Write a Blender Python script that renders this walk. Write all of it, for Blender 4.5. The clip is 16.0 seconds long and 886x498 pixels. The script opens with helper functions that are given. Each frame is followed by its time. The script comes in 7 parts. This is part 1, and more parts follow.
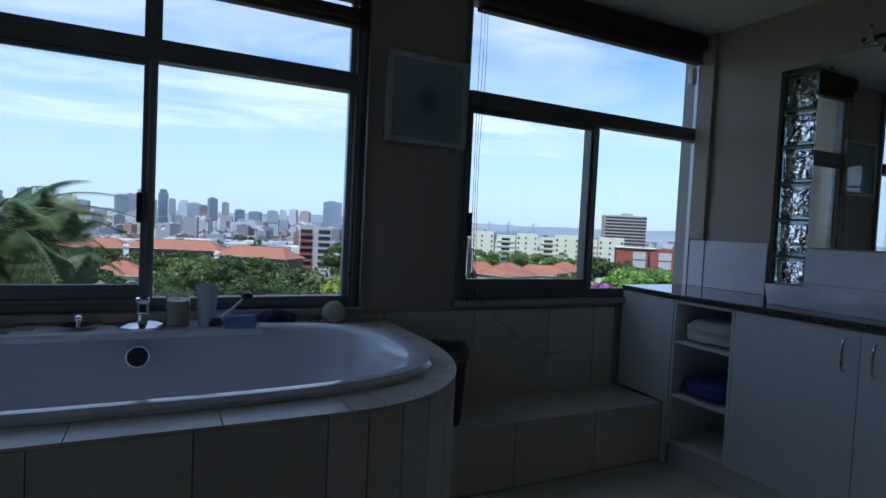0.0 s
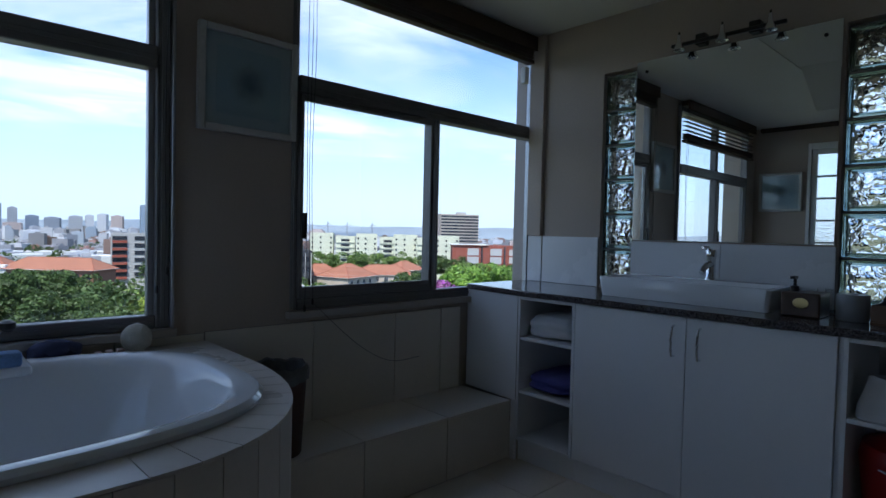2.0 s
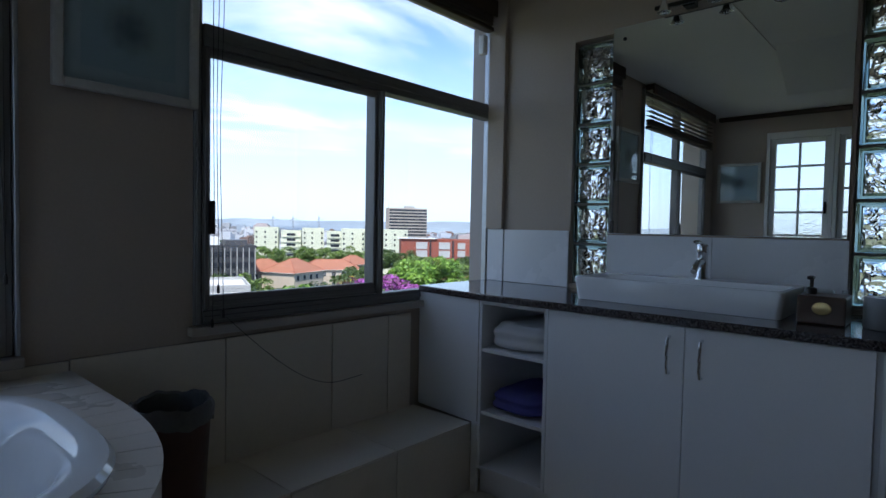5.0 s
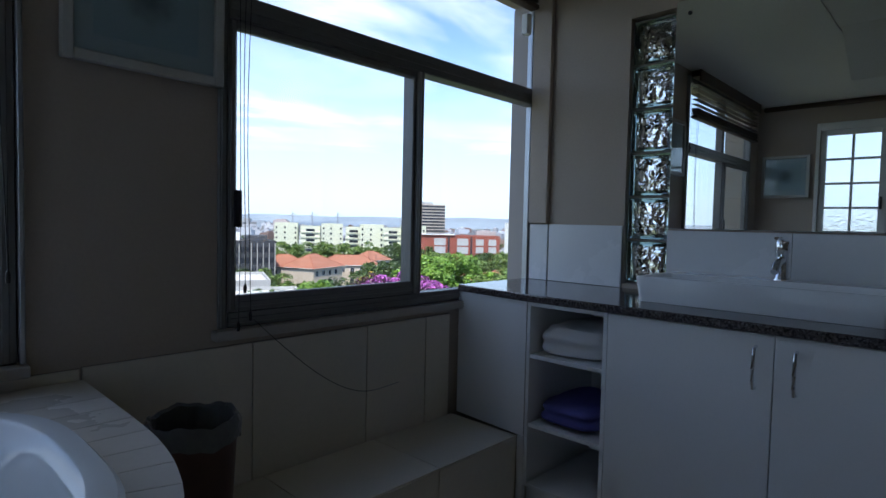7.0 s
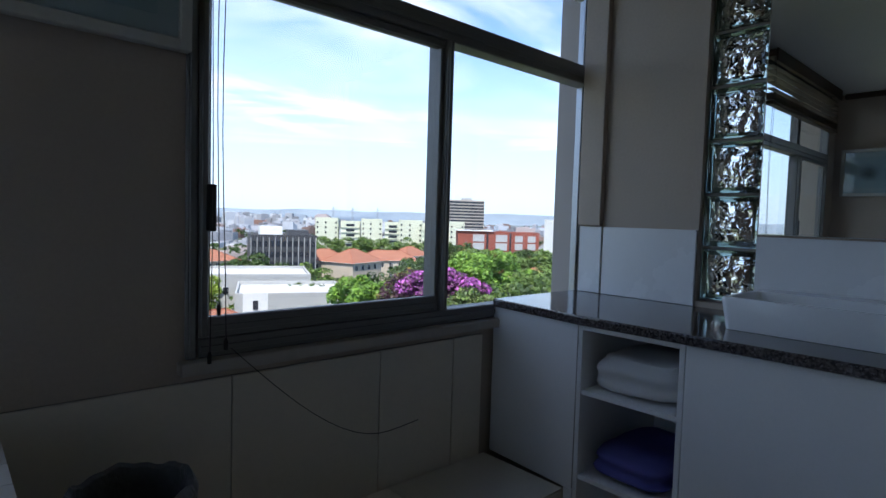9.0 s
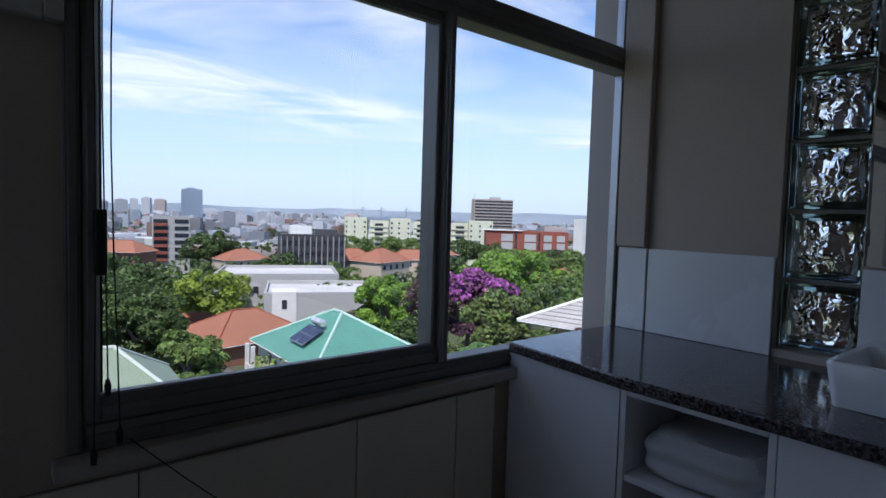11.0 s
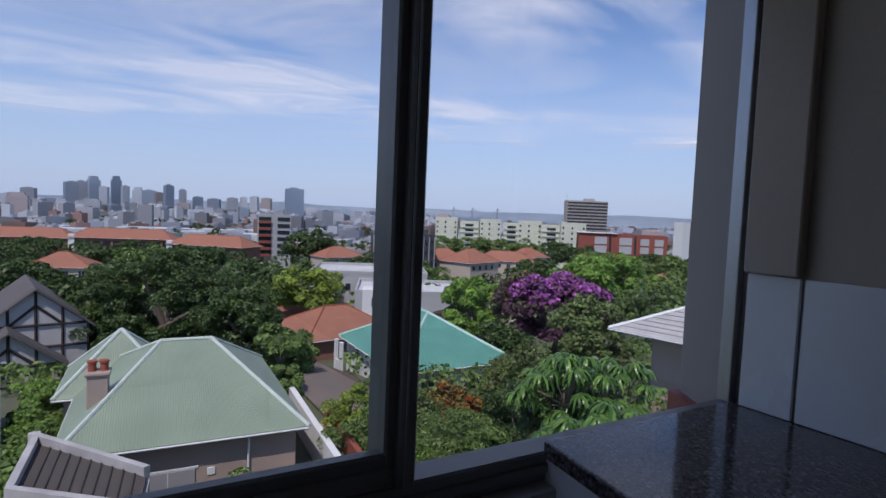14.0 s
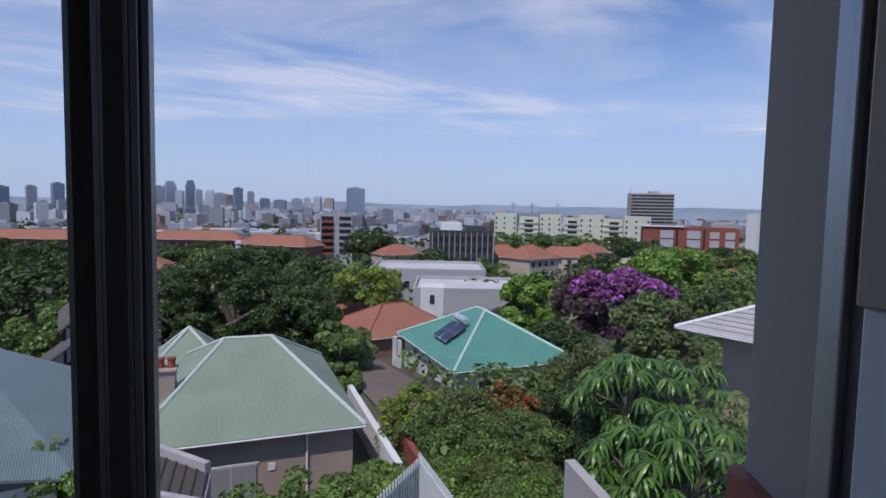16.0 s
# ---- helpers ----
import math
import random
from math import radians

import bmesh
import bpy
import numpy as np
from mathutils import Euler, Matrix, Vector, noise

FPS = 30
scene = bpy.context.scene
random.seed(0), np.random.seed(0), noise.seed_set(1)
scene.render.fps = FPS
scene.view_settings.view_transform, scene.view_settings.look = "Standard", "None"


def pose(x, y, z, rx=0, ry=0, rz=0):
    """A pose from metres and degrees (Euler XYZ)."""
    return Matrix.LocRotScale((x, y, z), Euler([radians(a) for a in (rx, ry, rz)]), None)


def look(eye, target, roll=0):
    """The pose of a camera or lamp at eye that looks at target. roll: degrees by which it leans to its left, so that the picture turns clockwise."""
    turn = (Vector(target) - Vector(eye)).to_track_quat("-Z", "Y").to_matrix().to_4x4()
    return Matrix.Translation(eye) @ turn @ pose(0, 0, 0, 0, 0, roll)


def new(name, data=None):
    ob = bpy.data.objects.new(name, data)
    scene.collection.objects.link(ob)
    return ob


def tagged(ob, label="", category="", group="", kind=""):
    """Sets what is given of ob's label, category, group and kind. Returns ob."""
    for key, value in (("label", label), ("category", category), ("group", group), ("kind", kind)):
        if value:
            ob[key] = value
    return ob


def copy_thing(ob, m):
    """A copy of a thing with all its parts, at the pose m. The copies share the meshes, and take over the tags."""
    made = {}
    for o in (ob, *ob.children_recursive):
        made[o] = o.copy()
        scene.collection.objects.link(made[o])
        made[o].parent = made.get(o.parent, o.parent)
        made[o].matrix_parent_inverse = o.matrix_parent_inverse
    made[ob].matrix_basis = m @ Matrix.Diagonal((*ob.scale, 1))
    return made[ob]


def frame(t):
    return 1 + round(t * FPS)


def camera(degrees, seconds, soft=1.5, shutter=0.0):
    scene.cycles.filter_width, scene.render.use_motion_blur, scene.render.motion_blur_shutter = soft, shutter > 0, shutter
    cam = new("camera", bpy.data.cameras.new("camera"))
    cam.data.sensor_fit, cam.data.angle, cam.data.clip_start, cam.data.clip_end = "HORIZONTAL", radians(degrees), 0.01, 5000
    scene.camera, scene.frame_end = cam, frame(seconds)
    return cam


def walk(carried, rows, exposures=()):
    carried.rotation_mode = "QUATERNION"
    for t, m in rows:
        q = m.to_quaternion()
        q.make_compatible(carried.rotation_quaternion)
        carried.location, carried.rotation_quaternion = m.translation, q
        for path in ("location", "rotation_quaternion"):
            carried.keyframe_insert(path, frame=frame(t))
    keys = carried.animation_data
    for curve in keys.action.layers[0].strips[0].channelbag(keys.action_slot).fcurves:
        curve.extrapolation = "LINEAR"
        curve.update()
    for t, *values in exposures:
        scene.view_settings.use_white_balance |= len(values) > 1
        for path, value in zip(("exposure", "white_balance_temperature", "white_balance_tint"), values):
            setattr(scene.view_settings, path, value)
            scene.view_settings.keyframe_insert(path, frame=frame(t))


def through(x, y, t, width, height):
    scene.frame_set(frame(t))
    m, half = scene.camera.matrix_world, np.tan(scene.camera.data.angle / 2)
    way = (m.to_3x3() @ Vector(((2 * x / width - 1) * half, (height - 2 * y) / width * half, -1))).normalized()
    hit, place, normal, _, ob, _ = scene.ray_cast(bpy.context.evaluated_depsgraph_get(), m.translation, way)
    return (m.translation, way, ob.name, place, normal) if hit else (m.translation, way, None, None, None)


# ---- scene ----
# exposure along the walk: seconds, stops, kelvin, tint
EXPOSURES = [(0.0, 0.5, 5600, 10), (3.5, 1.02, 6050, 12), (9.0, 1.02, 6100, 12), (11.5, 0.33, 6130, 19), (16.0, -0.2, 5930, 23)]
cam = camera(76.5, 16.0)
PATH = [
    (0, (-3.038, -2.556, 1.174, 87.68, -2.79, -26.53)),
    (0.5, (-3.001, -2.500, 1.147, 88.37, -2.33, -30.67)),
    (1, (-2.977, -2.452, 1.148, 88.50, -1.89, -35.00)),
    (1.5, (-2.951, -2.405, 1.161, 88.43, -1.57, -38.98)),
    (2, (-2.912, -2.356, 1.174, 88.31, -1.31, -42.81)),
    (2.5, (-2.856, -2.303, 1.183, 88.36, -1.07, -45.70)),
    (3, (-2.783, -2.251, 1.182, 88.26, -0.91, -47.49)),
    (3.5, (-2.700, -2.205, 1.175, 88.16, -0.94, -48.25)),
    (6, (-2.544, -1.871, 1.166, 87.48, -1.23, -47.34)),
    (6.5, (-2.523, -1.825, 1.160, 87.42, -1.28, -46.68)),
    (7, (-2.480, -1.769, 1.159, 87.35, -1.29, -46.22)),
    (7.5, (-2.410, -1.701, 1.162, 87.31, -1.35, -45.69)),
    (8, (-2.324, -1.625, 1.169, 87.02, -1.43, -44.88)),
    (8.5, (-2.235, -1.551, 1.178, 86.89, -1.63, -43.87)),
    (9, (-2.153, -1.488, 1.182, 86.84, -1.73, -42.26)),
    (11.5, (-1.710, -1.144, 1.262, 86.68, -1.87, -38.36)),
    (12, (-1.635, -1.089, 1.262, 86.65, -2.10, -36.62)),
    (12.5, (-1.544, -1.010, 1.260, 86.51, -2.16, -34.20)),
    (13, (-1.436, -0.916, 1.259, 86.44, -2.70, -32.15)),
    (13.5, (-1.316, -0.827, 1.262, 86.29, -2.50, -30.86)),
    (14, (-1.190, -0.753, 1.265, 86.43, -2.39, -30.13)),
    (14.5, (-1.065, -0.692, 1.267, 86.33, -2.48, -29.02)),
    (15, (-0.950, -0.632, 1.271, 86.26, -1.91, -27.34)),
    (15.3, (-0.890, -0.589, 1.274, 86.08, -1.78, -26.12)),
    (15.5, (-0.853, -0.556, 1.275, 85.92, -1.48, -25.37)),
    (16, (-0.771, -0.457, 1.277, 85.90, -1.21, -24.13)),
]
walk(cam, [(t, pose(*p)) for t, p in PATH], EXPOSURES)
# ---- light ----
SUN_AZ, SUN_EL = 228.0, 58.0      # degrees clockwise from +Y, above the horizon
world = bpy.data.worlds.new("world")
scene.world = world
world.use_nodes = True
wn = world.node_tree.nodes
sky = wn.new("ShaderNodeTexSky")
sky.sky_type = "NISHITA"
sky.sun_disc = False
sky.sun_elevation = radians(SUN_EL)
sky.sun_rotation = radians(SUN_AZ)
sky.air_density, sky.dust_density, sky.ozone_density = 0.9, 0.1, 3.0
wn["Background"].inputs["Strength"].default_value = 0.15
world.node_tree.links.new(sky.outputs[0], wn["Background"].inputs[0])
sun = new("sun", bpy.data.lights.new("sun", "SUN"))
sun.data.energy, sun.data.angle, sun.data.color = 3.7, radians(0.6), (1.0, 0.93, 0.82)
sa, se = radians(SUN_AZ), radians(SUN_EL)
sun_way = Vector((math.sin(sa) * math.cos(se), math.cos(sa) * math.cos(se), math.sin(se)))
sun.matrix_world = look(sun_way * 60, (0, 0, 0))


# ---- materials ----
def shader(name):
    m = bpy.data.materials.new(name)
    m.use_nodes = True
    nt = m.node_tree
    return m, nt, nt.nodes["Principled BSDF"], nt.nodes["Material Output"]


def noise_tex(nt, coord, scale, detail=4.0, rough=0.55):
    n = nt.nodes.new("ShaderNodeTexNoise")
    n.inputs["Scale"].default_value, n.inputs["Detail"].default_value, n.inputs["Roughness"].default_value = scale, detail, rough
    nt.links.new(coord, n.inputs["Vector"])
    return n.outputs["Fac"]


def mixrgb(nt, fac, a, b, mode="MIX"):
    n = nt.nodes.new("ShaderNodeMix")
    n.data_type, n.blend_type = "RGBA", mode
    for sock, v in ((n.inputs["Factor"], fac), (n.inputs["A"], a), (n.inputs["B"], b)):
        if isinstance(v, (int, float)):
            sock.default_value = v
        elif isinstance(v, tuple):
            sock.default_value = (*v[:3], 1)
        else:
            nt.links.new(v, sock)
    return n.outputs["Result"]


def span(nt, value, a, b, c, d):
    n = nt.nodes.new("ShaderNodeMapRange")
    for k, v in zip(("From Min", "From Max", "To Min", "To Max"), (a, b, c, d)):
        n.inputs[k].default_value = v
    nt.links.new(value, n.inputs["Value"])
    return n.outputs["Result"]


def shade(c, k):
    return tuple(min(1.0, v * k) for v in c)


def mat(name, col, rough=0.6, var=0.15, big=1.5, fine=40.0, bump=0.15, dist=0.002, metal=0.0, dirt=None, each=0.0, island=0.0, spec=0.5):
    """A surface with stains at one scale, grain at another and fine relief; each: variation from piece to piece."""
    m, nt, b, _ = shader(name)
    co = nt.nodes.new("ShaderNodeTexCoord").outputs["Object"]
    n1, n2 = noise_tex(nt, co, big, 5.0), noise_tex(nt, co, fine, 3.0)
    c = mixrgb(nt, span(nt, n1, 0.3, 0.7, 0, 1), shade(col, 1 - var), shade(col, 1 + var))
    c = mixrgb(nt, span(nt, n2, 0.3, 0.7, 0, 0.5), c, dirt or shade(col, 1 - 1.6 * var))
    if each or island:
        src = nt.nodes.new("ShaderNodeObjectInfo").outputs["Random"] if each else nt.nodes.new("ShaderNodeNewGeometry").outputs["Random Per Island"]
        k = each or island
        hv = nt.nodes.new("ShaderNodeHueSaturation")
        nt.links.new(span(nt, src, 0, 1, 1 - k, 1 + k), hv.inputs["Value"])
        nt.links.new(span(nt, src, 0, 1, 0.5 + 0.04 * k, 0.5 - 0.04 * k), hv.inputs["Hue"])
        nt.links.new(c, hv.inputs["Color"])
        c = hv.outputs["Color"]
    nt.links.new(c, b.inputs["Base Color"])
    nt.links.new(span(nt, n1, 0.2, 0.8, max(0.02, rough - 0.08), min(1, rough + 0.08)), b.inputs["Roughness"])
    b.inputs["Metallic"].default_value = metal
    b.inputs["Specular IOR Level"].default_value = spec
    if bump:
        bp = nt.nodes.new("ShaderNodeBump")
        bp.inputs["Strength"].default_value, bp.inputs["Distance"].default_value = bump, dist
        nt.links.new(n2, bp.inputs["Height"])
        nt.links.new(bp.outputs[0], b.inputs["Normal"])
    return m


def leaf_mat(name, col, rough=0.5, k=0.4, through=0.25):
    m, nt, b, out = shader(name)
    co = nt.nodes.new("ShaderNodeTexCoord").outputs["Object"]
    n1 = noise_tex(nt, co, 0.7, 3.0)
    c = mixrgb(nt, span(nt, n1, 0.35, 0.65, 0, 1), shade(col, 0.7), shade(col, 1.3))
    hv = nt.nodes.new("ShaderNodeHueSaturation")
    rnd = nt.nodes.new("ShaderNodeNewGeometry").outputs["Random Per Island"]
    nt.links.new(span(nt, rnd, 0, 1, 1 - k, 1 + k), hv.inputs["Value"])
    nt.links.new(span(nt, rnd, 0, 1, 0.515, 0.485), hv.inputs["Hue"])
    nt.links.new(c, hv.inputs["Color"])
    nt.links.new(hv.outputs[0], b.inputs["Base Color"])
    b.inputs["Roughness"].default_value = rough
    b.inputs["Specular IOR Level"].default_value = 0.35
    tr = nt.nodes.new("ShaderNodeBsdfTranslucent")
    nt.links.new(hv.outputs[0], tr.inputs["Color"])
    mx = nt.nodes.new("ShaderNodeMixShader")
    mx.inputs[0].default_value = through
    nt.links.new(b.outputs[0], mx.inputs[1])
    nt.links.new(tr.outputs[0], mx.inputs[2])
    nt.links.new(mx.outputs[0], out.inputs["Surface"])
    return m


def pane_mat(name, tint=(0.97, 0.985, 0.985)):
    """Window glass: what lies behind shows straight through, with a Fresnel gloss on top."""
    m, nt, b, out = shader(name)
    nt.nodes.remove(b)
    tr = nt.nodes.new("ShaderNodeBsdfTransparent")
    tr.inputs[0].default_value = (*tint, 1)
    gl = nt.nodes.new("ShaderNodeBsdfGlossy")
    gl.inputs["Roughness"].default_value = 0.01
    lw = nt.nodes.new("ShaderNodeLayerWeight")
    lw.inputs["Blend"].default_value = 0.5
    fr = nt.nodes.new("ShaderNodeMath")
    fr.operation = "POWER"
    nt.links.new(lw.outputs["Facing"], fr.inputs[0])
    fr.inputs[1].default_value = 5.0
    fr2 = nt.nodes.new("ShaderNodeMath")
    fr2.operation = "MULTIPLY_ADD"
    nt.links.new(fr.outputs[0], fr2.inputs[0])
    fr2.inputs[1].default_value, fr2.inputs[2].default_value = 0.6, 0.035
    fr = fr2
    mx = nt.nodes.new("ShaderNodeMixShader")
    nt.links.new(fr.outputs[0], mx.inputs[0])
    nt.links.new(tr.outputs[0], mx.inputs[1])
    nt.links.new(gl.outputs[0], mx.inputs[2])
    nt.links.new(mx.outputs[0], out.inputs["Surface"])
    return m


def glass_mat(name, col=(0.9, 0.96, 0.95), rough=0.0, bump=0.0, scale=20.0):
    m, nt, b, out = shader(name)
    b.inputs["Base Color"].default_value = (*col, 1)
    b.inputs["Roughness"].default_value = rough
    b.inputs["IOR"].default_value = 1.48
    b.inputs["Transmission Weight"].default_value = 1.0
    if bump:
        co = nt.nodes.new("ShaderNodeTexCoord").outputs["Object"]
        bp = nt.nodes.new("ShaderNodeBump")
        bp.inputs["Strength"].default_value, bp.inputs["Distance"].default_value = 1.0, bump
        nt.links.new(noise_tex(nt, co, scale, 0.4), bp.inputs["Height"])
        nt.links.new(bp.outputs[0], b.inputs["Normal"])
    return m


def plain(name, col, rough=0.4, metal=0.0, spec=0.5):
    return mat(name, col, rough, 0.06, 3.0, 120.0, 0.04, 0.0005, metal, spec=spec)


def corrugated(name, col, axis, pitch=0.09, rough=0.5, course=0.0):
    """Profiled sheet roofing: ribs run down the slope, faded paint, darker in the grooves and along tile courses."""
    m, nt, b, _ = shader(name)
    co = nt.nodes.new("ShaderNodeTexCoord").outputs["Object"]
    wv = nt.nodes.new("ShaderNodeTexWave")
    wv.wave_type, wv.bands_direction = "BANDS", axis
    wv.inputs["Scale"].default_value = 0.314 / pitch
    nt.links.new(co, wv.inputs["Vector"])
    n1 = noise_tex(nt, co, 0.6, 5.0)
    c = mixrgb(nt, span(nt, n1, 0.3, 0.7, 0, 1), shade(col, 0.88), shade(col, 1.12))
    c = mixrgb(nt, span(nt, wv.outputs["Fac"], 0, 1, 0.22, 0), c, shade(col, 0.7))
    if course:
        wz = nt.nodes.new("ShaderNodeTexWave")
        wz.wave_type, wz.bands_direction, wz.wave_profile = "BANDS", "Z", "SAW"
        wz.inputs["Scale"].default_value = 0.314 / course
        nt.links.new(co, wz.inputs["Vector"])
        c = mixrgb(nt, span(nt, wz.outputs["Fac"], 0.0, 0.35, 0.45, 0), c, shade(col, 0.45))
    nt.links.new(c, b.inputs["Base Color"])
    b.inputs["Roughness"].default_value = rough
    bp = nt.nodes.new("ShaderNodeBump")
    bp.inputs["Strength"].default_value, bp.inputs["Distance"].default_value = 0.6, 0.02
    nt.links.new(wv.outputs["Fac"], bp.inputs["Height"])
    nt.links.new(bp.outputs[0], b.inputs["Normal"])
    return m


WALL = mat("painted_plaster", (0.46, 0.385, 0.315), 0.75, 0.07, 1.2, 90, 0.25, 0.002)
CEILING = mat("ceiling_paint", (0.72, 0.70, 0.66), 0.8, 0.04, 0.8, 70, 0.1, 0.001)
TILE = mat("beige_tile", (0.76, 0.69, 0.58), 0.32, 0.05, 2.0, 60, 0.05, 0.0006, each=0.05)
DECK_TILE = mat("cream_deck_tile", (0.76, 0.71, 0.65), 0.3, 0.05, 3.0, 60, 0.05, 0.0006, each=0.06)
SPLASH = mat("white_tile", (0.74, 0.75, 0.76), 0.25, 0.03, 2.0, 60, 0.03, 0.0005, each=0.02)
FLOOR_TILE = mat("floor_tile", (0.78, 0.71, 0.61), 0.4, 0.07, 1.5, 50, 0.06, 0.0008, each=0.05)
GROUT = mat("grout", (0.27, 0.25, 0.22), 0.9, 0.15, 3.0, 120, 0.2, 0.001)
GRAPHITE = mat("anodised_frame", (0.19, 0.185, 0.18), 0.42, 0.1, 2.0, 150, 0.08, 0.0005, metal=0.2)
GASKET = mat("rubber_gasket", (0.02, 0.02, 0.02), 0.7, 0.1)
SILVER = mat("worn_aluminium", (0.45, 0.46, 0.48), 0.35, 0.08, 3.0, 120, 0.05, 0.0005, metal=0.8)
SILL = mat("painted_sill", (0.46, 0.42, 0.38), 0.5, 0.08, 2.0, 60, 0.08, 0.001)
OUTER = mat("outer_render", (0.28, 0.245, 0.225), 0.85, 0.1, 0.9, 50, 0.3, 0.004)
REDPAINT = mat("red_sill_paint", (0.28, 0.07, 0.05), 0.6, 0.2, 3.0, 60, 0.2, 0.002)
LAMINATE = mat("white_laminate", (0.84, 0.84, 0.84), 0.38, 0.025, 1.5, 100, 0.03, 0.0004)
EDGE = mat("laminate_edge", (0.45, 0.42, 0.4), 0.5, 0.08)
PORCELAIN = mat("porcelain", (0.82, 0.83, 0.84), 0.12, 0.02, 1.5, 60, 0.0)
ACRYLIC = mat("bath_enamel", (0.84, 0.86, 0.88), 0.09, 0.02, 1.5, 60, 0.0)
CHROME = mat("chrome", (0.75, 0.76, 0.78), 0.09, 0.03, 4.0, 100, 0.0, metal=1.0)
BLACK = plain("black_plastic", (0.02, 0.02, 0.022), 0.45)
MIRROR, _nt, _b, _o = shader("silvered_mirror")
_b.inputs["Base Color"].default_value, _b.inputs["Metallic"].default_value, _b.inputs["Roughness"].default_value = (0.84, 0.87, 0.86, 1), 1.0, 0.0
WOOD = mat("dark_slat_wood", (0.09, 0.055, 0.035), 0.5, 0.25, 4.0, 40, 0.15, 0.001, each=0.1)
GLASS = pane_mat("window_glass")
BLOCK_GLASS, _nt, _b, _o = shader("wavy_block_glass")
for k_, v_ in (("Base Color", (0.92, 0.96, 0.96, 1)), ("Roughness", 0.0), ("IOR", 1.48), ("Transmission Weight", 1.0)):
    _b.inputs[k_].default_value = v_
_co = _nt.nodes.new("ShaderNodeTexCoord").outputs["Object"]
_warp = _nt.nodes.new("ShaderNodeTexNoise")
_warp.inputs["Scale"].default_value = 14.0
_nt.links.new(_co, _warp.inputs["Vector"])
_vor = _nt.nodes.new("ShaderNodeTexVoronoi")
_vor.inputs["Scale"].default_value = 26.0
_nt.links.new(mixrgb(_nt, 0.09, _co, _warp.outputs["Color"]), _vor.inputs["Vector"])
_sq = _nt.nodes.new("ShaderNodeMath")
_sq.operation = "POWER"
_sq.inputs[1].default_value = 2.0
_nt.links.new(_vor.outputs["Distance"], _sq.inputs[0])
_bp = _nt.nodes.new("ShaderNodeBump")
_bp.inputs["Strength"].default_value, _bp.inputs["Distance"].default_value = 1.0, 0.022
_nt.links.new(_sq.outputs[0], _bp.inputs["Height"])
_nt.links.new(_bp.outputs[0], _b.inputs["Normal"])
BLOCK_RIM = glass_mat("block_rim_glass", (0.16, 0.24, 0.24), 0.08)
CLEAR = glass_mat("clear_glass", (0.95, 0.97, 0.97))
FROST = glass_mat("hammered_glass", (0.92, 0.95, 0.95), 0.15, 0.006, 60.0)


def granite():
    m, nt, b, _ = shader("polished_granite")
    co = nt.nodes.new("ShaderNodeTexCoord").outputs["Object"]
    v = nt.nodes.new("ShaderNodeTexVoronoi")
    v.inputs["Scale"].default_value = 210
    nt.links.new(co, v.inputs["Vector"])
    n = noise_tex(nt, co, 120, 4.0)
    base = mixrgb(nt, span(nt, n, 0.42, 0.6, 0, 1), (0.018, 0.016, 0.018), (0.10, 0.085, 0.085))
    c = mixrgb(nt, span(nt, v.outputs["Color"], 0.62, 0.9, 0, 0.75), base, (0.2, 0.19, 0.2))
    nt.links.new(c, b.inputs["Base Color"])
    b.inputs["Roughness"].default_value = 0.1
    return m


GRANITE = granite()


# ---- mesh helpers ----
def box(bm, x0, x1, y0, y1, z0, z1, bevel=0.0, seg=1):
    vs = bmesh.ops.create_cube(bm, size=1, matrix=Matrix.LocRotScale(((x0 + x1) / 2, (y0 + y1) / 2, (z0 + z1) / 2), None, (abs(x1 - x0), abs(y1 - y0), abs(z1 - z0))))["verts"]
    if bevel:
        es = list({e for v in vs for e in v.link_edges})
        bmesh.ops.bevel(bm, geom=es, offset=bevel, segments=seg, affect="EDGES", profile=0.6)
    return bm


def boxed(x0, x1, y0, y1, z0, z1, bevel=0.0, seg=1):
    return box(bmesh.new(), x0, x1, y0, y1, z0, z1, bevel, seg)


def cyl(bm, a, b, r0, r1=None, seg=16, caps=True):
    a, b = Vector(a), Vector(b)
    d = b - a
    m = Matrix.Translation((a + b) / 2) @ d.to_track_quat("Z", "Y").to_matrix().to_4x4()
    bmesh.ops.create_cone(bm, cap_ends=caps, segments=seg, radius1=r0, radius2=r0 if r1 is None else r1, depth=d.length, matrix=m)
    return bm


def lathe(bm, profile, seg=24, at=(0, 0, 0), sx=1.0, sy=1.0):
    """A turned shape from (radius, height) pairs."""
    rings = []
    for r, z in profile:
        rings.append([bm.verts.new((at[0] + sx * r * math.cos(2 * math.pi * k / seg), at[1] + sy * r * math.sin(2 * math.pi * k / seg), at[2] + z)) for k in range(seg)])
    for p, q in zip(rings, rings[1:]):
        for k in range(seg):
            bm.faces.new((p[k], p[(k + 1) % seg], q[(k + 1) % seg], q[k]))
    for ring, flip in ((rings[0], True), (rings[-1], False)):
        bm.faces.new(list(reversed(ring)) if flip else ring)
    return bm


def prism(bm, outline, z0, z1):
    """An upright prism over a flat outline."""
    lo = [bm.verts.new((x, y, z0)) for x, y in outline]
    hi = [bm.verts.new((x, y, z1)) for x, y in outline]
    n = len(lo)
    for k in range(n):
        bm.faces.new((lo[k], lo[(k + 1) % n], hi[(k + 1) % n], hi[k]))
    bm.faces.new(hi)
    bm.faces.new(list(reversed(lo)))
    return bm


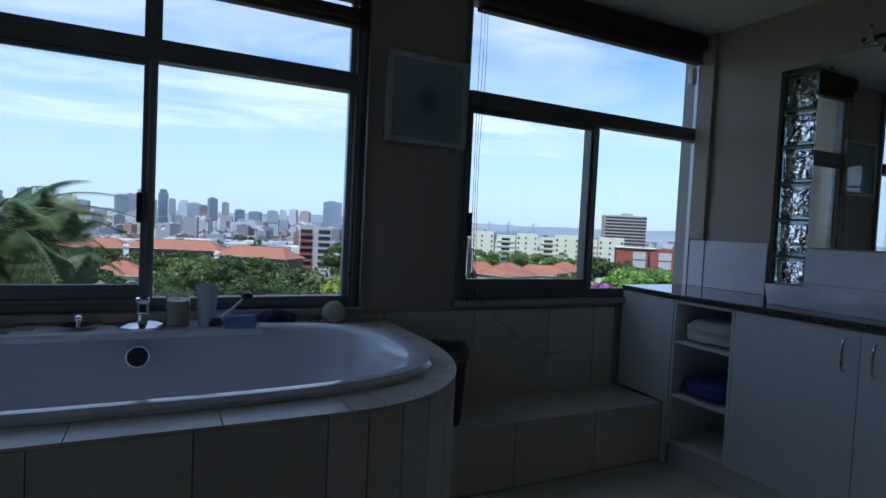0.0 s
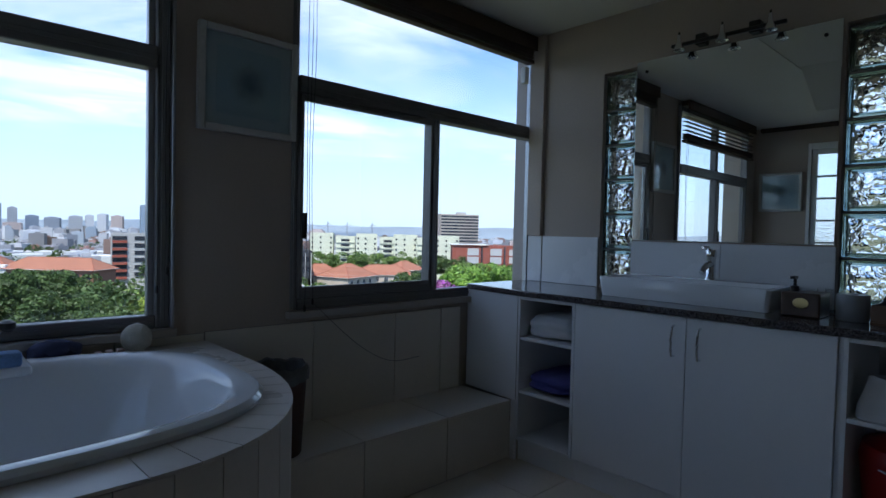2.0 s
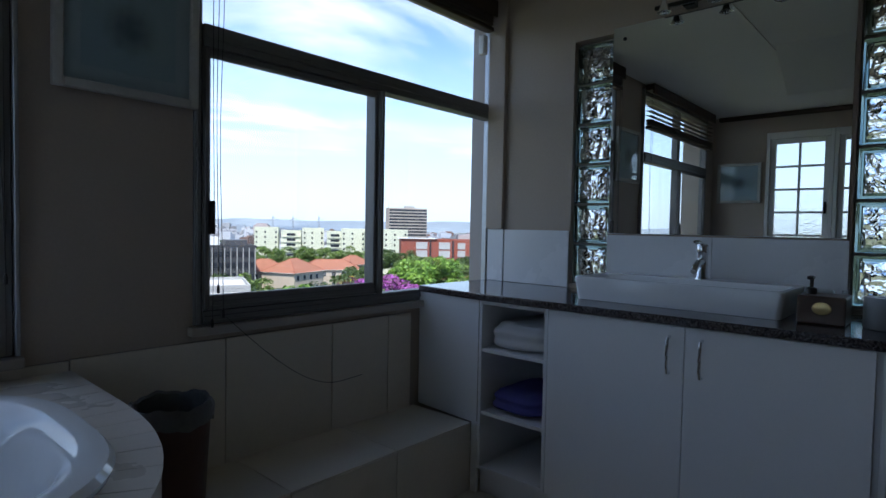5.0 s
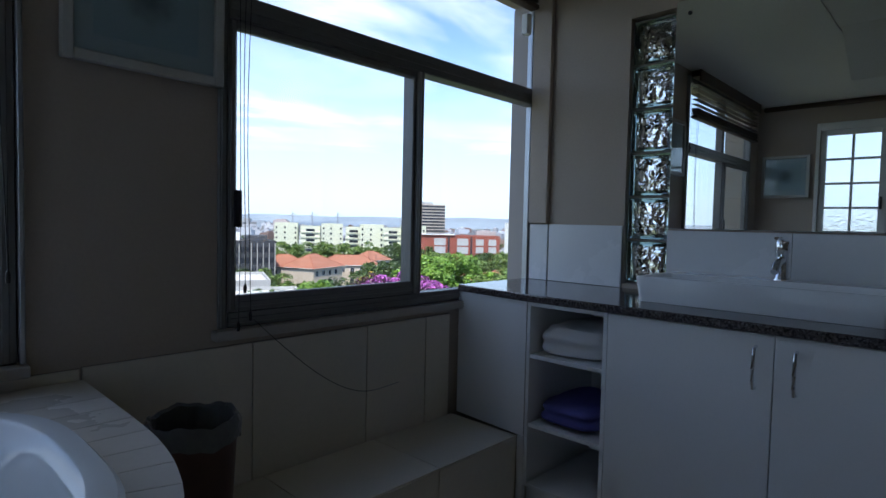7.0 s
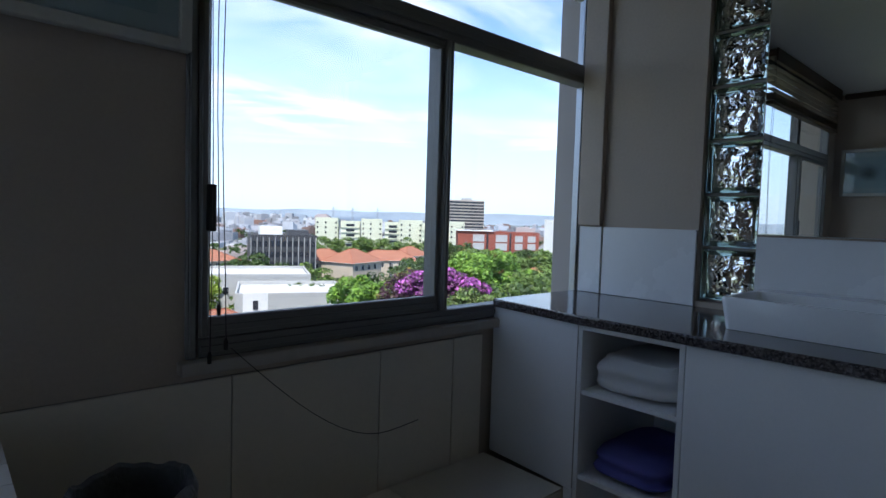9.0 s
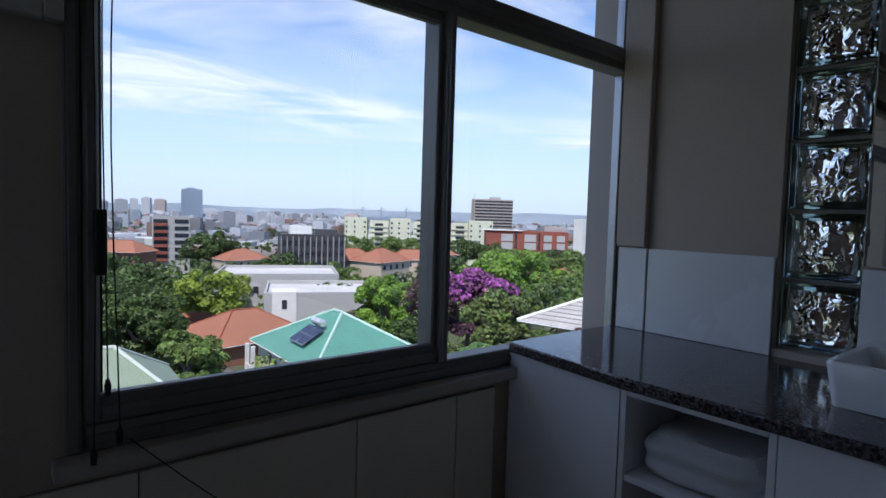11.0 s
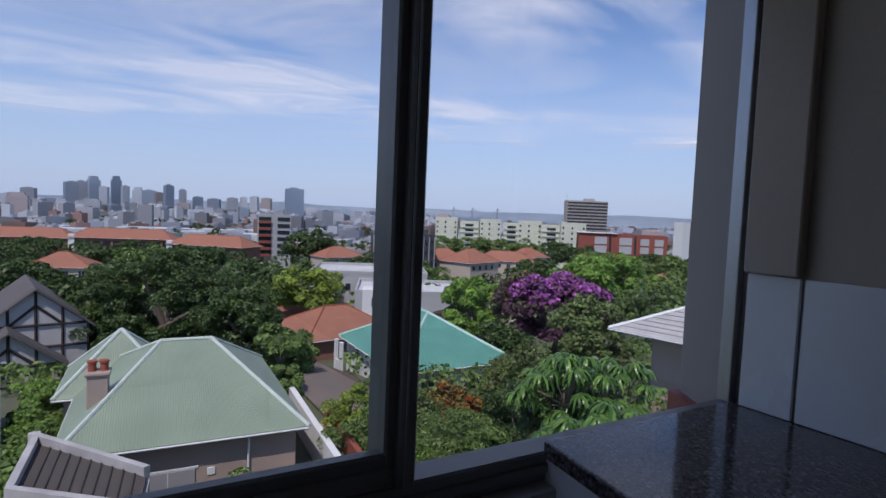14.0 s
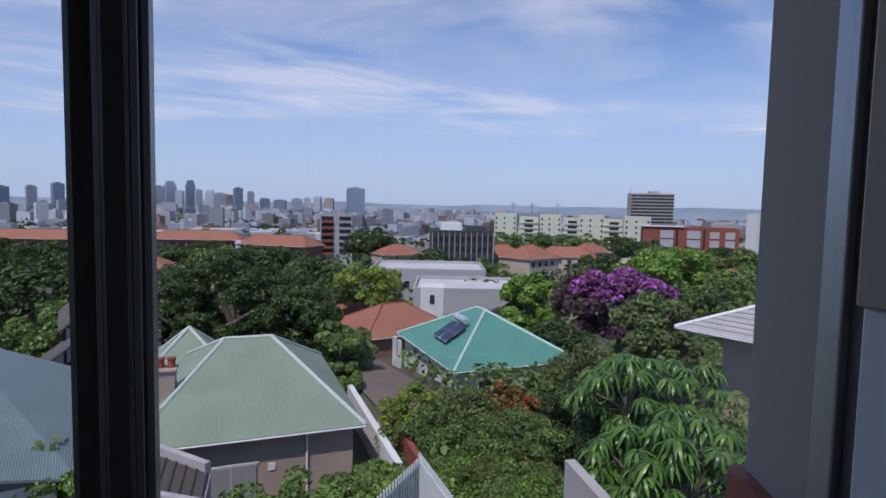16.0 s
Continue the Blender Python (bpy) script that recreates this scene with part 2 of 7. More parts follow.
def tube(bm, pts, r, seg=8):
    """A bent rod through points."""
    pts = [Vector(p) for p in pts]
    rings = []
    for i, p in enumerate(pts):
        d = (pts[min(i + 1, len(pts) - 1)] - pts[max(i - 1, 0)]).normalized()
        q = d.to_track_quat("Z", "Y").to_matrix()
        rr = r[i] if isinstance(r, (list, tuple)) else r
        rings.append([bm.verts.new(p + q @ Vector((rr * math.cos(2 * math.pi * k / seg), rr * math.sin(2 * math.pi * k / seg), 0))) for k in range(seg)])
    for a, b in zip(rings, rings[1:]):
        for k in range(seg):
            bm.faces.new((a[k], a[(k + 1) % seg], b[(k + 1) % seg], b[k]))
    bm.faces.new(list(reversed(rings[0])))
    bm.faces.new(rings[-1])
    return bm


def mesh_of(name, bm, material, smooth=False):
    bmesh.ops.recalc_face_normals(bm, faces=bm.faces)
    me = bpy.data.meshes.new(name)
    bm.to_mesh(me)
    bm.free()
    me.materials.append(material)
    if smooth:
        me.polygons.foreach_set("use_smooth", [True] * len(me.polygons))
        me.set_sharp_from_angle(angle=radians(38))
    return me


def part(name, bm, material, parent, label="", smooth=False):
    ob = new(name, mesh_of(name, bm, material, smooth))
    ob.parent = parent
    if label:
        tagged(ob, label)
    return ob


def thing(name, label, category, group="", at=None):
    ob = new(name)
    ob.empty_display_size = 0.1
    if at is not None:
        ob.matrix_world = at
    return tagged(ob, label, category, group)


def solid(name, bm, material, label, category, group="", smooth=False):
    return tagged(new(name, mesh_of(name, bm, material, smooth)), label, category, group)


def structure(name, bm, material, label="", category="", smooth=False):
    return tagged(new(name, mesh_of(name, bm, material, smooth)), label, category, kind="structure")


def pieces(name, parent, mesh, spots):
    """Alike pieces on one mesh, each an object of its own."""
    for p in spots:
        ob = new(name, mesh)
        ob.parent = parent
        ob.location = p


def tiles_in(name, parent, material, u0, u1, v0, v1, us, vs, put, thick=0.008, gap=0.003):
    """Tiles between joint lines; put(u, v) gives a corner point and the tile's axes come from it."""
    cache = {}
    for a, b in zip([u0] + us, us + [u1]):
        for c, d in zip([v0] + vs, vs + [v1]):
            w, h = b - a - gap, d - c - gap
            if w < 0.01 or h < 0.01:
                continue
            key = (round(w, 4), round(h, 4))
            if key not in cache:
                cache[key] = mesh_of(name, put(None, w, h, thick), material)
            ob = new(name, cache[key])
            ob.parent = parent
            ob.location = put(((a + b) / 2, (c + d) / 2), w, h, thick)
# ---- the bathroom shell ----
FLOOR_Z, CEIL_Z = -0.05, 2.44
W_X, S_Y = -4.2, -3.7
DEPTH = 0.24                       # thickness of the outer walls


def wall_with_holes(name, u0, u1, z0, z1, holes, lo, hi, axis, material, label):
    """A wall of thickness lo..hi with rectangular holes (u0, u1, z0, z1) right through it."""
    bm = bmesh.new()
    cuts_u = sorted({u0, u1, *[h[0] for h in holes], *[h[1] for h in holes]})
    cuts_z = sorted({z0, z1, *[h[2] for h in holes], *[h[3] for h in holes]})
    nu, nz = len(cuts_u) - 1, len(cuts_z) - 1
    full = [[not any(h[0] <= (cuts_u[i] + cuts_u[i + 1]) / 2 <= h[1] and h[2] <= (cuts_z[j] + cuts_z[j + 1]) / 2 <= h[3] for h in holes) for j in range(nz)] for i in range(nu)]

    def P(u, t, z):
        return (u, t, z) if axis == "x" else (t, u, z)

    def quad(*ps):
        bm.faces.new([bm.verts.new(p) for p in ps])
    for i in range(nu):
        for j in range(nz):
            if not full[i][j]:
                continue
            a, b, c, d = cuts_u[i], cuts_u[i + 1], cuts_z[j], cuts_z[j + 1]
            for t in (lo, hi):
                quad(P(a, t, c), P(b, t, c), P(b, t, d), P(a, t, d))
            for ii, u in ((i - 1, a), (i + 1, b)):
                if not (0 <= ii < nu) or not full[ii][j]:
                    quad(P(u, lo, c), P(u, hi, c), P(u, hi, d), P(u, lo, d))
            for jj, z in ((j - 1, c), (j + 1, d)):
                if not (0 <= jj < nz) or not full[i][jj]:
                    quad(P(a, lo, z), P(b, lo, z), P(b, hi, z), P(a, hi, z))
    bmesh.ops.remove_doubles(bm, verts=bm.verts, dist=1e-5)
    return structure(name, bm, material, label, "wall")


W1 = (-3.93, -2.20, 0.775, 2.40)   # the window over the bath: x0, x1, z0, z1
W2 = (-1.68, 0.125, 0.80, 2.40)  # the window over the bench
GB = ((-0.768, -0.563), (-1.938, -1.733))   # glass block columns: y0, y1
GB_Z = (0.895, 2.115)
CW = (-1.10, -0.57, 0.62, 2.16)    # cottage-pane window in the far end wall: y0, y1, z0, z1

wall_north = wall_with_holes("wall_north", W_X, 0.4, FLOOR_Z, CEIL_Z, [(W1[0], W1[1], 0.5, W1[3]), (W2[0], 0.2, 0.5, W2[3])], 0.0, DEPTH, "x", WALL, "taupe painted plaster wall between two wide windows")
wall_east = wall_with_holes("wall_east", S_Y, -0.042, FLOOR_Z, CEIL_Z, [(g[0], g[1], *GB_Z) for g in GB], 0.0, 0.2, "y", WALL, "taupe painted plaster wall behind the vanity")
wall_west = wall_with_holes("wall_west", S_Y, DEPTH, FLOOR_Z, CEIL_Z, [CW, (-1.70, -1.17, CW[2], CW[3])], W_X - 0.2, W_X, "y", WALL, "taupe painted plaster end wall with a cottage window")
structure("wall_south", boxed(W_X - 0.2, 0.2, S_Y - 0.2, S_Y, FLOOR_Z, CEIL_Z), WALL, "plain taupe plaster wall", "wall")
structure("ceiling", boxed(W_X - 0.2, 0.2, S_Y - 0.2, DEPTH, CEIL_Z, CEIL_Z + 0.2), CEILING, "off-white painted ceiling board", "ceiling")
bm = bmesh.new()
ends = [[bm.verts.new((x, y, z)) for x, z in ((-1.8, CEIL_Z - 0.002), (-2.24, 2.19), (-2.62, 2.19), (-2.62, CEIL_Z - 0.002))] for y in (-1.08, S_Y)]
bm.faces.new(ends[0])
bm.faces.new(ends[1][::-1])
for k in range(4):
    bm.faces.new((ends[0][k], ends[1][k], ends[1][(k + 1) % 4], ends[0][(k + 1) % 4]))
bmesh.ops.recalc_face_normals(bm, faces=bm.faces)
structure("ceiling_bulkhead", bm, CEILING, "boxed-in off-white bulkhead with a sloping side", "bulkhead")
bm = boxed(W_X, -0.002, -1.065, -1.05, CEIL_Z - 0.006, CEIL_Z - 0.001)
structure("ceiling_cover_strip", bm, CEILING, "thin painted cover strip on the ceiling", "trim")
# cornice along the far end and the window wall
bm = bmesh.new()
box(bm, W_X + 0.001, W_X + 0.05, S_Y, -0.06, CEIL_Z - 0.05, CEIL_Z - 0.001, 0.01)
structure("cornice", bm, WOOD, "dark stained cornice strip under the ceiling", "trim")
# outer face of the building, red band under the windows
structure("outer_wall_face", boxed(W_X - 0.2, 0.2, DEPTH, DEPTH + 0.015, -11.5, 0.62), OUTER, "cream rendered outer wall", "wall")
# low inner upstands carry the frames, the outer sills lie deeper
structure("upstand_1", boxed(W1[0], W1[1], 0.0, 0.052, 0.5, W1[2]), WALL, "plastered upstand under the bath window", "wall")
structure("upstand_2", boxed(W2[0], 0.2, 0.0, 0.052, 0.5, W2[2]), WALL, "plastered upstand under the bench window", "wall")
structure("outer_jamb", prism(bmesh.new(), [(0.078, 0.056), (0.19, DEPTH + 0.012), (0.2, DEPTH + 0.012), (0.2, 0.056)], 0.5, 2.4), OUTER, "splayed rendered outer window reveal", "wall")
structure("corner_filler", boxed(0.0, 0.2, -0.042, 0.0, FLOOR_Z - 0.1, 0.5), WALL, "plastered wall corner below the window", "wall")
structure("corner_filler_top", boxed(0.0, 0.2, -0.042, 0.0, 2.401, CEIL_Z), WALL, "plastered wall corner above the window", "wall")
structure("jamb_filler", boxed(0.126, 0.2, -0.042, 0.055, 0.5, 2.4), WALL, "plastered corner behind the window frame", "wall")
structure("outer_sill_block", prism(bmesh.new(), [(0.055, 0.056), (0.165, DEPTH + 0.03), (0.2, DEPTH + 0.03), (0.2, 0.057)], 0.5, 0.795), REDPAINT, "red painted block at the foot of the reveal", "sill")
# pilaster strip beside the window, with its own tile below
structure("corner_pilaster", boxed(-0.03, -0.001, -0.153, -0.042, 1.168, CEIL_Z - 0.003, 0.003), WALL, "narrow plastered strip beside the window", "trim")

floor = structure("floor", boxed(W_X, 0, S_Y, 0, FLOOR_Z - 0.15, FLOOR_Z - 0.006), GROUT, "grouted floor under cream tiles", "floor")


def flat_tile(spot, w, h, t):
    if spot is None:
        return boxed(-w / 2, w / 2, -h / 2, h / 2, -t, 0, 0.0015)
    return (spot[0], spot[1], FLOOR_Z)


tiles_in("floor_tile", floor, FLOOR_TILE, W_X, 0.0, S_Y, 0.0, [W_X + 0.42 * k for k in range(1, 10)], [S_Y + 0.42 * k for k in range(1, 9)], flat_tile, 0.006)


# ---- windows ----
def bar(bm, x0, x1, z0, z1, y0=-0.012, y1=0.05):
    """A frame profile with a glazing step and a groove along its face."""
    box(bm, x0, x1, y0, y1, z0, z1, 0.004)
    if x1 - x0 > z1 - z0:
        m = (z0 + z1) / 2
        box(bm, x0 + 0.004, x1 - 0.004, y0 - 0.006, y0 + 0.002, m - 0.012, m + 0.006, 0.002)
    else:
        m = (x0 + x1) / 2
        box(bm, m - 0.008, m + 0.008, y0 - 0.006, y0 + 0.002, z0 + 0.004, z1 - 0.004, 0.002)
    return bm


def wide_window(name, hole, mull_x, rail, label, sash_left, head=0.022):
    x0, x1, z0, z1 = hole
    win = tagged(new(name), label, "window", kind="structure")
    part("frame_post", bar(bmesh.new(), x0, x0 + 0.03, z0, z1), GRAPHITE, win)
    part("frame_post", bar(bmesh.new(), x1 - 0.05, x1, z0, z1), GRAPHITE, win)
    part("frame_head", bar(bmesh.new(), x0 + 0.03, x1 - 0.05, z1 - 0.05, z1), GRAPHITE, win)
    part("frame_sill", bar(bmesh.new(), x0 + 0.03, x1 - 0.05, z0, z0 + 0.052), GRAPHITE, win)
    part("transom", bar(bmesh.new(), x0 + 0.03, x1 - 0.05, rail[0], rail[1], -0.022, 0.055), GRAPHITE, win)
    part("mullion", bar(bmesh.new(), mull_x - 0.024, mull_x + 0.026, z0 + 0.052, rail[0], -0.018, 0.05), GRAPHITE, win)
    part("silver_bead", boxed(x1 - 0.072, x1 - 0.05, 0.02, 0.052, z0 + 0.052, z1 - 0.051, 0.002), SILVER, win, "bright aluminium glazing bead")
    # sliding sash, a thin frame of its own
    sx0, sx1 = sash_left
    b0, t0 = z0 + 0.053, rail[0] - 0.001
    sash = part("sash_stile", bar(bmesh.new(), sx0, sx0 + 0.026, b0, t0, -0.016, 0.01), GRAPHITE, win)
    part("sash_stile", bar(bmesh.new(), sx1 - 0.026, sx1, b0, t0, -0.036, -0.0185), GRAPHITE, win)
    part("sash_rail", bar(bmesh.new(), sx0 + 0.026, sx1 - 0.026, b0, b0 + 0.054, -0.016, 0.01), GRAPHITE, win)
    part("sash_rail", bar(bmesh.new(), sx0 + 0.026, sx1 - 0.026, t0 - head, t0, -0.016, 0.01), GRAPHITE, win)
    part("gasket", boxed(sx0 + 0.0265, sx0 + 0.031, -0.006, 0.0, b0 + 0.055, t0 - head - 0.001), GASKET, win)
    # panes
    for a, b, c, d, y in ((sx0 + 0.026, sx1 - 0.026, b0 + 0.054, t0 - head, -0.003), (mull_x + 0.026, x1 - 0.072, z0 + 0.052, rail[0], 0.03), (x0 + 0.03, x1 - 0.072, rail[1], z1 - 0.05, 0.025)):
        p = part("pane", boxed(a, b, y, y + 0.004, c, d), GLASS, win, "clear glass pane")
        p.visible_shadow = False
    return win


win1 = wide_window("window_1", W1, -3.092, (1.775, 1.86), "wide dark aluminium window with a sliding sash over the bath", (W1[0] + 0.03, -3.07))
part("top_mullion", bar(bmesh.new(), -3.118, -3.055, 1.8605, W1[3] - 0.0505, -0.01, 0.05), GRAPHITE, win1)
win2 = wide_window("window_2", W2, -0.822, (1.796, 1.876), "wide dark aluminium window with a sliding sash over the bench", (W2[0] + 0.03, -0.802), 0.031)
for w, x in ((win1, -3.12), (win2, W2[0] + 0.055)):
    part("sash_latch", boxed(x - 0.01, x + 0.01, -0.042, -0.017, 1.13, 1.25, 0.005, 2), BLACK, w, "black plastic sash latch")
part("latch_block", boxed(-0.06, -0.018, -0.022, 0.015, 2.15, 2.255, 0.004), LAMINATE, win2, "small white bracket block")
# inner sills
structure("sill_1", boxed(W1[0] - 0.02, W1[1] + 0.02, -0.05, -0.001, 0.742, 0.774, 0.006, 2), SILL, "brown painted inner sill over the bath", "sill")
structure("sill_2", boxed(W2[0] - 0.02, -0.52, -0.045, -0.001, 0.765, 0.799, 0.006, 2), SILL, "grey painted inner sill over the bench", "sill")
# small jamb strip beside the first window
structure("jamb_trim", boxed(W1[1] + 0.001, W1[1] + 0.014, -0.03, -0.001, 0.776, 2.39, 0.003), SILVER, "thin aluminium blind channel beside the window", "trim")


# ---- wooden slat blinds, drawn up ----
def blind(x0, x1, bottom, label, cords, gathered=11):
    b = thing("slat_blind", label, "blind", "slat blinds over the windows")
    part("head_rail", boxed(x0, x1, -0.085, -0.024, 2.375, 2.425, 0.004), WOOD, b)
    part("valance", boxed(x0, x1, -0.098, -0.087, 2.34, 2.43, 0.003), WOOD, b)
    n = min(gathered, int((2.372 - bottom - 0.03) / 0.0085))
    slat = mesh_of("slat", boxed(x0 + 0.01, x1 - 0.01, -0.078, -0.028, -0.0015, 0.0015, 0.001), WOOD)
    for k in range(n):
        ob = new("slat", slat)
        ob.parent = b
        ob.location = (0.002 * math.sin(k * 1.7), 0.003 * math.sin(k * 2.3), bottom + 0.035 + k * 0.0085)
        ob.rotation_euler = (radians(2.5 * math.sin(k * 3.1)), 0, 0)
    z = bottom + 0.035 + n * 0.0085 + 0.03
    while z < 2.34 and gathered < 11:
        ob = new("slat", slat)
        ob.parent = b
        ob.location = (0, 0, z)
        ob.rotation_euler = (radians(4 + 2 * math.sin(z * 90)), 0, 0)
        z += 0.04
    part("bottom_rail", boxed(x0 + 0.008, x1 - 0.008, -0.08, -0.027, bottom, bottom + 0.024, 0.004), WOOD, b)
    for x, z, sway in cords:
        bm = bmesh.new()
        tube(bm, [(x + sway * (0.3 * math.sin(0.8 * k) + 0.012 * k), -0.075 - 0.004 * math.sin(k), 2.37 + (z - 2.37) * k / 9) for k in range(10)], 0.0014, 6)
        c = part("cord", bm, BLACK, b, "thin dark pull cord")
        part("cord_tassel", lathe(bmesh.new(), [(0.003, 0), (0.006, -0.012), (0.005, -0.03)], 8, (x + sway * (0.3 * math.sin(7.2) + 0.108), -0.075, z)), BLACK, c)
    return b


blind(W1[0] + 0.01, W1[1] - 0.012, 2.05, "dark wooden slat blind drawn up over the bath window", [(-2.235, 1.02, 0.02), (-2.26, 0.95, -0.015)], 6)
b2 = blind(W2[0] + 0.03, -0.03, 2.262, "dark wooden slat blind drawn up over the bench window", [(-1.625, 0.95, 0.01), (-1.61, 0.86, 0.02), (-1.64, 0.83, -0.01)])
bm = bmesh.new()
tube(bm, [(-1.585 + 0.62 * k / 14, -0.062 - 0.05 * math.sin(k / 14 * 2.6), 0.83 - 0.32 * math.sin(min(1.0, k / 11) * math.pi / 2)) for k in range(15)], 0.0013, 6)
part("trailing_cord", bm, BLACK, b2, "slack end of the pull cord")

# ---- glass block columns ----
def block_mesh():
    """A moulded hollow-looking block: rounded glass body with a recessed face on each side."""
    bm = boxed(-0.04, 0.04, -0.095, 0.095, -0.095, 0.095, 0.008, 2)
    faces = [f for f in bm.faces if abs(f.normal.x) > 0.99]
    bmesh.ops.inset_region(bm, faces=faces, thickness=0.019, depth=-0.006)
    bm.faces.ensure_lookup_table()
    for f in bm.faces:
        f.material_index = 0 if abs(f.normal.x) > 0.99 and f.calc_area() > 0.01 else 1
    me = mesh_of("glass_block", bm, BLOCK_GLASS, True)
    me.materials.append(BLOCK_RIM)
    return me


blk = block_mesh()
for i, g in enumerate(GB):
    col = tagged(new("glass_block_column_%d" % (i + 1)), "column of square wavy glass blocks in the wall", "glass blocks", kind="structure")
    ym = (g[0] + g[1]) / 2
    for k in range(6):
        ob = new("glass_block", blk)
        ob.parent = col
        ob.location = (0.062, ym, 1.0 + 0.2 * k)
        ob.rotation_euler = (radians(90 * ((k * 3 + i) % 4)), 0, 0)
    for k in range(7):
        z = 0.9 + 0.2 * k
        part("joint", boxed(0.03, 0.095, g[0] + 0.001, g[1] - 0.001, max(z - 0.0045, GB_Z[0] + 0.0005), z + 0.0045), GROUT, col)
    part("joint", boxed(0.03, 0.095, g[0] + 0.0005, g[0] + 0.0065, GB_Z[0] + 0.001, GB_Z[1] - 0.012), GROUT, col)
    part("joint", boxed(0.03, 0.095, g[1] - 0.0065, g[1] - 0.0005, GB_Z[0] + 0.001, GB_Z[1] - 0.012), GROUT, col)

# ---- cottage-pane window in the far end wall ----
xw = W_X - 0.01
WHITEWOOD = mat("white_gloss_wood", (0.75, 0.74, 0.72), 0.4, 0.05, 2.0, 60, 0.08, 0.001)


def cottage_window(name, y0, y1, z0, z1):
    cw = tagged(new(name), "white wooden cottage window with small panes, lower ones hammered", "window", kind="structure")
    for a, b, c, d in ((y0, y0 + 0.05, z0, z1), (y1 - 0.05, y1, z0, z1), (y0 + 0.05, y1 - 0.05, z0, z0 + 0.06), (y0 + 0.05, y1 - 0.05, z1 - 0.05, z1)):
        part("sash_rail", boxed(xw - 0.04, xw, a, b, c, d, 0.004), WHITEWOOD, cw)
    for a, b, c, d in ((y0 - 0.034, y0 + 0.001, z0 - 0.07, z1 + 0.07), (y1 - 0.001, y1 + 0.034, z0 - 0.07, z1 + 0.07), (y0, y1, z1 - 0.001, z1 + 0.07), (y0, y1, z0 - 0.07, z0 + 0.001)):
        part("architrave", boxed(W_X + 0.001, W_X + 0.02, a, b, c, d, 0.004), WHITEWOOD, cw)
    ys = [y0 + 0.05, (y0 + y1) / 2, y1 - 0.05]
    zs = [z0 + 0.06 + (z1 - z0 - 0.11) * k / 6 for k in range(7)]
    part("glazing_bar", boxed(xw - 0.035, xw - 0.004, ys[1] - 0.011, ys[1] + 0.011, zs[0], zs[6], 0.003), WHITEWOOD, cw)
    for z in zs[1:6]:
        part("glazing_bar", boxed(xw - 0.034, xw - 0.005, ys[0], ys[2], z - 0.011, z + 0.011, 0.003), WHITEWOOD, cw)
    for a, b in ((ys[0], ys[1] - 0.011), (ys[1] + 0.011, ys[2])):
        for k in range(6):
            p = part("pane", boxed(xw - 0.022, xw - 0.018, a, b, zs[k] + 0.011, zs[k + 1] - 0.011), GLASS if k > 3 else FROST, cw, "clear pane" if k > 3 else "hammered obscure pane")
            p.visible_shadow = False
    part("casement_stay", boxed(xw, xw + 0.02, y0 + 0.02, y0 + 0.04, 1.38, 1.5, 0.004), BLACK, cw, "dark casement fastener")


cottage_window("window_3", *CW)
cottage_window("window_4", -1.70, -1.17, CW[2], CW[3])
# unseen west overhang, added to block the sun at the cottage windows
structure("roof_eave_west", boxed(W_X - 0.85, W_X - 0.205, -3.8, 0.2, 2.22, 2.34, 0.01), OUTER, "unseen overhang added to keep sun out of the cottage windows", "eave")
# unseen dark upright, added so the glass blocks look darker
structure("eave_pillar", boxed(0.9, 1.0, -1.15, -0.36, -11.5, 2.03, 0.01), WOOD, "unseen dark upright added outside to darken the glass blocks", "pillar")
# roof overhang outside the glass blocks
structure("roof_eave", boxed(0.205, 1.0, -3.8, -0.4, 2.03, 2.18, 0.01), OUTER, "roof overhang outside", "eave")

# ---- wall tiles ----
dado = tagged(structure("wall_tiling_north", boxed(-2.06, -0.585, -0.004, -0.0005, 0.262, 0.742), GROUT, "large beige wall tiles under the bench window", "tiles"))


def north_tile(spot, w, h, t):
    if spot is None:
        return boxed(-w / 2, w / 2, -t, 0, -h / 2, h / 2, 0.0015)
    return (spot[0], -0.004, spot[1])


tiles_in("wall_tile", dado, TILE, -2.06, -0.585, 0.262, 0.742, [-1.56, -1.07, -0.74], [], north_tile)
dado2 = structure("wall_tiling_bath", boxed(-4.19, -2.064, -0.004, -0.0005, 0.69, 0.739), GROUT, "beige tile upstand behind the bath", "tiles")
tiles_in("wall_tile", dado2, TILE, -4.19, -2.064, 0.69, 0.739, [-4.19 + 0.36 * k for k in range(1, 6)], [], north_tile)
splash = structure("splashback_tiling", boxed(-0.004, -0.0005, -0.561, -0.044, 0.87, 1.152), GROUT, "white tile splashback behind the basin", "tiles")


def east_tile(spot, w, h, t):
    if spot is None:
        return boxed(-t, 0, -w / 2, w / 2, -h / 2, h / 2, 0.0015)
    return (-0.004, spot[0], spot[1])


for a, b in ((-1.731, -0.770), (-2.62, -1.94)):
    part("grout_bed", boxed(-0.004, -0.0005, a, b, 0.87, 1.148), GROUT, splash)
for a, b, us, top in ((-0.153, -0.042, [], 1.166), (-0.561, -0.159, [], 1.166), (-1.731, -0.770, [-1.25], 1.15), (-2.62, -1.94, [-2.2], 1.15)):
    tiles_in("splash_tile", splash, SPLASH, a, b, 0.875, top, us, [], east_tile, 0.009, 0.002)

# ---- tiled bench under the window ----
bench = structure("bench", boxed(-2.06, -0.562, -0.382, -0.006, FLOOR_Z, 0.262), GROUT, "low tiled bench under the window", "bench")


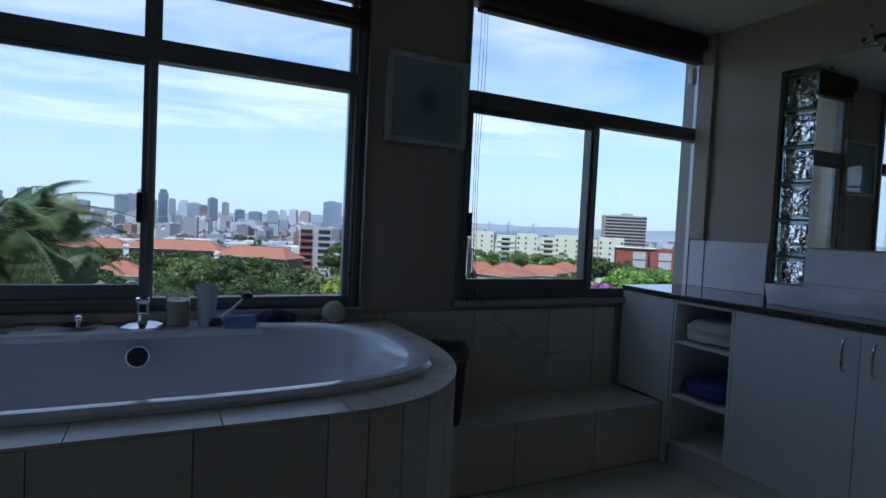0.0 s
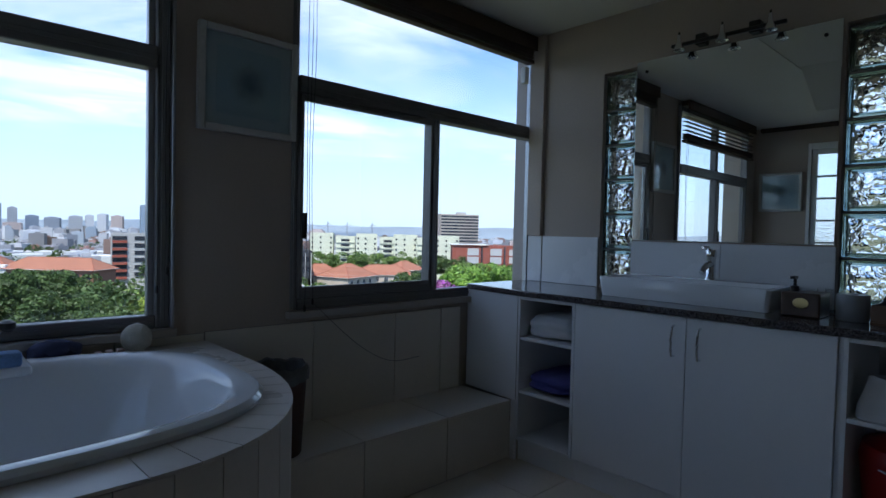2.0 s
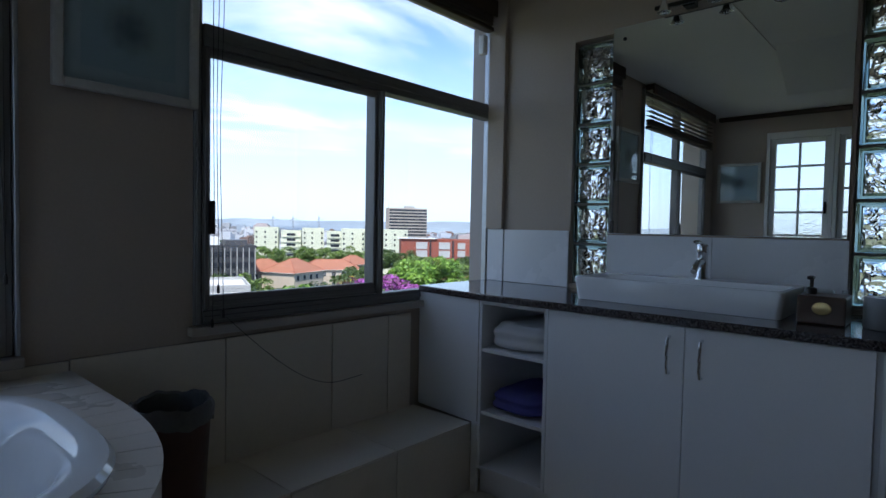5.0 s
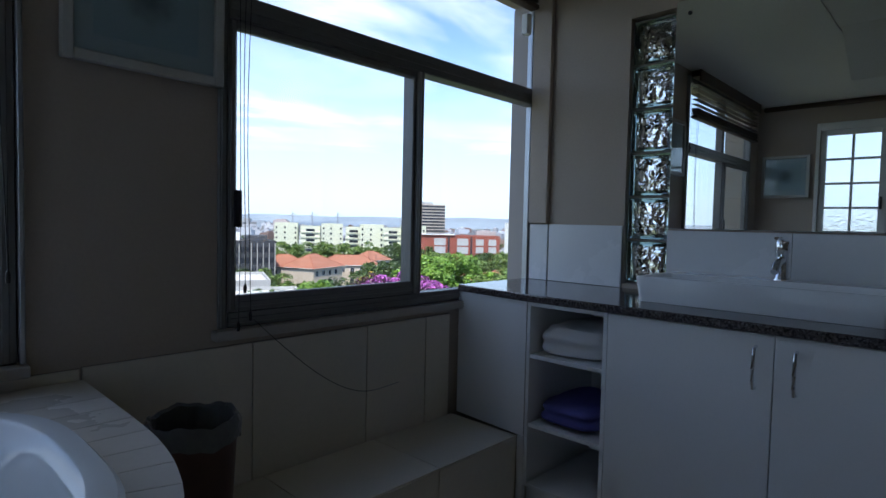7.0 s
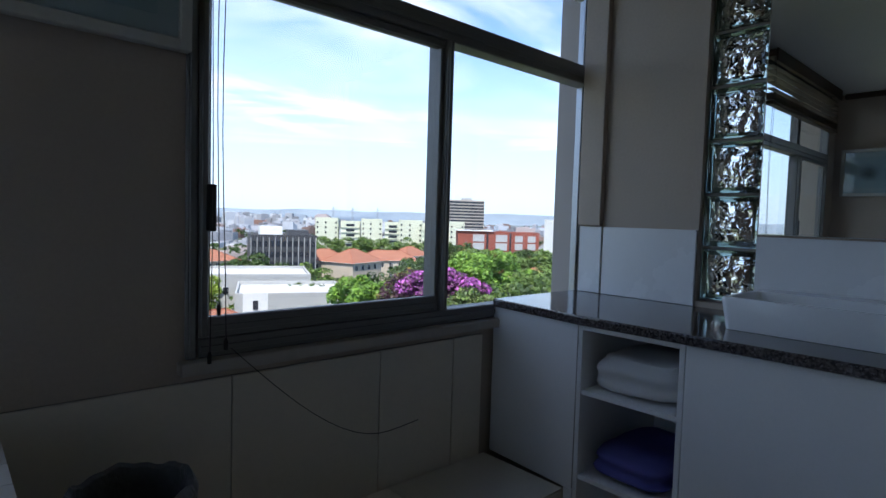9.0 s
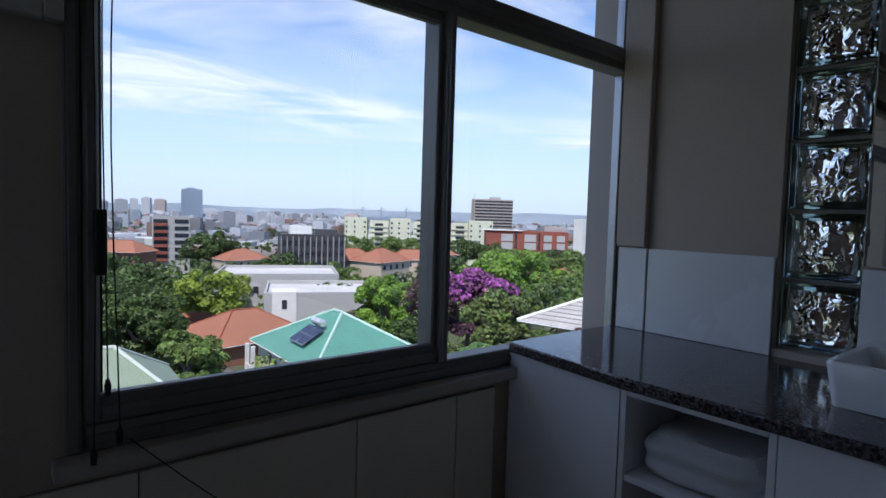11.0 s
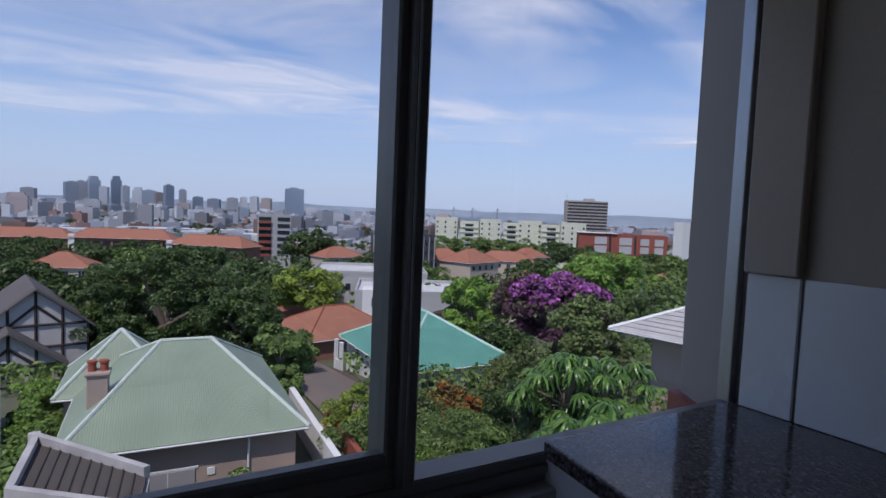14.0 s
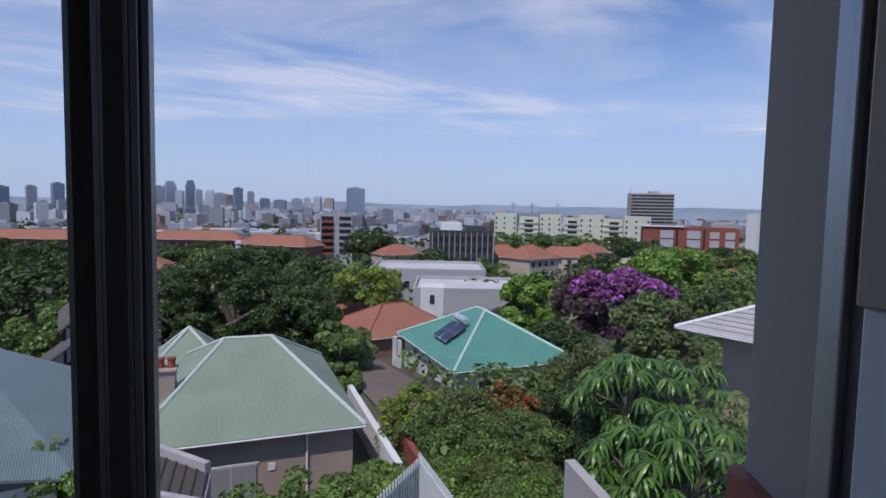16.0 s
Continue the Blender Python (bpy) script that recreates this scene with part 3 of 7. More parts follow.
def bench_top(spot, w, h, t):
    if spot is None:
        return boxed(-w / 2, w / 2, -h / 2, h / 2, 0, t, 0.0015)
    return (spot[0], spot[1], 0.262)


def bench_front(spot, w, h, t):
    if spot is None:
        return boxed(-w / 2, w / 2, -t, 0, -h / 2, h / 2, 0.0015)
    return (spot[0], -0.382, spot[1])


tiles_in("bench_tile", bench, TILE, -2.06, -0.562, -0.392, -0.014, [-1.52, -1.03], [], bench_top)
tiles_in("bench_tile", bench, TILE, -2.06, -0.562, FLOOR_Z + 0.004, 0.262, [-1.52, -1.03], [], bench_front)
# ---- bath in its tiled surround ----
BX, BY = -3.085, -0.615              # middle of the bath
DECK_Z, RIM_Z = 0.708, 0.735


def oval(cx, cy, a, b, p, n=72):
    """A rounded-oblong outline."""
    out = []
    for k in range(n):
        t = 2 * math.pi * k / n
        c, s = math.cos(t), math.sin(t)
        out.append((cx + a * math.copysign(abs(c) ** (2 / p), c), cy + b * math.copysign(abs(s) ** (2 / p), s)))
    return out


def surround_outline():
    """Plan of the surround: square at the window wall, rounded at its front corner."""
    pts = [(-4.19, -0.012), (-2.065, -0.012), (-2.065, -0.45)]
    for k in range(1, 15):
        t = k / 15 * math.pi / 2
        pts.append((-2.655 + 0.59 * math.cos(t) ** 0.85, -0.45 - 0.785 * math.sin(t) ** 0.9))
    pts += [(-2.68, -1.236), (-4.19, -1.236)]
    return pts


surround = structure("bath_surround", bmesh.new(), GROUT, "cream tiled bath surround with a rounded corner", "bath surround")
outer = surround_outline()
hole = oval(BX, BY, 0.885, 0.495, 3.2)
bm = bmesh.new()
# deck slab as a ring between the surround's edge and the bath, plus its skirt
ring_o, ring_i = [], []
n = 96
path = [Vector((*p, 0)) for p in outer]
path.append(path[0])


def ray_out(cx, cy, ang):
    """Where a ray from the bath's middle leaves the surround."""
    d = Vector((math.cos(ang), math.sin(ang), 0))
    best = None
    for p, q in zip(path, path[1:]):
        e = q - p
        den = d.x * e.y - d.y * e.x
        if abs(den) < 1e-9:
            continue
        w = p - Vector((cx, cy, 0))
        t, u = (w.x * e.y - w.y * e.x) / den, (w.x * d.y - w.y * d.x) / den
        if t > 0 and -1e-6 <= u <= 1 + 1e-6 and (best is None or t > best):
            best = t
    return cx + best * d.x, cy + best * d.y


angs = []
for k, (x, y) in enumerate(hole):
    angs.append(math.atan2(y - BY, x - BX))
ring_i = hole
ring_o = [ray_out(BX, BY, a) for a in angs]
n = len(ring_i)
vi = [bm.verts.new((x, y, DECK_Z - 0.008)) for x, y in ring_i]
vo = [bm.verts.new((x, y, DECK_Z - 0.008)) for x, y in ring_o]
vb = [bm.verts.new((x, y, FLOOR_Z)) for x, y in ring_o]
vd = [bm.verts.new((x, y, 0.3)) for x, y in ring_i]
for k in range(n):
    j = (k + 1) % n
    bm.faces.new((vi[k], vi[j], vo[j], vo[k]))
    bm.faces.new((vo[k], vo[j], vb[j], vb[k]))
    bm.faces.new((vd[k], vd[j], vi[j], vi[k]))
bmesh.ops.recalc_face_normals(bm, faces=bm.faces)
bm.to_mesh(surround.data)
bm.free()


def along(pts, s):
    for p, q in zip(pts, pts[1:]):
        d = (q - p).length
        if s <= d:
            return p + (q - p) * (s / d), (q - p).normalized()
        s -= d
    return pts[-1], (pts[-1] - pts[-2]).normalized()


def deck_tile(bm, s0, s1):
    """One wedge of the deck from the surround's edge in to the bath, with a rounded nosing."""
    lo = []
    for s in (s0, (s0 + s1) / 2, s1):
        p, d = along(edge, s)
        inward = Vector((d.y, -d.x, 0))
        q = p
        for w in range(40):
            u = p + inward * (0.01 * w)
            if abs((u.x - BX) / 0.875) ** 3.2 + abs((u.y - BY) / 0.485) ** 3.2 <= 1:
                break
            q = u
        if (q - p).length > 0.3:
            q = p + inward * 0.3
        lo.append((p - inward * 0.008, q))
    vs = []
    for z in (DECK_Z - 0.0075, DECK_Z):
        vs.append([[bm.verts.new((a.x, a.y, z)), bm.verts.new((b.x, b.y, z))] for a, b in lo])
    for k in range(2):
        bm.faces.new((vs[1][k][0], vs[1][k + 1][0], vs[1][k + 1][1], vs[1][k][1]))
        bm.faces.new((vs[0][k][0], vs[0][k][1], vs[0][k + 1][1], vs[0][k + 1][0]))
        bm.faces.new((vs[0][k][0], vs[0][k + 1][0], vs[1][k + 1][0], vs[1][k][0]))
        bm.faces.new((vs[0][k][1], vs[1][k][1], vs[1][k + 1][1], vs[0][k + 1][1]))
    bm.faces.new((vs[0][0][0], vs[1][0][0], vs[1][0][1], vs[0][0][1]))
    bm.faces.new((vs[0][2][0], vs[0][2][1], vs[1][2][1], vs[1][2][0]))
    return bm


edge = [Vector((-2.065, -0.012, 0))] + path[2:-1]
total = sum((q - p).length for p, q in zip(edge, edge[1:]))
s = 0.0
while s < total - 0.03:
    step = 0.2 if s < 0.19 else (0.1 if s < 1.5 else 0.3)
    part("deck_tile", deck_tile(bmesh.new(), s + 0.0015, min(total, s + step) - 0.0015), DECK_TILE, surround)
    s += step
# upright strips of tile round the skirt
s = 0.0
while s < total - 0.05:
    step = 0.3 if s < 0.29 else (0.105 if s < 1.5 else 0.3)
    bm = bmesh.new()
    a, da = along(edge, s + 0.0015)
    b, db = along(edge, min(total, s + step) - 0.0015)
    oa, ob_ = Vector((-da.y, da.x, 0)) * 0.006, Vector((-db.y, db.x, 0)) * 0.006
    prism(bm, [(a.x, a.y), (b.x, b.y), (b.x + ob_.x, b.y + ob_.y), (a.x + oa.x, a.y + oa.y)], FLOOR_Z + 0.001, DECK_Z - 0.01)
    part("skirt_tile", bm, DECK_TILE, surround)
    s += step

bath = thing("bathtub", "white enamelled oval built-in bathtub, empty, in a tiled surround", "bathtub")
bm = bmesh.new()
rings = []
for a, b, z, p in ((0.90, 0.51, DECK_Z + 0.001, 3.2), (0.905, 0.515, RIM_Z - 0.012, 3.2), (0.895, 0.505, RIM_Z, 3.2), (0.87, 0.48, RIM_Z + 0.002, 3.2), (0.845, 0.455, RIM_Z - 0.006, 3.1), (0.825, 0.435, RIM_Z - 0.03, 3.0),
                   (0.795, 0.41, RIM_Z - 0.1, 2.9), (0.755, 0.38, RIM_Z - 0.22, 2.8), (0.71, 0.35, RIM_Z - 0.34, 2.7), (0.64, 0.29, RIM_Z - 0.41, 2.5), (0.4, 0.15, RIM_Z - 0.425, 2.2)):
    ring = []
    for k, (x, y) in enumerate(oval(BX, BY, a, b, p, 96)):
        # the rim widens into a shelf for the taps on the window side
        ring.append(bm.verts.new((x, y, z)))
    rings.append(ring)
for p, q in zip(rings, rings[1:]):
    for k in range(96):
        bm.faces.new((p[k], p[(k + 1) % 96], q[(k + 1) % 96], q[k]))
bm.faces.new(rings[-1])
part("tub_shell", bm, ACRYLIC, bath, "", True)
bm = boxed(BX - 0.42, BX + 0.42, -0.262, -0.045, DECK_Z + 0.001, RIM_Z + 0.0035, 0.012, 3)
part("tap_ledge", bm, ACRYLIC, bath, "flat enamelled ledge for the taps", True)
bm = bmesh.new()
cyl(bm, (BX - 0.02, -0.225, RIM_Z - 0.09), (BX - 0.02, -0.258, RIM_Z - 0.09), 0.044, 0.041, 32)
ov = part("overflow", bm, CHROME, bath, "round chrome overflow knob", True)
bm = cyl(bmesh.new(), (BX - 0.02, -0.2575, RIM_Z - 0.09), (BX - 0.02, -0.274, RIM_Z - 0.09), 0.035, 0.031, 32)
part("overflow_grip", bm, BLACK, ov, "dark grip", True)
bm = bmesh.new()
cyl(bm, (BX - 0.02, -0.6, RIM_Z - 0.4255), (BX - 0.02, -0.6, RIM_Z - 0.418), 0.04, 0.035, 24)
part("drain", bm, CHROME, bath, "", True)

LEDGE = RIM_Z + 0.0035


def set_things():
    """What stands on the bath's ledge and deck."""
    GREEN_SOAP = plain("green_soap", (0.22, 0.3, 0.16), 0.5)
    PINK_SOAP = plain("pink_soap", (0.55, 0.38, 0.33), 0.5)
    WAX = plain("cream_wax", (0.62, 0.54, 0.4), 0.5)
    PALEBLUE = mat("blue_sponge", (0.2, 0.34, 0.6), 0.9, 0.2, 12, 150, 0.6, 0.004)
    NAVY = mat("navy_cloth", (0.05, 0.06, 0.13), 0.9, 0.2, 10, 200, 0.4, 0.002)
    SPONGE = mat("cream_sponge", (0.6, 0.56, 0.46), 0.95, 0.15, 14, 120, 0.8, 0.006)
    STRIPE = plain("striped_plastic", (0.55, 0.6, 0.65), 0.35)
    t = solid("soap_bar", boxed(-3.545, -3.43, -0.175, -0.11, DECK_Z + 0.001, DECK_Z + 0.033, 0.012, 3), GREEN_SOAP, "green bar of soap on the bath deck", "soap", "", True)
    t = thing("soap_dish", "small chrome soap dish with a knob on the bath ledge", "soap dish")
    part("dish", lathe(bmesh.new(), [(0.03, 0), (0.055, 0.008), (0.06, 0.016), (0.052, 0.016), (0.03, 0.009)], 24, (-3.30, -0.165, LEDGE)), CHROME, t, "", True)
    part("knob", lathe(bmesh.new(), [(0.008, 0.009), (0.007, 0.03), (0.014, 0.036), (0.014, 0.044), (0.006, 0.05)], 16, (-3.30, -0.165, LEDGE)), CHROME, t, "", True)
    solid("soap_bar", boxed(-3.237, -3.132, -0.086, -0.048, LEDGE, LEDGE + 0.035, 0.01, 3), PINK_SOAP, "pale pink bar of soap on the bath ledge", "soap", "", True)
    # chrome mixer on a round plate
    t = thing("bath_mixer", "chrome bath mixer on a round plate with a square lever", "tap")
    part("plate", lathe(bmesh.new(), [(0.085, 0), (0.085, 0.01), (0.06, 0.022), (0.03, 0.028)], 32, (-3.094, -0.175, LEDGE)), CHROME, t, "", True)
    part("stem", lathe(bmesh.new(), [(0.022, 0.028), (0.02, 0.05), (0.024, 0.055), (0.024, 0.1), (0.02, 0.104)], 20, (-3.094, -0.175, LEDGE)), CHROME, t, "", True)
    part("lever", boxed(-3.116, -3.072, -0.25, -0.165, LEDGE + 0.1045, LEDGE + 0.118, 0.004, 2), CHROME, t, "", True)
    part("index_dot", boxed(-3.106, -3.082, -0.2005, -0.199, LEDGE + 0.06, LEDGE + 0.09, 0.0), BLACK, t, "dark square mark")
    # candle
    t = thing("candle_jar", "cream candle in a glass jar on the bath ledge", "candle")
    part("jar", lathe(bmesh.new(), [(0.04, 0), (0.042, 0.004), (0.042, 0.125), (0.0395, 0.125), (0.0395, 0.006)], 24, (-2.973, -0.16, LEDGE)), CLEAR, t, "clear glass jar", True)
    part("wax", lathe(bmesh.new(), [(0.0385, 0.007), (0.0385, 0.098), (0.005, 0.1)], 24, (-2.973, -0.16, LEDGE)), WAX, t, "", True)
    part("wick", cyl(bmesh.new(), (-2.973, -0.16, LEDGE + 0.1), (-2.97, -0.16, LEDGE + 0.112), 0.0015, None, 6), BLACK, t)
    # tumbler with a striped pattern
    t = thing("striped_tumbler", "pale translucent tumbler with dark stripes, holding bottles", "tumbler")
    part("cup", lathe(bmesh.new(), [(0.03, 0), (0.04, 0.11), (0.043, 0.16), (0.041, 0.16), (0.036, 0.1), (0.027, 0.005)], 24, (-2.872, -0.165, LEDGE)), STRIPE, t, "", True)
    for k in range(5):
        part("stripe", boxed(-2.917, -2.909, -0.195 + 0.003 * k, -0.17, LEDGE + 0.07 + 0.016 * k, LEDGE + 0.077 + 0.016 * k, 0.001), BLACK, t, "dark printed stripe")
    # brush leaning
    t = thing("bath_brush", "long-handled bath brush with a black head on the ledge", "brush")
    part("handle", tube(bmesh.new(), [(-2.835, -0.17, LEDGE + 0.012), (-2.785, -0.15, LEDGE + 0.05), (-2.725, -0.13, LEDGE + 0.1)], [0.009, 0.006, 0.005], 10), CHROME, t, "", True)
    part("brush_head", lathe(bmesh.new(), [(0.014, 0), (0.024, 0.01), (0.022, 0.028), (0.01, 0.036)], 14, (-2.715, -0.125, LEDGE + 0.09)), BLACK, t, "", True)
    part("brush_foot", lathe(bmesh.new(), [(0.032, 0), (0.034, 0.012), (0.018, 0.03)], 14, (-2.84, -0.172, LEDGE)), BLACK, t, "", True)
    bm = boxed(-2.812, -2.69, -0.262, -0.195, LEDGE, LEDGE + 0.045, 0.014, 3)
    solid("sponge", bm, PALEBLUE, "light blue bath sponge on the bath ledge", "sponge", "", True)
    bm = bmesh.new()
    bmesh.ops.create_icosphere(bm, subdivisions=3, radius=0.07, matrix=Matrix.Diagonal((1.1, 0.7, 0.6, 1)))
    for v in bm.verts:
        v.co *= 1 + 0.22 * noise.noise(v.co * 30)
        v.co += Vector((-2.585, -0.095, DECK_Z + 0.034))
        v.co.z = max(v.co.z, DECK_Z + 0.001)
    solid("face_cloth", bm, NAVY, "crumpled navy face cloth on the bath deck", "cloth", "", True)
    bm = bmesh.new()
    for k in range(3):
        box(bm, -2.47 + 0.033 * k, -2.445 + 0.033 * k, -0.1 - 0.012 * k, -0.07 - 0.012 * k, DECK_Z + 0.001, DECK_Z + 0.016 + 0.004 * k, 0.004)
    solid("guest_soaps", bm, PINK_SOAP, "row of tiny wrapped soaps on the deck", "soap", "", True)
    bm = bmesh.new()
    bmesh.ops.create_icosphere(bm, subdivisions=4, radius=0.052)
    for v in bm.verts:
        v.co *= 1 + 0.03 * noise.noise(v.co * 60)
        v.co += Vector((-2.334, -0.085, DECK_Z + 0.053))
    solid("round_sponge", bm, SPONGE, "round cream bath sponge on the deck", "sponge", "", True)


set_things()

# ---- vanity ----
CT = 0.875                         # top of the counter
FX = -0.56                         # front of the cupboards


def carcass(name, y0, y1, label, shelves, z0=0.065, bottom=True):
    """An open shelf unit: sides, back, base and shelves, one object each."""
    u = thing(name, label, "cabinet")
    part("side_panel", boxed(FX, -0.03, y0, y0 + 0.016, z0, CT - 0.032, 0.001), LAMINATE, u)
    part("side_panel", boxed(FX, -0.03, y1 - 0.016, y1, z0, CT - 0.032, 0.001), LAMINATE, u)
    part("back_panel", boxed(-0.03, -0.02, y0, y1, z0, CT - 0.032), LAMINATE, u)
    part("base_panel", boxed(FX, -0.031, y0 + 0.017, y1 - 0.017, z0, z0 + 0.016, 0.001), LAMINATE, u)
    part("top_rail", boxed(FX, FX + 0.05, y0 + 0.017, y1 - 0.017, CT - 0.05, CT - 0.033, 0.001), LAMINATE, u)
    for z in shelves:
        part("shelf", boxed(FX + 0.004, -0.031, y0 + 0.017, y1 - 0.017, z - 0.016, z, 0.001), LAMINATE, u)
    part("plinth", boxed(FX + 0.03, FX + 0.046, y0, y1, FLOOR_Z, z0 - 0.001), LAMINATE, u)
    return u


carcass("shelf_cabinet", -0.784, -0.425, "white laminate open shelf unit with towels", [0.624, 0.335])
# filler panel over the bench, turned slightly towards the window
filler = thing("end_panel", "white laminate end panel between bench and counter", "panel")
bm = prism(bmesh.new(), [(FX, -0.424), (-0.527, -0.012), (-0.511, -0.012), (FX + 0.016, -0.424)], 0.272, CT - 0.032)
part("panel", bm, LAMINATE, filler)
part("panel_foot", boxed(FX - 0.001, FX + 0.015, -0.4245, -0.391, FLOOR_Z + 0.001, 0.271), LAMINATE, filler)
part("panel_edge", boxed(FX - 0.002, FX + 0.016, -0.4245, -0.4225, 0.28, CT - 0.034), EDGE, filler, "grey panel edging")

cup = thing("vanity_cabinet", "white laminate two-door vanity cupboard with bow handles", "cabinet")
part("carcass_side", boxed(FX + 0.02, -0.03, -0.802, -0.786, 0.065, CT - 0.032), LAMINATE, cup)
part("carcass_side", boxed(FX + 0.02, -0.03, -1.88, -1.864, 0.065, CT - 0.032), LAMINATE, cup)
part("carcass_base", boxed(FX + 0.02, -0.03, -1.863, -0.803, 0.065, 0.081), LAMINATE, cup)
part("plinth", boxed(FX + 0.03, FX + 0.046, -1.88, -0.786, FLOOR_Z, 0.064), LAMINATE, cup)


def bow_handle(y, parent):
    pts = [(FX - 0.002, y, 0.80), (FX - 0.022, y, 0.797), (FX - 0.03, y, 0.775), (FX - 0.032, y, 0.735), (FX - 0.03, y, 0.695), (FX - 0.022, y, 0.673), (FX - 0.002, y, 0.67)]
    part("handle", tube(bmesh.new(), pts, 0.0055, 10), CHROME, parent, "brushed chrome bow handle", True)


for a, b, h in ((-1.3315, -0.7865, -1.283), (-1.8635, -1.3345, -1.393)):
    d = part("door", boxed(FX - 0.0005, FX + 0.0175, a, b, 0.07, CT - 0.036, 0.0015), LAMINATE, cup, "plain white door")
    bow_handle(h, d)
carcass("shelf_cabinet", -2.62, -1.882, "white laminate open shelf unit with a red bin", [0.56])

worktop = thing("worktop", "polished dark speckled granite worktop on the vanity", "worktop")
slab = part("slab", prism(bmesh.new(), [(-0.002, -0.014), (-0.538, -0.014), (-0.585, -0.43), (-0.585, -2.64), (-0.002, -2.64)], CT - 0.031, CT), GRANITE, worktop)
part("front_edge", boxed(-0.5895, -0.5855, -2.64, -0.432, CT - 0.029, CT - 0.004, 0.0015), GRANITE, worktop, "rounded speckled front edge")
bv = slab.modifiers.new("bevel", "BEVEL")
bv.width, bv.segments, bv.limit_method = 0.005, 3, "ANGLE"

# basin
basin = thing("basin", "white rectangular porcelain countertop basin", "basin")
bm = bmesh.new()
bx0, bx1, by0, by1, bz0, bz1 = -0.405, -0.03, -1.60, -0.81, CT + 0.001, CT + 0.098


def rounded(x0, x1, y0, y1, r, z, n=6):
    ps = []
    for cx, cy, a0 in ((x1 - r, y1 - r, 0), (x0 + r, y1 - r, 90), (x0 + r, y0 + r, 180), (x1 - r, y0 + r, 270)):
        for k in range(n + 1):
            a = radians(a0 + 90 * k / n)
            ps.append((cx + r * math.cos(a), cy + r * math.sin(a), z))
    return ps


rs = [rounded(bx0 + 0.012, bx1, by0 + 0.012, by1 - 0.012, 0.02, bz0), rounded(bx0, bx1, by0, by1, 0.02, bz1 - 0.006), rounded(bx0 + 0.003, bx1, by0 + 0.003, by1 - 0.003, 0.02, bz1),
      rounded(bx0 + 0.018, bx1 - 0.11, by0 + 0.018, by1 - 0.018, 0.02, bz1), rounded(bx0 + 0.024, bx1 - 0.115, by0 + 0.024, by1 - 0.024, 0.025, bz1 - 0.008), rounded(bx0 + 0.05, bx1 - 0.14, by0 + 0.06, by1 - 0.06, 0.04, bz1 - 0.078)]
vr = [[bm.verts.new(p) for p in r] for r in rs]
for p, q in zip(vr, vr[1:]):
    for k in range(len(p)):
        bm.faces.new((p[k], p[(k + 1) % len(p)], q[(k + 1) % len(p)], q[k]))
bm.faces.new(vr[-1])
bm.faces.new(list(reversed(vr[0])))
part("bowl", bm, PORCELAIN, basin, "", True)
part("drain", lathe(bmesh.new(), [(0.022, 0), (0.022, 0.003), (0.01, 0.004)], 16, (-0.28, -1.235, bz1 - 0.0775)), CHROME, basin, "", True)

tap = thing("basin_mixer", "chrome single-lever basin mixer tap", "tap")
TY = -1.235
part("body", lathe(bmesh.new(), [(0.027, 0), (0.027, 0.006), (0.0225, 0.012), (0.0215, 0.1), (0.024, 0.104), (0.024, 0.14), (0.021, 0.146)], 24, (-0.085, TY, bz1 + 0.0005)), CHROME, tap, "", True)
part("spout", tube(bmesh.new(), [(-0.095, TY, bz1 + 0.075), (-0.13, TY, bz1 + 0.072), (-0.165, TY, bz1 + 0.058), (-0.19, TY, bz1 + 0.035)], [0.017, 0.016, 0.0145, 0.013], 14), CHROME, tap, "", True)
part("lever", tube(bmesh.new(), [(-0.088, TY, bz1 + 0.145), (-0.13, TY, bz1 + 0.156), (-0.185, TY, bz1 + 0.158)], [0.01, 0.008, 0.006], 10), CHROME, tap, "", True)

# mirror with its screw caps
mirror = thing("wall_mirror", "large frameless wall mirror between the glass blocks", "mirror")
part("mirror_glass", boxed(-0.010, -0.004, -1.722, -0.772, 1.156, 2.135, 0.002), MIRROR, mirror)
for y in (-0.83, -1.66):
    for z in (2.075,):
        part("screw_cap", lathe(bmesh.new(), [(0.009, 0), (0.008, 0.004), (0.003, 0.006)], 12, (0, 0, 0)), BLACK, mirror, "dark screw cap", True).matrix_local = pose(-0.0102, y, z, 0, -90, 0)

# spot lights over the mirror
lampbar = thing("spot_bar", "dark metal bar with three swivelling spot lamps, unlit", "wall light")
DARKM = plain("dark_metal", (0.05, 0.045, 0.04), 0.35, 0.8)
part("bar", boxed(-0.075, -0.055, -1.52, -0.99, 2.15, 2.168, 0.004), DARKM, lampbar)
for y in (-1.13, -1.38):
    part("bracket", boxed(-0.055, -0.001, y - 0.025, y + 0.025, 2.145, 2.2, 0.004), DARKM, lampbar)
for y in (-1.04, -1.25, -1.46):
    part("stem", cyl(bmesh.new(), (-0.09, y, 2.15), (-0.09, y, 2.215), 0.006, 0.005, 12), DARKM, lampbar)
    h = part("lamp_head", lathe(bmesh.new(), [(0.009, 0.035), (0.012, 0.0), (0.024, -0.03), (0.03, -0.04), (0.027, -0.04), (0.009, -0.005)], 18, (-0.09, y, 2.165)), CHROME, lampbar, "", True)
    part("reflector_lamp", lathe(bmesh.new(), [(0.006, -0.024), (0.019, -0.037), (0.016, -0.046), (0.004, -0.048)], 16, (-0.09, y, 2.165)), CLEAR, h, "unlit glass halogen lamp", True)


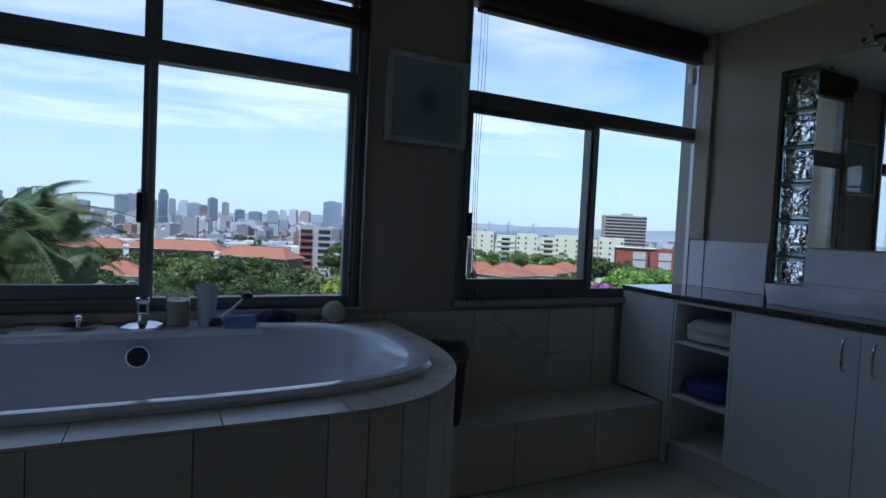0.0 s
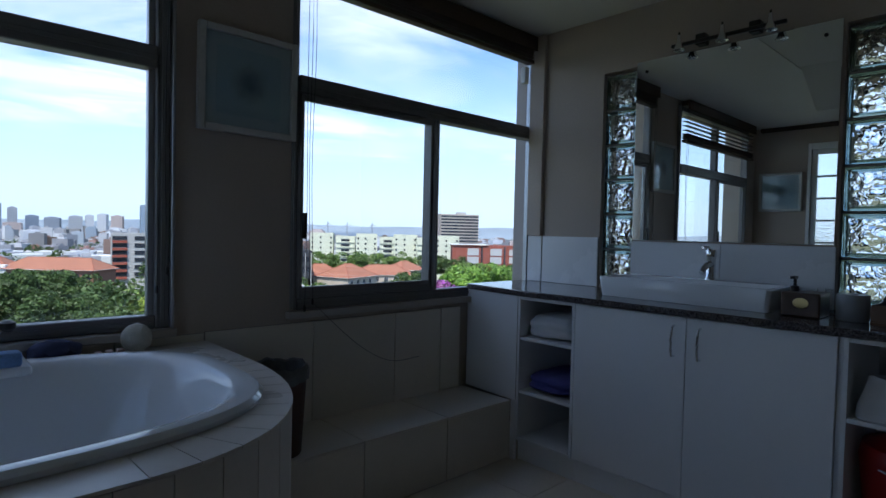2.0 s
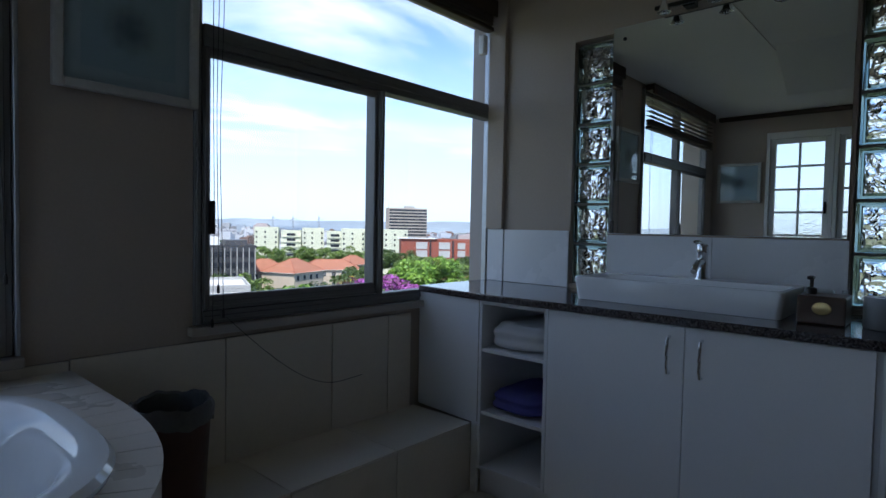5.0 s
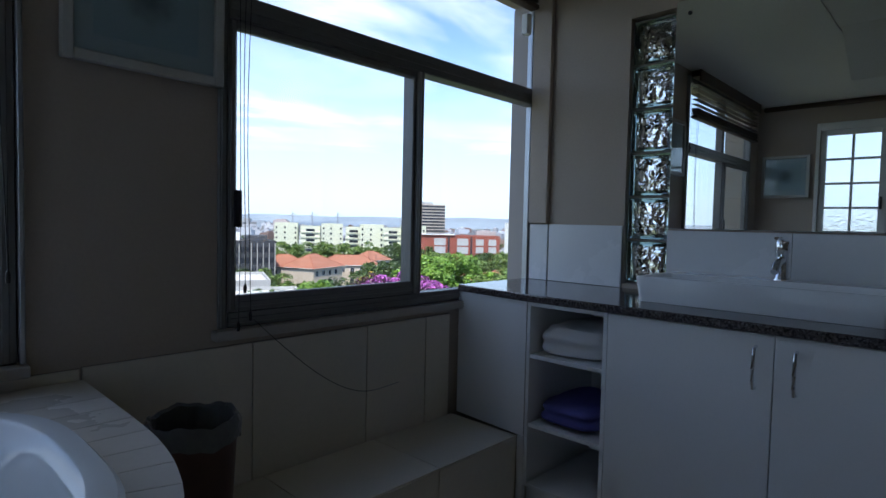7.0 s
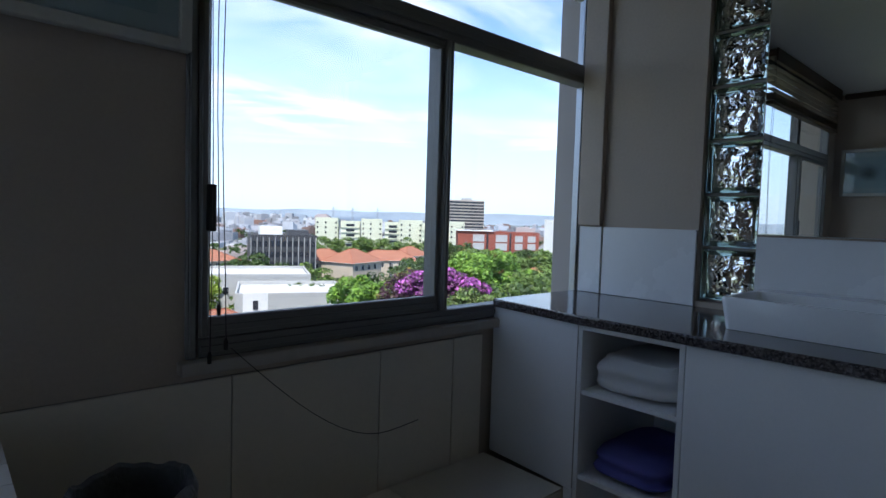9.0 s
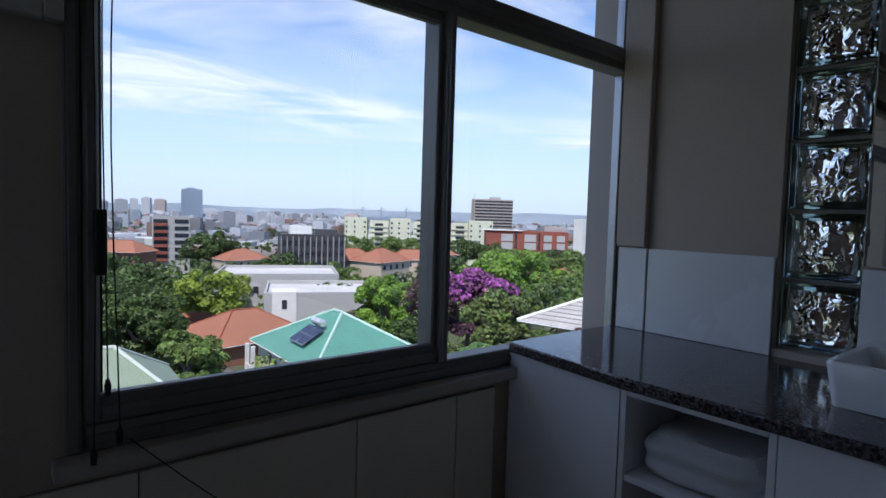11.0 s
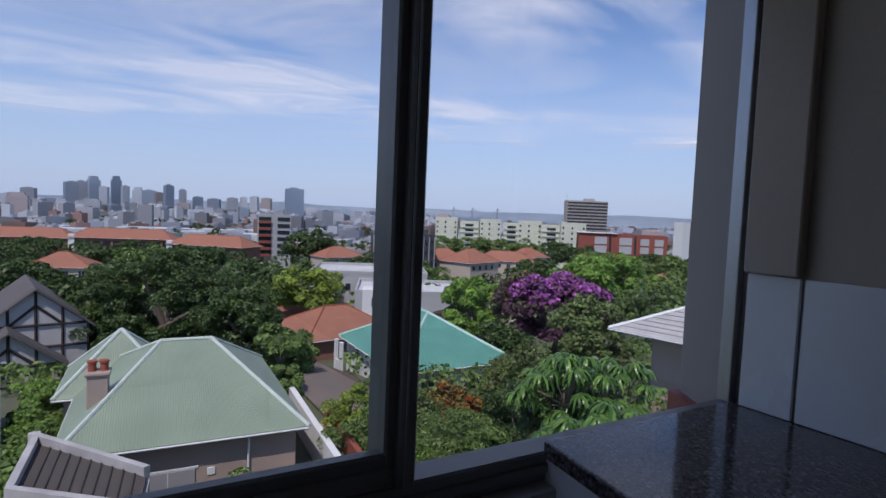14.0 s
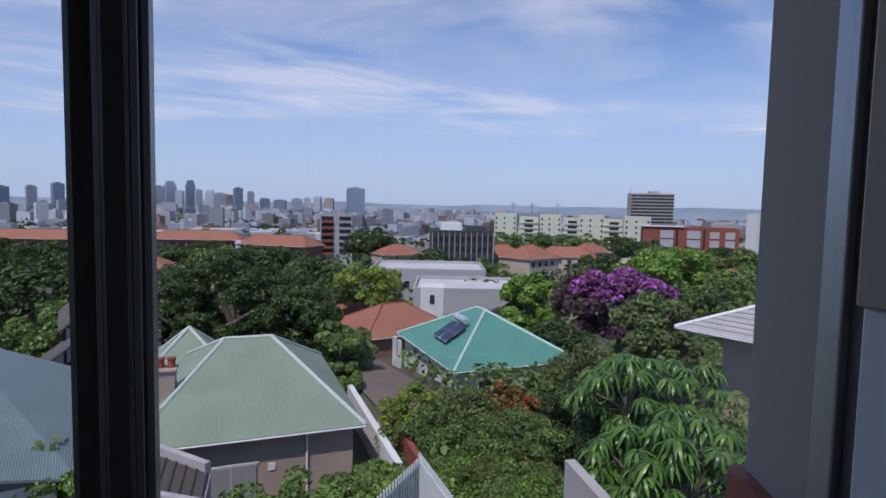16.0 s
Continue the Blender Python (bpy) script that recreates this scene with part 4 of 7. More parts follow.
# ---- towels ----
def folded(name, x0, x1, y0, y1, z0, h, material, label, rolls=3, seed=0):
    """A soft stack: a rounded box whose skin sags and creases."""
    bm = boxed(x0, x1, y0, y1, z0, z0 + h)
    bmesh.ops.subdivide_edges(bm, edges=bm.edges, cuts=18, use_grid_fill=True)
    cx, cy, cz = (x0 + x1) / 2, (y0 + y1) / 2, z0 + h / 2
    for v in bm.verts:
        u = Vector(((v.co.x - cx) / (x1 - x0) * 2, (v.co.y - cy) / (y1 - y0) * 2, (v.co.z - cz) / h * 2))
        k = 1 / max(1e-6, (abs(u.x) ** 5 + abs(u.y) ** 5 + abs(u.z) ** 4) ** 0.2) if u.length else 1
        u = u * min(1.0, k * max(abs(u.x), abs(u.y), abs(u.z)) ** 0 if k < 1 else 1)
        f = 0.012 * noise.noise(Vector((v.co.x * 9 + seed, v.co.y * 9, v.co.z * 14))) + 0.006 * math.sin(v.co.z * 2 * math.pi * rolls / h)
        n_ = Vector((u.x ** 3, u.y ** 3, u.z ** 3))
        v.co = Vector((cx + u.x * (x1 - x0) / 2, cy + u.y * (y1 - y0) / 2, cz + u.z * h / 2)) + n_ * f
        v.co.z = max(v.co.z, z0 + 0.001)
    return solid(name, bm, material, label, "towel", "", True)


TOWEL = mat("white_terry", (0.72, 0.7, 0.68), 0.95, 0.06, 5, 260, 0.7, 0.004)
BLUETOWEL = mat("blue_terry", (0.1, 0.1, 0.34), 0.95, 0.12, 5, 260, 0.7, 0.004)
folded("folded_towel", -0.53, -0.12, -0.74, -0.455, 0.625, 0.125, TOWEL, "folded white bath towel on the shelf", 2, 3)
folded("folded_towel", -0.53, -0.15, -0.72, -0.46, 0.336, 0.10, BLUETOWEL, "crumpled blue-violet towel on the lower shelf", 2, 8)


# ---- things on and under the counter ----
def counter_things():
    BROWN = mat("brown_holder", (0.07, 0.035, 0.02), 0.35, 0.2, 5, 60, 0.1, 0.001)
    BRASS = plain("brass_plate", (0.55, 0.42, 0.2), 0.3, 1.0)
    t = thing("soap_dispenser_box", "dark brown lacquered holder with brass oval and pump", "soap dispenser")
    part("holder", boxed(-0.40, -0.25, -1.77, -1.635, CT + 0.001, CT + 0.095, 0.006, 2), BROWN, t)
    part("oval_plate", lathe(bmesh.new(), [(0.028, 0), (0.026, 0.003), (0.01, 0.004)], 20, (0, 0, 0), 1.0, 0.75), BRASS, t, "oval brass plate", True).matrix_local = pose(-0.4005, -1.705, CT + 0.055, 90, 0, -90)
    p = part("pump_neck", lathe(bmesh.new(), [(0.016, 0), (0.016, 0.02), (0.006, 0.024), (0.006, 0.05)], 14, (-0.33, -1.665, CT + 0.095)), BLACK, t, "", True)
    part("pump_head", boxed(-0.37, -0.32, -1.674, -1.656, CT + 0.145, CT + 0.157, 0.004, 2), BLACK, p)
    t = thing("tumbler", "clear glass tumbler behind the dispenser", "tumbler", "glass tumblers on the counter")
    part("glass", lathe(bmesh.new(), [(0.03, 0), (0.034, 0.1), (0.032, 0.1), (0.028, 0.005)], 20, (-0.2, -1.68, CT + 0.001)), CLEAR, t, "", True)
    copy_thing(t, pose(0.04, -0.085, 0))
    solid("toothbrush_cup", lathe(bmesh.new(), [(0.02, 0), (0.05, 0.0), (0.053, 0.004), (0.053, 0.096), (0.05, 0.1), (0.02, 0.1), (0.02, 0.06)], 24, (-0.33, -1.86, CT + 0.001)), plain("grey_cup", (0.27, 0.28, 0.29), 0.35), "dull grey toothbrush cup standing on the counter", "cup", "", True)
    t = thing("wooden_tray", "brown wooden tray holding dark pouches", "tray")
    TRAY = mat("tray_wood", (0.16, 0.08, 0.04), 0.5, 0.2, 5, 50, 0.15, 0.001)
    part("tray_base", boxed(-0.42, -0.2, -2.16, -1.93, CT + 0.001, CT + 0.012), TRAY, t)
    for a in ((-0.42, -0.408, -2.16, -1.93), (-0.212, -0.2, -2.16, -1.93), (-0.408, -0.212, -2.16, -2.148), (-0.408, -0.212, -1.942, -1.93)):
        part("tray_side", boxed(*a, CT + 0.0125, CT + 0.075, 0.002), TRAY, t)
    bm = bmesh.new()
    bmesh.ops.create_icosphere(bm, subdivisions=3, radius=0.1, matrix=Matrix.Diagonal((0.85, 0.95, 0.5, 1)))
    for v in bm.verts:
        v.co *= 1 + 0.25 * noise.noise(v.co * 18)
        v.co += Vector((-0.31, -2.045, CT + 0.075))
        v.co.z = max(v.co.z, CT + 0.013)
        v.co.x, v.co.y = min(max(v.co.x, -0.4), -0.22), min(max(v.co.y, -2.14), -1.95)
    solid("pouch", bm, mat("dark_cloth", (0.025, 0.022, 0.025), 0.9, 0.2, 9, 160, 0.4, 0.003), "dark soft toiletry pouch in the tray", "pouch", "", True)
    for x, y, h, r, col, lab in ((-0.30, -2.21, 0.16, 0.022, (0.7, 0.42, 0.03), "yellow sunscreen bottle"), (-0.33, -2.29, 0.17, 0.026, (0.1, 0.22, 0.5), "blue toiletry bottle")):
        t = thing("bottle", lab + " on the counter", "bottle")
        part("bottle_body", lathe(bmesh.new(), [(r, 0), (r * 1.05, 0.01), (r * 1.05, h * 0.7), (r * 0.5, h * 0.8)], 18, (x, y, CT + 0.001)), plain(lab.split()[0] + "_plastic", col, 0.35), t, "", True)
        part("cap", lathe(bmesh.new(), [(r * 0.6, h * 0.8), (r * 0.6, h), (r * 0.4, h + 0.004)], 14, (x, y, CT + 0.001)), LAMINATE if col[0] < 0.5 else plain("yellow_cap", (0.7, 0.5, 0.1)), t, "", True)
    # red bin under the shelf, white pleated bag on the shelf
    RED = plain("red_plastic", (0.3, 0.012, 0.01), 0.35)
    t = thing("red_bin", "red plastic swing bin in the open shelf", "bin")
    bm = bmesh.new()
    lathe(bm, [(0.14, 0), (0.145, 0.01), (0.175, 0.33), (0.17, 0.345)], 28, (-0.37, -2.08, 0.083))
    part("bin_body", bm, RED, t, "", True)
    part("bin_lid", lathe(bmesh.new(), [(0.172, 0.346), (0.165, 0.375), (0.1, 0.4), (0.02, 0.405)], 28, (-0.37, -2.08, 0.083)), RED, t, "", True)
    part("lid_handle", tube(bmesh.new(), [(-0.525, -2.18, 0.40), (-0.55, -2.12, 0.392), (-0.555, -2.05, 0.395), (-0.53, -1.99, 0.40)], 0.004, 8), SILVER, t, "thin bright handle", True)
    t = thing("paper_bag", "white crumpled paper bag hanging over the shelf edge", "bag")
    bm = bmesh.new()
    lathe(bm, [(0.085, 0), (0.08, 0.04), (0.054, 0.115), (0.047, 0.145), (0.04, 0.143), (0.036, 0.09)], 40, (-0.46, -1.998, 0.562))
    for v in bm.verts:
        a = math.atan2(v.co.y + 2.0, v.co.x + 0.45)
        v.co.x += 0.012 * math.sin(5 * a + v.co.z * 20)
        v.co.y += 0.012 * math.sin(3 * a + 1)
    part("bag_body", bm, TOWEL, t, "", True)


counter_things()

# ---- pictures ----
PAPER = mat("pale_mat_board", (0.42, 0.5, 0.53), 0.7, 0.05, 3, 80, 0.05, 0.0005)


def bloom_paint(name):
    """A soft dark star on a pale wash."""
    m, nt, b, _ = shader(name)
    tc = nt.nodes.new("ShaderNodeTexCoord").outputs["Object"]
    ln = nt.nodes.new("ShaderNodeVectorMath")
    ln.operation = "LENGTH"
    nt.links.new(tc, ln.inputs[0])
    n1 = noise_tex(nt, tc, 38, 5.0)
    ad = nt.nodes.new("ShaderNodeMath")
    ad.operation = "MULTIPLY_ADD"
    nt.links.new(n1, ad.inputs[0])
    ad.inputs[1].default_value = 0.07
    nt.links.new(ln.outputs["Value"], ad.inputs[2])
    c = mixrgb(nt, span(nt, ad.outputs[0], 0.05, 0.125, 0, 1), (0.12, 0.17, 0.2), (0.34, 0.45, 0.5))
    c = mixrgb(nt, span(nt, ad.outputs[0], 0.035, 0.05, 1, 0), c, (0.02, 0.03, 0.045))
    nt.links.new(c, b.inputs["Base Color"])
    b.inputs["Roughness"].default_value = 0.5
    return m


BLOOM = bloom_paint("washed_bloom")
FRAME_W = mat("whitewashed_frame", (0.55, 0.54, 0.5), 0.55, 0.1, 6, 60, 0.2, 0.001)


def picture(w, h, label):
    p = thing("framed_picture", label, "picture", "framed flower prints")
    fw = 0.028
    for a, b, c, d in ((-w / 2, -w / 2 + fw, -h / 2, h / 2), (w / 2 - fw, w / 2, -h / 2, h / 2), (-w / 2 + fw, w / 2 - fw, -h / 2, -h / 2 + fw), (-w / 2 + fw, w / 2 - fw, h / 2 - fw, h / 2)):
        part("frame_rail", boxed(a, b, -0.03, -0.001, c, d, 0.003), FRAME_W, p)
    part("mat_board", boxed(-w / 2 + fw, w / 2 - fw, -0.014, -0.004, -h / 2 + fw, h / 2 - fw), PAPER, p, "pale blue mat")
    part("print", boxed(-w / 2 + 0.075, w / 2 - 0.075, -0.0165, -0.0145, -h / 2 + 0.075, h / 2 - 0.075), BLOOM, p, "soft dark flower on a pale blue wash")
    g = part("picture_glass", boxed(-w / 2 + fw, w / 2 - fw, -0.024, -0.022, -h / 2 + fw, h / 2 - fw), GLASS, p, "picture glass")
    return p


pic = picture(0.43, 0.43, "square whitewashed frame with a soft blue flower print")
pic.matrix_world = pose(-1.891, -0.012, 1.782, 0, 0.5, 0)
copy_thing(pic, pose(W_X + 0.012, -0.28, 1.71, 0, 0, 90))

# ---- waste bin on the bench ----
wb = thing("waste_bin", "dark brown bin with a clear liner on the tiled bench", "bin")
BINM = mat("brown_bin", (0.075, 0.032, 0.02), 0.5, 0.15, 4, 60, 0.1, 0.001)
LINER = mat("liner_film", (0.12, 0.12, 0.12), 0.3, 0.2, 8, 40, 0.8, 0.008)
bm = lathe(bmesh.new(), [(0.09, 0), (0.093, 0.006), (0.112, 0.345), (0.108, 0.345), (0.089, 0.01)], 32, (-1.865, -0.275, 0.2715))
part("bin_body", bm, BINM, wb, "", True)
bm = lathe(bmesh.new(), [(0.09, 0.2), (0.099, 0.3), (0.104, 0.353), (0.113, 0.36), (0.1215, 0.345), (0.1195, 0.3), (0.118, 0.3), (0.1195, 0.343), (0.1125, 0.357), (0.106, 0.351), (0.101, 0.3), (0.092, 0.2)], 48, (-1.865, -0.275, 0.2715))
for v in bm.verts:
    a = math.atan2(v.co.y + 0.275, v.co.x + 1.865)
    v.co.z += 0.005 * math.sin(5 * a) + 0.003 * math.sin(13 * a)
part("liner", bm, LINER, wb, "crinkled grey plastic liner", True)
# ---- outdoors ----
def at(az, d, z=0.0):
    """A place by its bearing from the windows (degrees right of straight out) and distance."""
    return Vector((-0.8 + d * math.sin(radians(az)), -0.45 + d * math.cos(radians(az)), z))


def ground_z(d):
    return -10.4 - 26 * (1 - math.exp(-max(0.0, d - 36) / 165))


def gz(p):
    return ground_z(math.hypot(p[0], p[1]))


GRASS = mat("grassy_earth", (0.08, 0.10, 0.045), 0.95, 0.35, 0.12, 2.0, 0.3, 0.05, dirt=(0.14, 0.11, 0.075))
bm = bmesh.new()
rad = [0.6, 6, 12, 18, 25, 35, 50, 75, 110, 160, 230, 340, 500, 800, 1300, 2200, 4700]
rings = []
for r in rad:
    rings.append([bm.verts.new((r * math.cos(2 * math.pi * k / 96), r * math.sin(2 * math.pi * k / 96), ground_z(r))) for k in range(96)])
for p, q in zip(rings, rings[1:]):
    for k in range(96):
        bm.faces.new((p[k], p[(k + 1) % 96], q[(k + 1) % 96], q[k]))
bm.faces.new(rings[0])
structure("ground", bm, GRASS, "green and earthy ground falling away to the city", "ground", True)
WATER = mat("bay_water", (0.25, 0.33, 0.4), 0.15, 0.05, 0.01, 0.2, 0.1, 0.05)
bm = bmesh.new()
bay = [at(a, d, -36.2) for a, d in ((40, 1500), (46, 1150), (58, 1000), (75, 1100), (80, 3600), (40, 3600))]
bm.faces.new([bm.verts.new(p) for p in bay])
structure("water", bm, WATER, "pale harbour bay in the distance", "water")

# far hills across the bay, distance haze put into their base colour
HAZY_HILL = mat("hazy_far_hill", (0.25, 0.30, 0.35), 1.0, 0.12, 0.004, 0.05, 0.0)
bm = bmesh.new()
rows = []
for k in range(121):
    az = -75 + 160 * k / 120
    h = -8 + 22 * noise.noise(Vector((az * 0.07, 3.1, 0))) + 9 * noise.noise(Vector((az * 0.3, 7.7, 0))) + (44 if 12 < az < 70 else 30)
    p, q = at(az, 3900, -40), at(az, 4300, max(-30, h))
    rows.append((bm.verts.new(p), bm.verts.new(q), bm.verts.new(at(az, 4600, -40))))
for a, b in zip(rows, rows[1:]):
    bm.faces.new((a[0], b[0], b[1], a[1]))
    bm.faces.new((a[1], b[1], b[2], a[2]))
structure("backdrop_hills", bm, HAZY_HILL, "low hills along the horizon, blue-grey with haze in their colour", "hills", True)


# thin high cloud
def cloud_mat():
    m, nt, b, out = shader("thin_cloud")
    nt.nodes.remove(b)
    co = nt.nodes.new("ShaderNodeTexCoord").outputs["Object"]
    mp = nt.nodes.new("ShaderNodeMapping")
    mp.inputs["Rotation"].default_value = (0, 0, radians(-28))
    mp.inputs["Scale"].default_value = (0.0010, 0.0014, 1)
    nt.links.new(co, mp.inputs["Vector"])
    n1 = nt.nodes.new("ShaderNodeTexNoise")
    n1.inputs["Scale"].default_value, n1.inputs["Detail"].default_value, n1.inputs["Roughness"].default_value, n1.inputs["Distortion"].default_value = 1.0, 11.0, 0.6, 0.6
    nt.links.new(mp.outputs[0], n1.inputs["Vector"])
    n2 = noise_tex(nt, mp.outputs[0], 0.35, 2.0)
    mul = nt.nodes.new("ShaderNodeMath")
    mul.operation = "MULTIPLY"
    nt.links.new(span(nt, n1.outputs["Fac"], 0.39, 0.61, 0, 1), mul.inputs[0])
    nt.links.new(span(nt, n2, 0.34, 0.54, 0.22, 0.97), mul.inputs[1])
    sx = nt.nodes.new("ShaderNodeSeparateXYZ")
    nt.links.new(co, sx.inputs[0])
    east = nt.nodes.new("ShaderNodeMath")
    east.operation = "MULTIPLY"
    nt.links.new(mul.outputs[0], east.inputs[0])
    nt.links.new(span(nt, sx.outputs["X"], -200, 1900, 0.5, 1.0), east.inputs[1])
    mul = east
    tr = nt.nodes.new("ShaderNodeBsdfTransparent")
    em = nt.nodes.new("ShaderNodeEmission")
    em.inputs[0].default_value, em.inputs[1].default_value = (0.95, 0.97, 1.0, 1), CLOUD_GLOW
    mx = nt.nodes.new("ShaderNodeMixShader")
    nt.links.new(mul.outputs[0], mx.inputs[0])
    nt.links.new(tr.outputs[0], mx.inputs[1])
    nt.links.new(em.outputs[0], mx.inputs[2])
    nt.links.new(mx.outputs[0], out.inputs["Surface"])
    return m


CLOUD_GLOW = 0.92


def haze_mat():
    """The pale band of sky over the horizon, thinning out upwards."""
    m, nt, b, out = shader("horizon_sky")
    nt.nodes.remove(b)
    co = nt.nodes.new("ShaderNodeTexCoord").outputs["Object"]
    sx = nt.nodes.new("ShaderNodeSeparateXYZ")
    nt.links.new(co, sx.inputs[0])
    tr = nt.nodes.new("ShaderNodeBsdfTransparent")
    em = nt.nodes.new("ShaderNodeEmission")
    em.inputs[0].default_value, em.inputs[1].default_value = (0.49, 0.6, 0.76, 1), 1.0
    mx = nt.nodes.new("ShaderNodeMixShader")
    nt.links.new(span(nt, sx.outputs["Z"], 0, 1500, 0.96, 0), mx.inputs[0])
    nt.links.new(tr.outputs[0], mx.inputs[1])
    nt.links.new(em.outputs[0], mx.inputs[2])
    nt.links.new(mx.outputs[0], out.inputs["Surface"])
    return m


bm = cyl(bmesh.new(), (0, 0, -60), (0, 0, 1520), 4750, None, 96, False)
structure("backdrop_sky", bm, haze_mat(), "pale blue sky over the horizon", "sky", True)
bm = bmesh.new()
bmesh.ops.create_grid(bm, x_segments=4, y_segments=4, size=1, matrix=Matrix.LocRotScale((600, 2700, 620), None, (3400, 2400, 1)))
structure("backdrop_clouds", bm, cloud_mat(), "thin streaked white cloud", "cloud")

# ---- roofs and houses ----
random.seed(11)
GREEN_X, GREEN_Y = corrugated("faded_green_sheet_x", (0.235, 0.29, 0.2), "X"), corrugated("faded_green_sheet_y", (0.235, 0.29, 0.2), "Y")
TEAL_X, TEAL_Y = corrugated("teal_sheet_x", (0.095, 0.27, 0.205), "X", 0.2), corrugated("teal_sheet_y", (0.095, 0.27, 0.205), "Y", 0.2)
GREY_X, GREY_Y = corrugated("grey_green_sheet_x", (0.15, 0.195, 0.195), "X"), corrugated("grey_green_sheet_y", (0.15, 0.195, 0.195), "Y")
CLAY_X, CLAY_Y = corrugated("clay_tile_x", (0.33, 0.135, 0.08), "X", 0.28, 0.8, 0.16), corrugated("clay_tile_y", (0.33, 0.135, 0.08), "Y", 0.28, 0.8, 0.16)
SLATE_X, SLATE_Y = corrugated("dark_shingle_x", (0.1, 0.09, 0.085), "X", 0.3, 0.85), corrugated("dark_shingle_y", (0.1, 0.09, 0.085), "Y", 0.3, 0.85)
PALE_X, PALE_Y = corrugated("white_roof_tile_x", (0.44, 0.42, 0.4), "X", 0.42, 0.7, 0.17), corrugated("white_roof_tile_y", (0.44, 0.42, 0.4), "Y", 0.42, 0.7, 0.17)
RENDER_W = mat("white_render", (0.68, 0.67, 0.64), 0.85, 0.08, 0.4, 4, 0.2, 0.02)
RENDER_T = mat("tan_render", (0.38, 0.29, 0.24), 0.85, 0.1, 0.4, 4, 0.2, 0.02)
RENDER_G = mat("pale_green_render", (0.58, 0.59, 0.46), 0.85, 0.06, 0.05, 1, 0.1, 0.02)
CONCRETE = mat("grey_concrete", (0.40, 0.395, 0.38), 0.9, 0.12, 0.15, 2, 0.2, 0.02)
BRICK_R = mat("red_face_brick", (0.27, 0.075, 0.05), 0.85, 0.12, 0.2, 3, 0.2, 0.02)
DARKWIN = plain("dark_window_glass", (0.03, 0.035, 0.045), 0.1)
RIDGE = plain("pale_ridge_cap", (0.5, 0.55, 0.48), 0.5)
TRIMW = plain("white_trim", (0.68, 0.68, 0.66), 0.5)


def plane_part(name, pts, material, parent, thick=0.06):
    """A sheet of roof with thickness."""
    bm = bmesh.new()
    hi = [bm.verts.new(p) for p in pts]
    lo = [bm.verts.new(Vector(p) - Vector((0, 0, thick))) for p in pts]
    n = len(hi)
    bm.faces.new(hi)
    bm.faces.new(list(reversed(lo)))
    for k in range(n):
        bm.faces.new((hi[k], lo[k], lo[(k + 1) % n], hi[(k + 1) % n]))
    return part(name, bm, material, parent)


def cap(a, b, r, material, parent):
    part("ridge_cap", tube(bmesh.new(), [a, b], r, 6), material, parent)


def house_window(parent, x, y, z, w, h, turn):
    """A framed window set into a wall; turn: the way it faces, in degrees from local -Y."""
    f = part("window", boxed(-w / 2, w / 2, -0.05, 0.02, -h / 2, h / 2, 0.01), TRIMW, parent, "white framed window")
    f.matrix_local = pose(x, y, z, 0, 0, turn)
    k = max(1, round(w / 0.7))
    for i in range(k):
        a = -w / 2 + 0.06 + i * (w - 0.06) / k
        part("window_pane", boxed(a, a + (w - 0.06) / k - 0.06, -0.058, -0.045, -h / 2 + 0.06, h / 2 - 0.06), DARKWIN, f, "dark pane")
    return f


def hip_house(label, centre, w, d, turn, eave, rise, roofs, wall, over=0.5, ridge=None, base=None, caps=RIDGE, capr=0.09, off=0.0, along_x=None):
    """A house under a hipped roof; w along local x, d along local y."""
    h = thing("house", label, "house", at=Matrix.Translation((centre.x, centre.y, 0)) @ pose(0, 0, 0, 0, 0, turn))
    zb = base if base is not None else gz(centre) - 1.0
    part("wall", boxed(-w / 2, w / 2, -d / 2, d / 2, zb, eave - 0.02), wall, h)
    W, D = w / 2 + over, d / 2 + over
    long_x = w >= d if along_x is None else along_x
    rl = ridge if ridge is not None else abs(w - d) / 2
    e = eave
    A, B, C, Dd = (-W, -D, e), (W, -D, e), (W, D, e), (-W, D, e)
    R0, R1 = ((off - rl, 0, e + rise), (off + rl, 0, e + rise)) if long_x else ((0, -rl, e + rise), (0, rl, e + rise))
    mx, my = roofs
    if long_x:
        plane_part("roof", (A, B, R1, R0), mx, h)
        plane_part("roof", (C, Dd, R0, R1), mx, h)
        plane_part("roof", (B, C, R1), my, h)
        plane_part("roof", (Dd, A, R0), my, h)
        hips = ((A, R0), (B, R1), (C, R1), (Dd, R0))
    else:
        plane_part("roof", (A, B, R0), mx, h)
        plane_part("roof", (C, Dd, R1), mx, h)
        plane_part("roof", (B, C, R1, R0), my, h)
        plane_part("roof", (Dd, A, R0, R1), my, h)
        hips = ((A, R0), (B, R0), (C, R1), (Dd, R1))
    for a, b in hips:
        cap(a, b, capr, caps, h)
    if rl > 0.2:
        cap(R0, R1, capr, caps, h)
    for a, b in ((A, B), (B, C), (C, Dd), (Dd, A)):
        part("gutter", tube(bmesh.new(), [Vector(a) - Vector((0, 0, 0.08)), Vector(b) - Vector((0, 0, 0.08))], 0.05, 6), TRIMW, h)
    return h


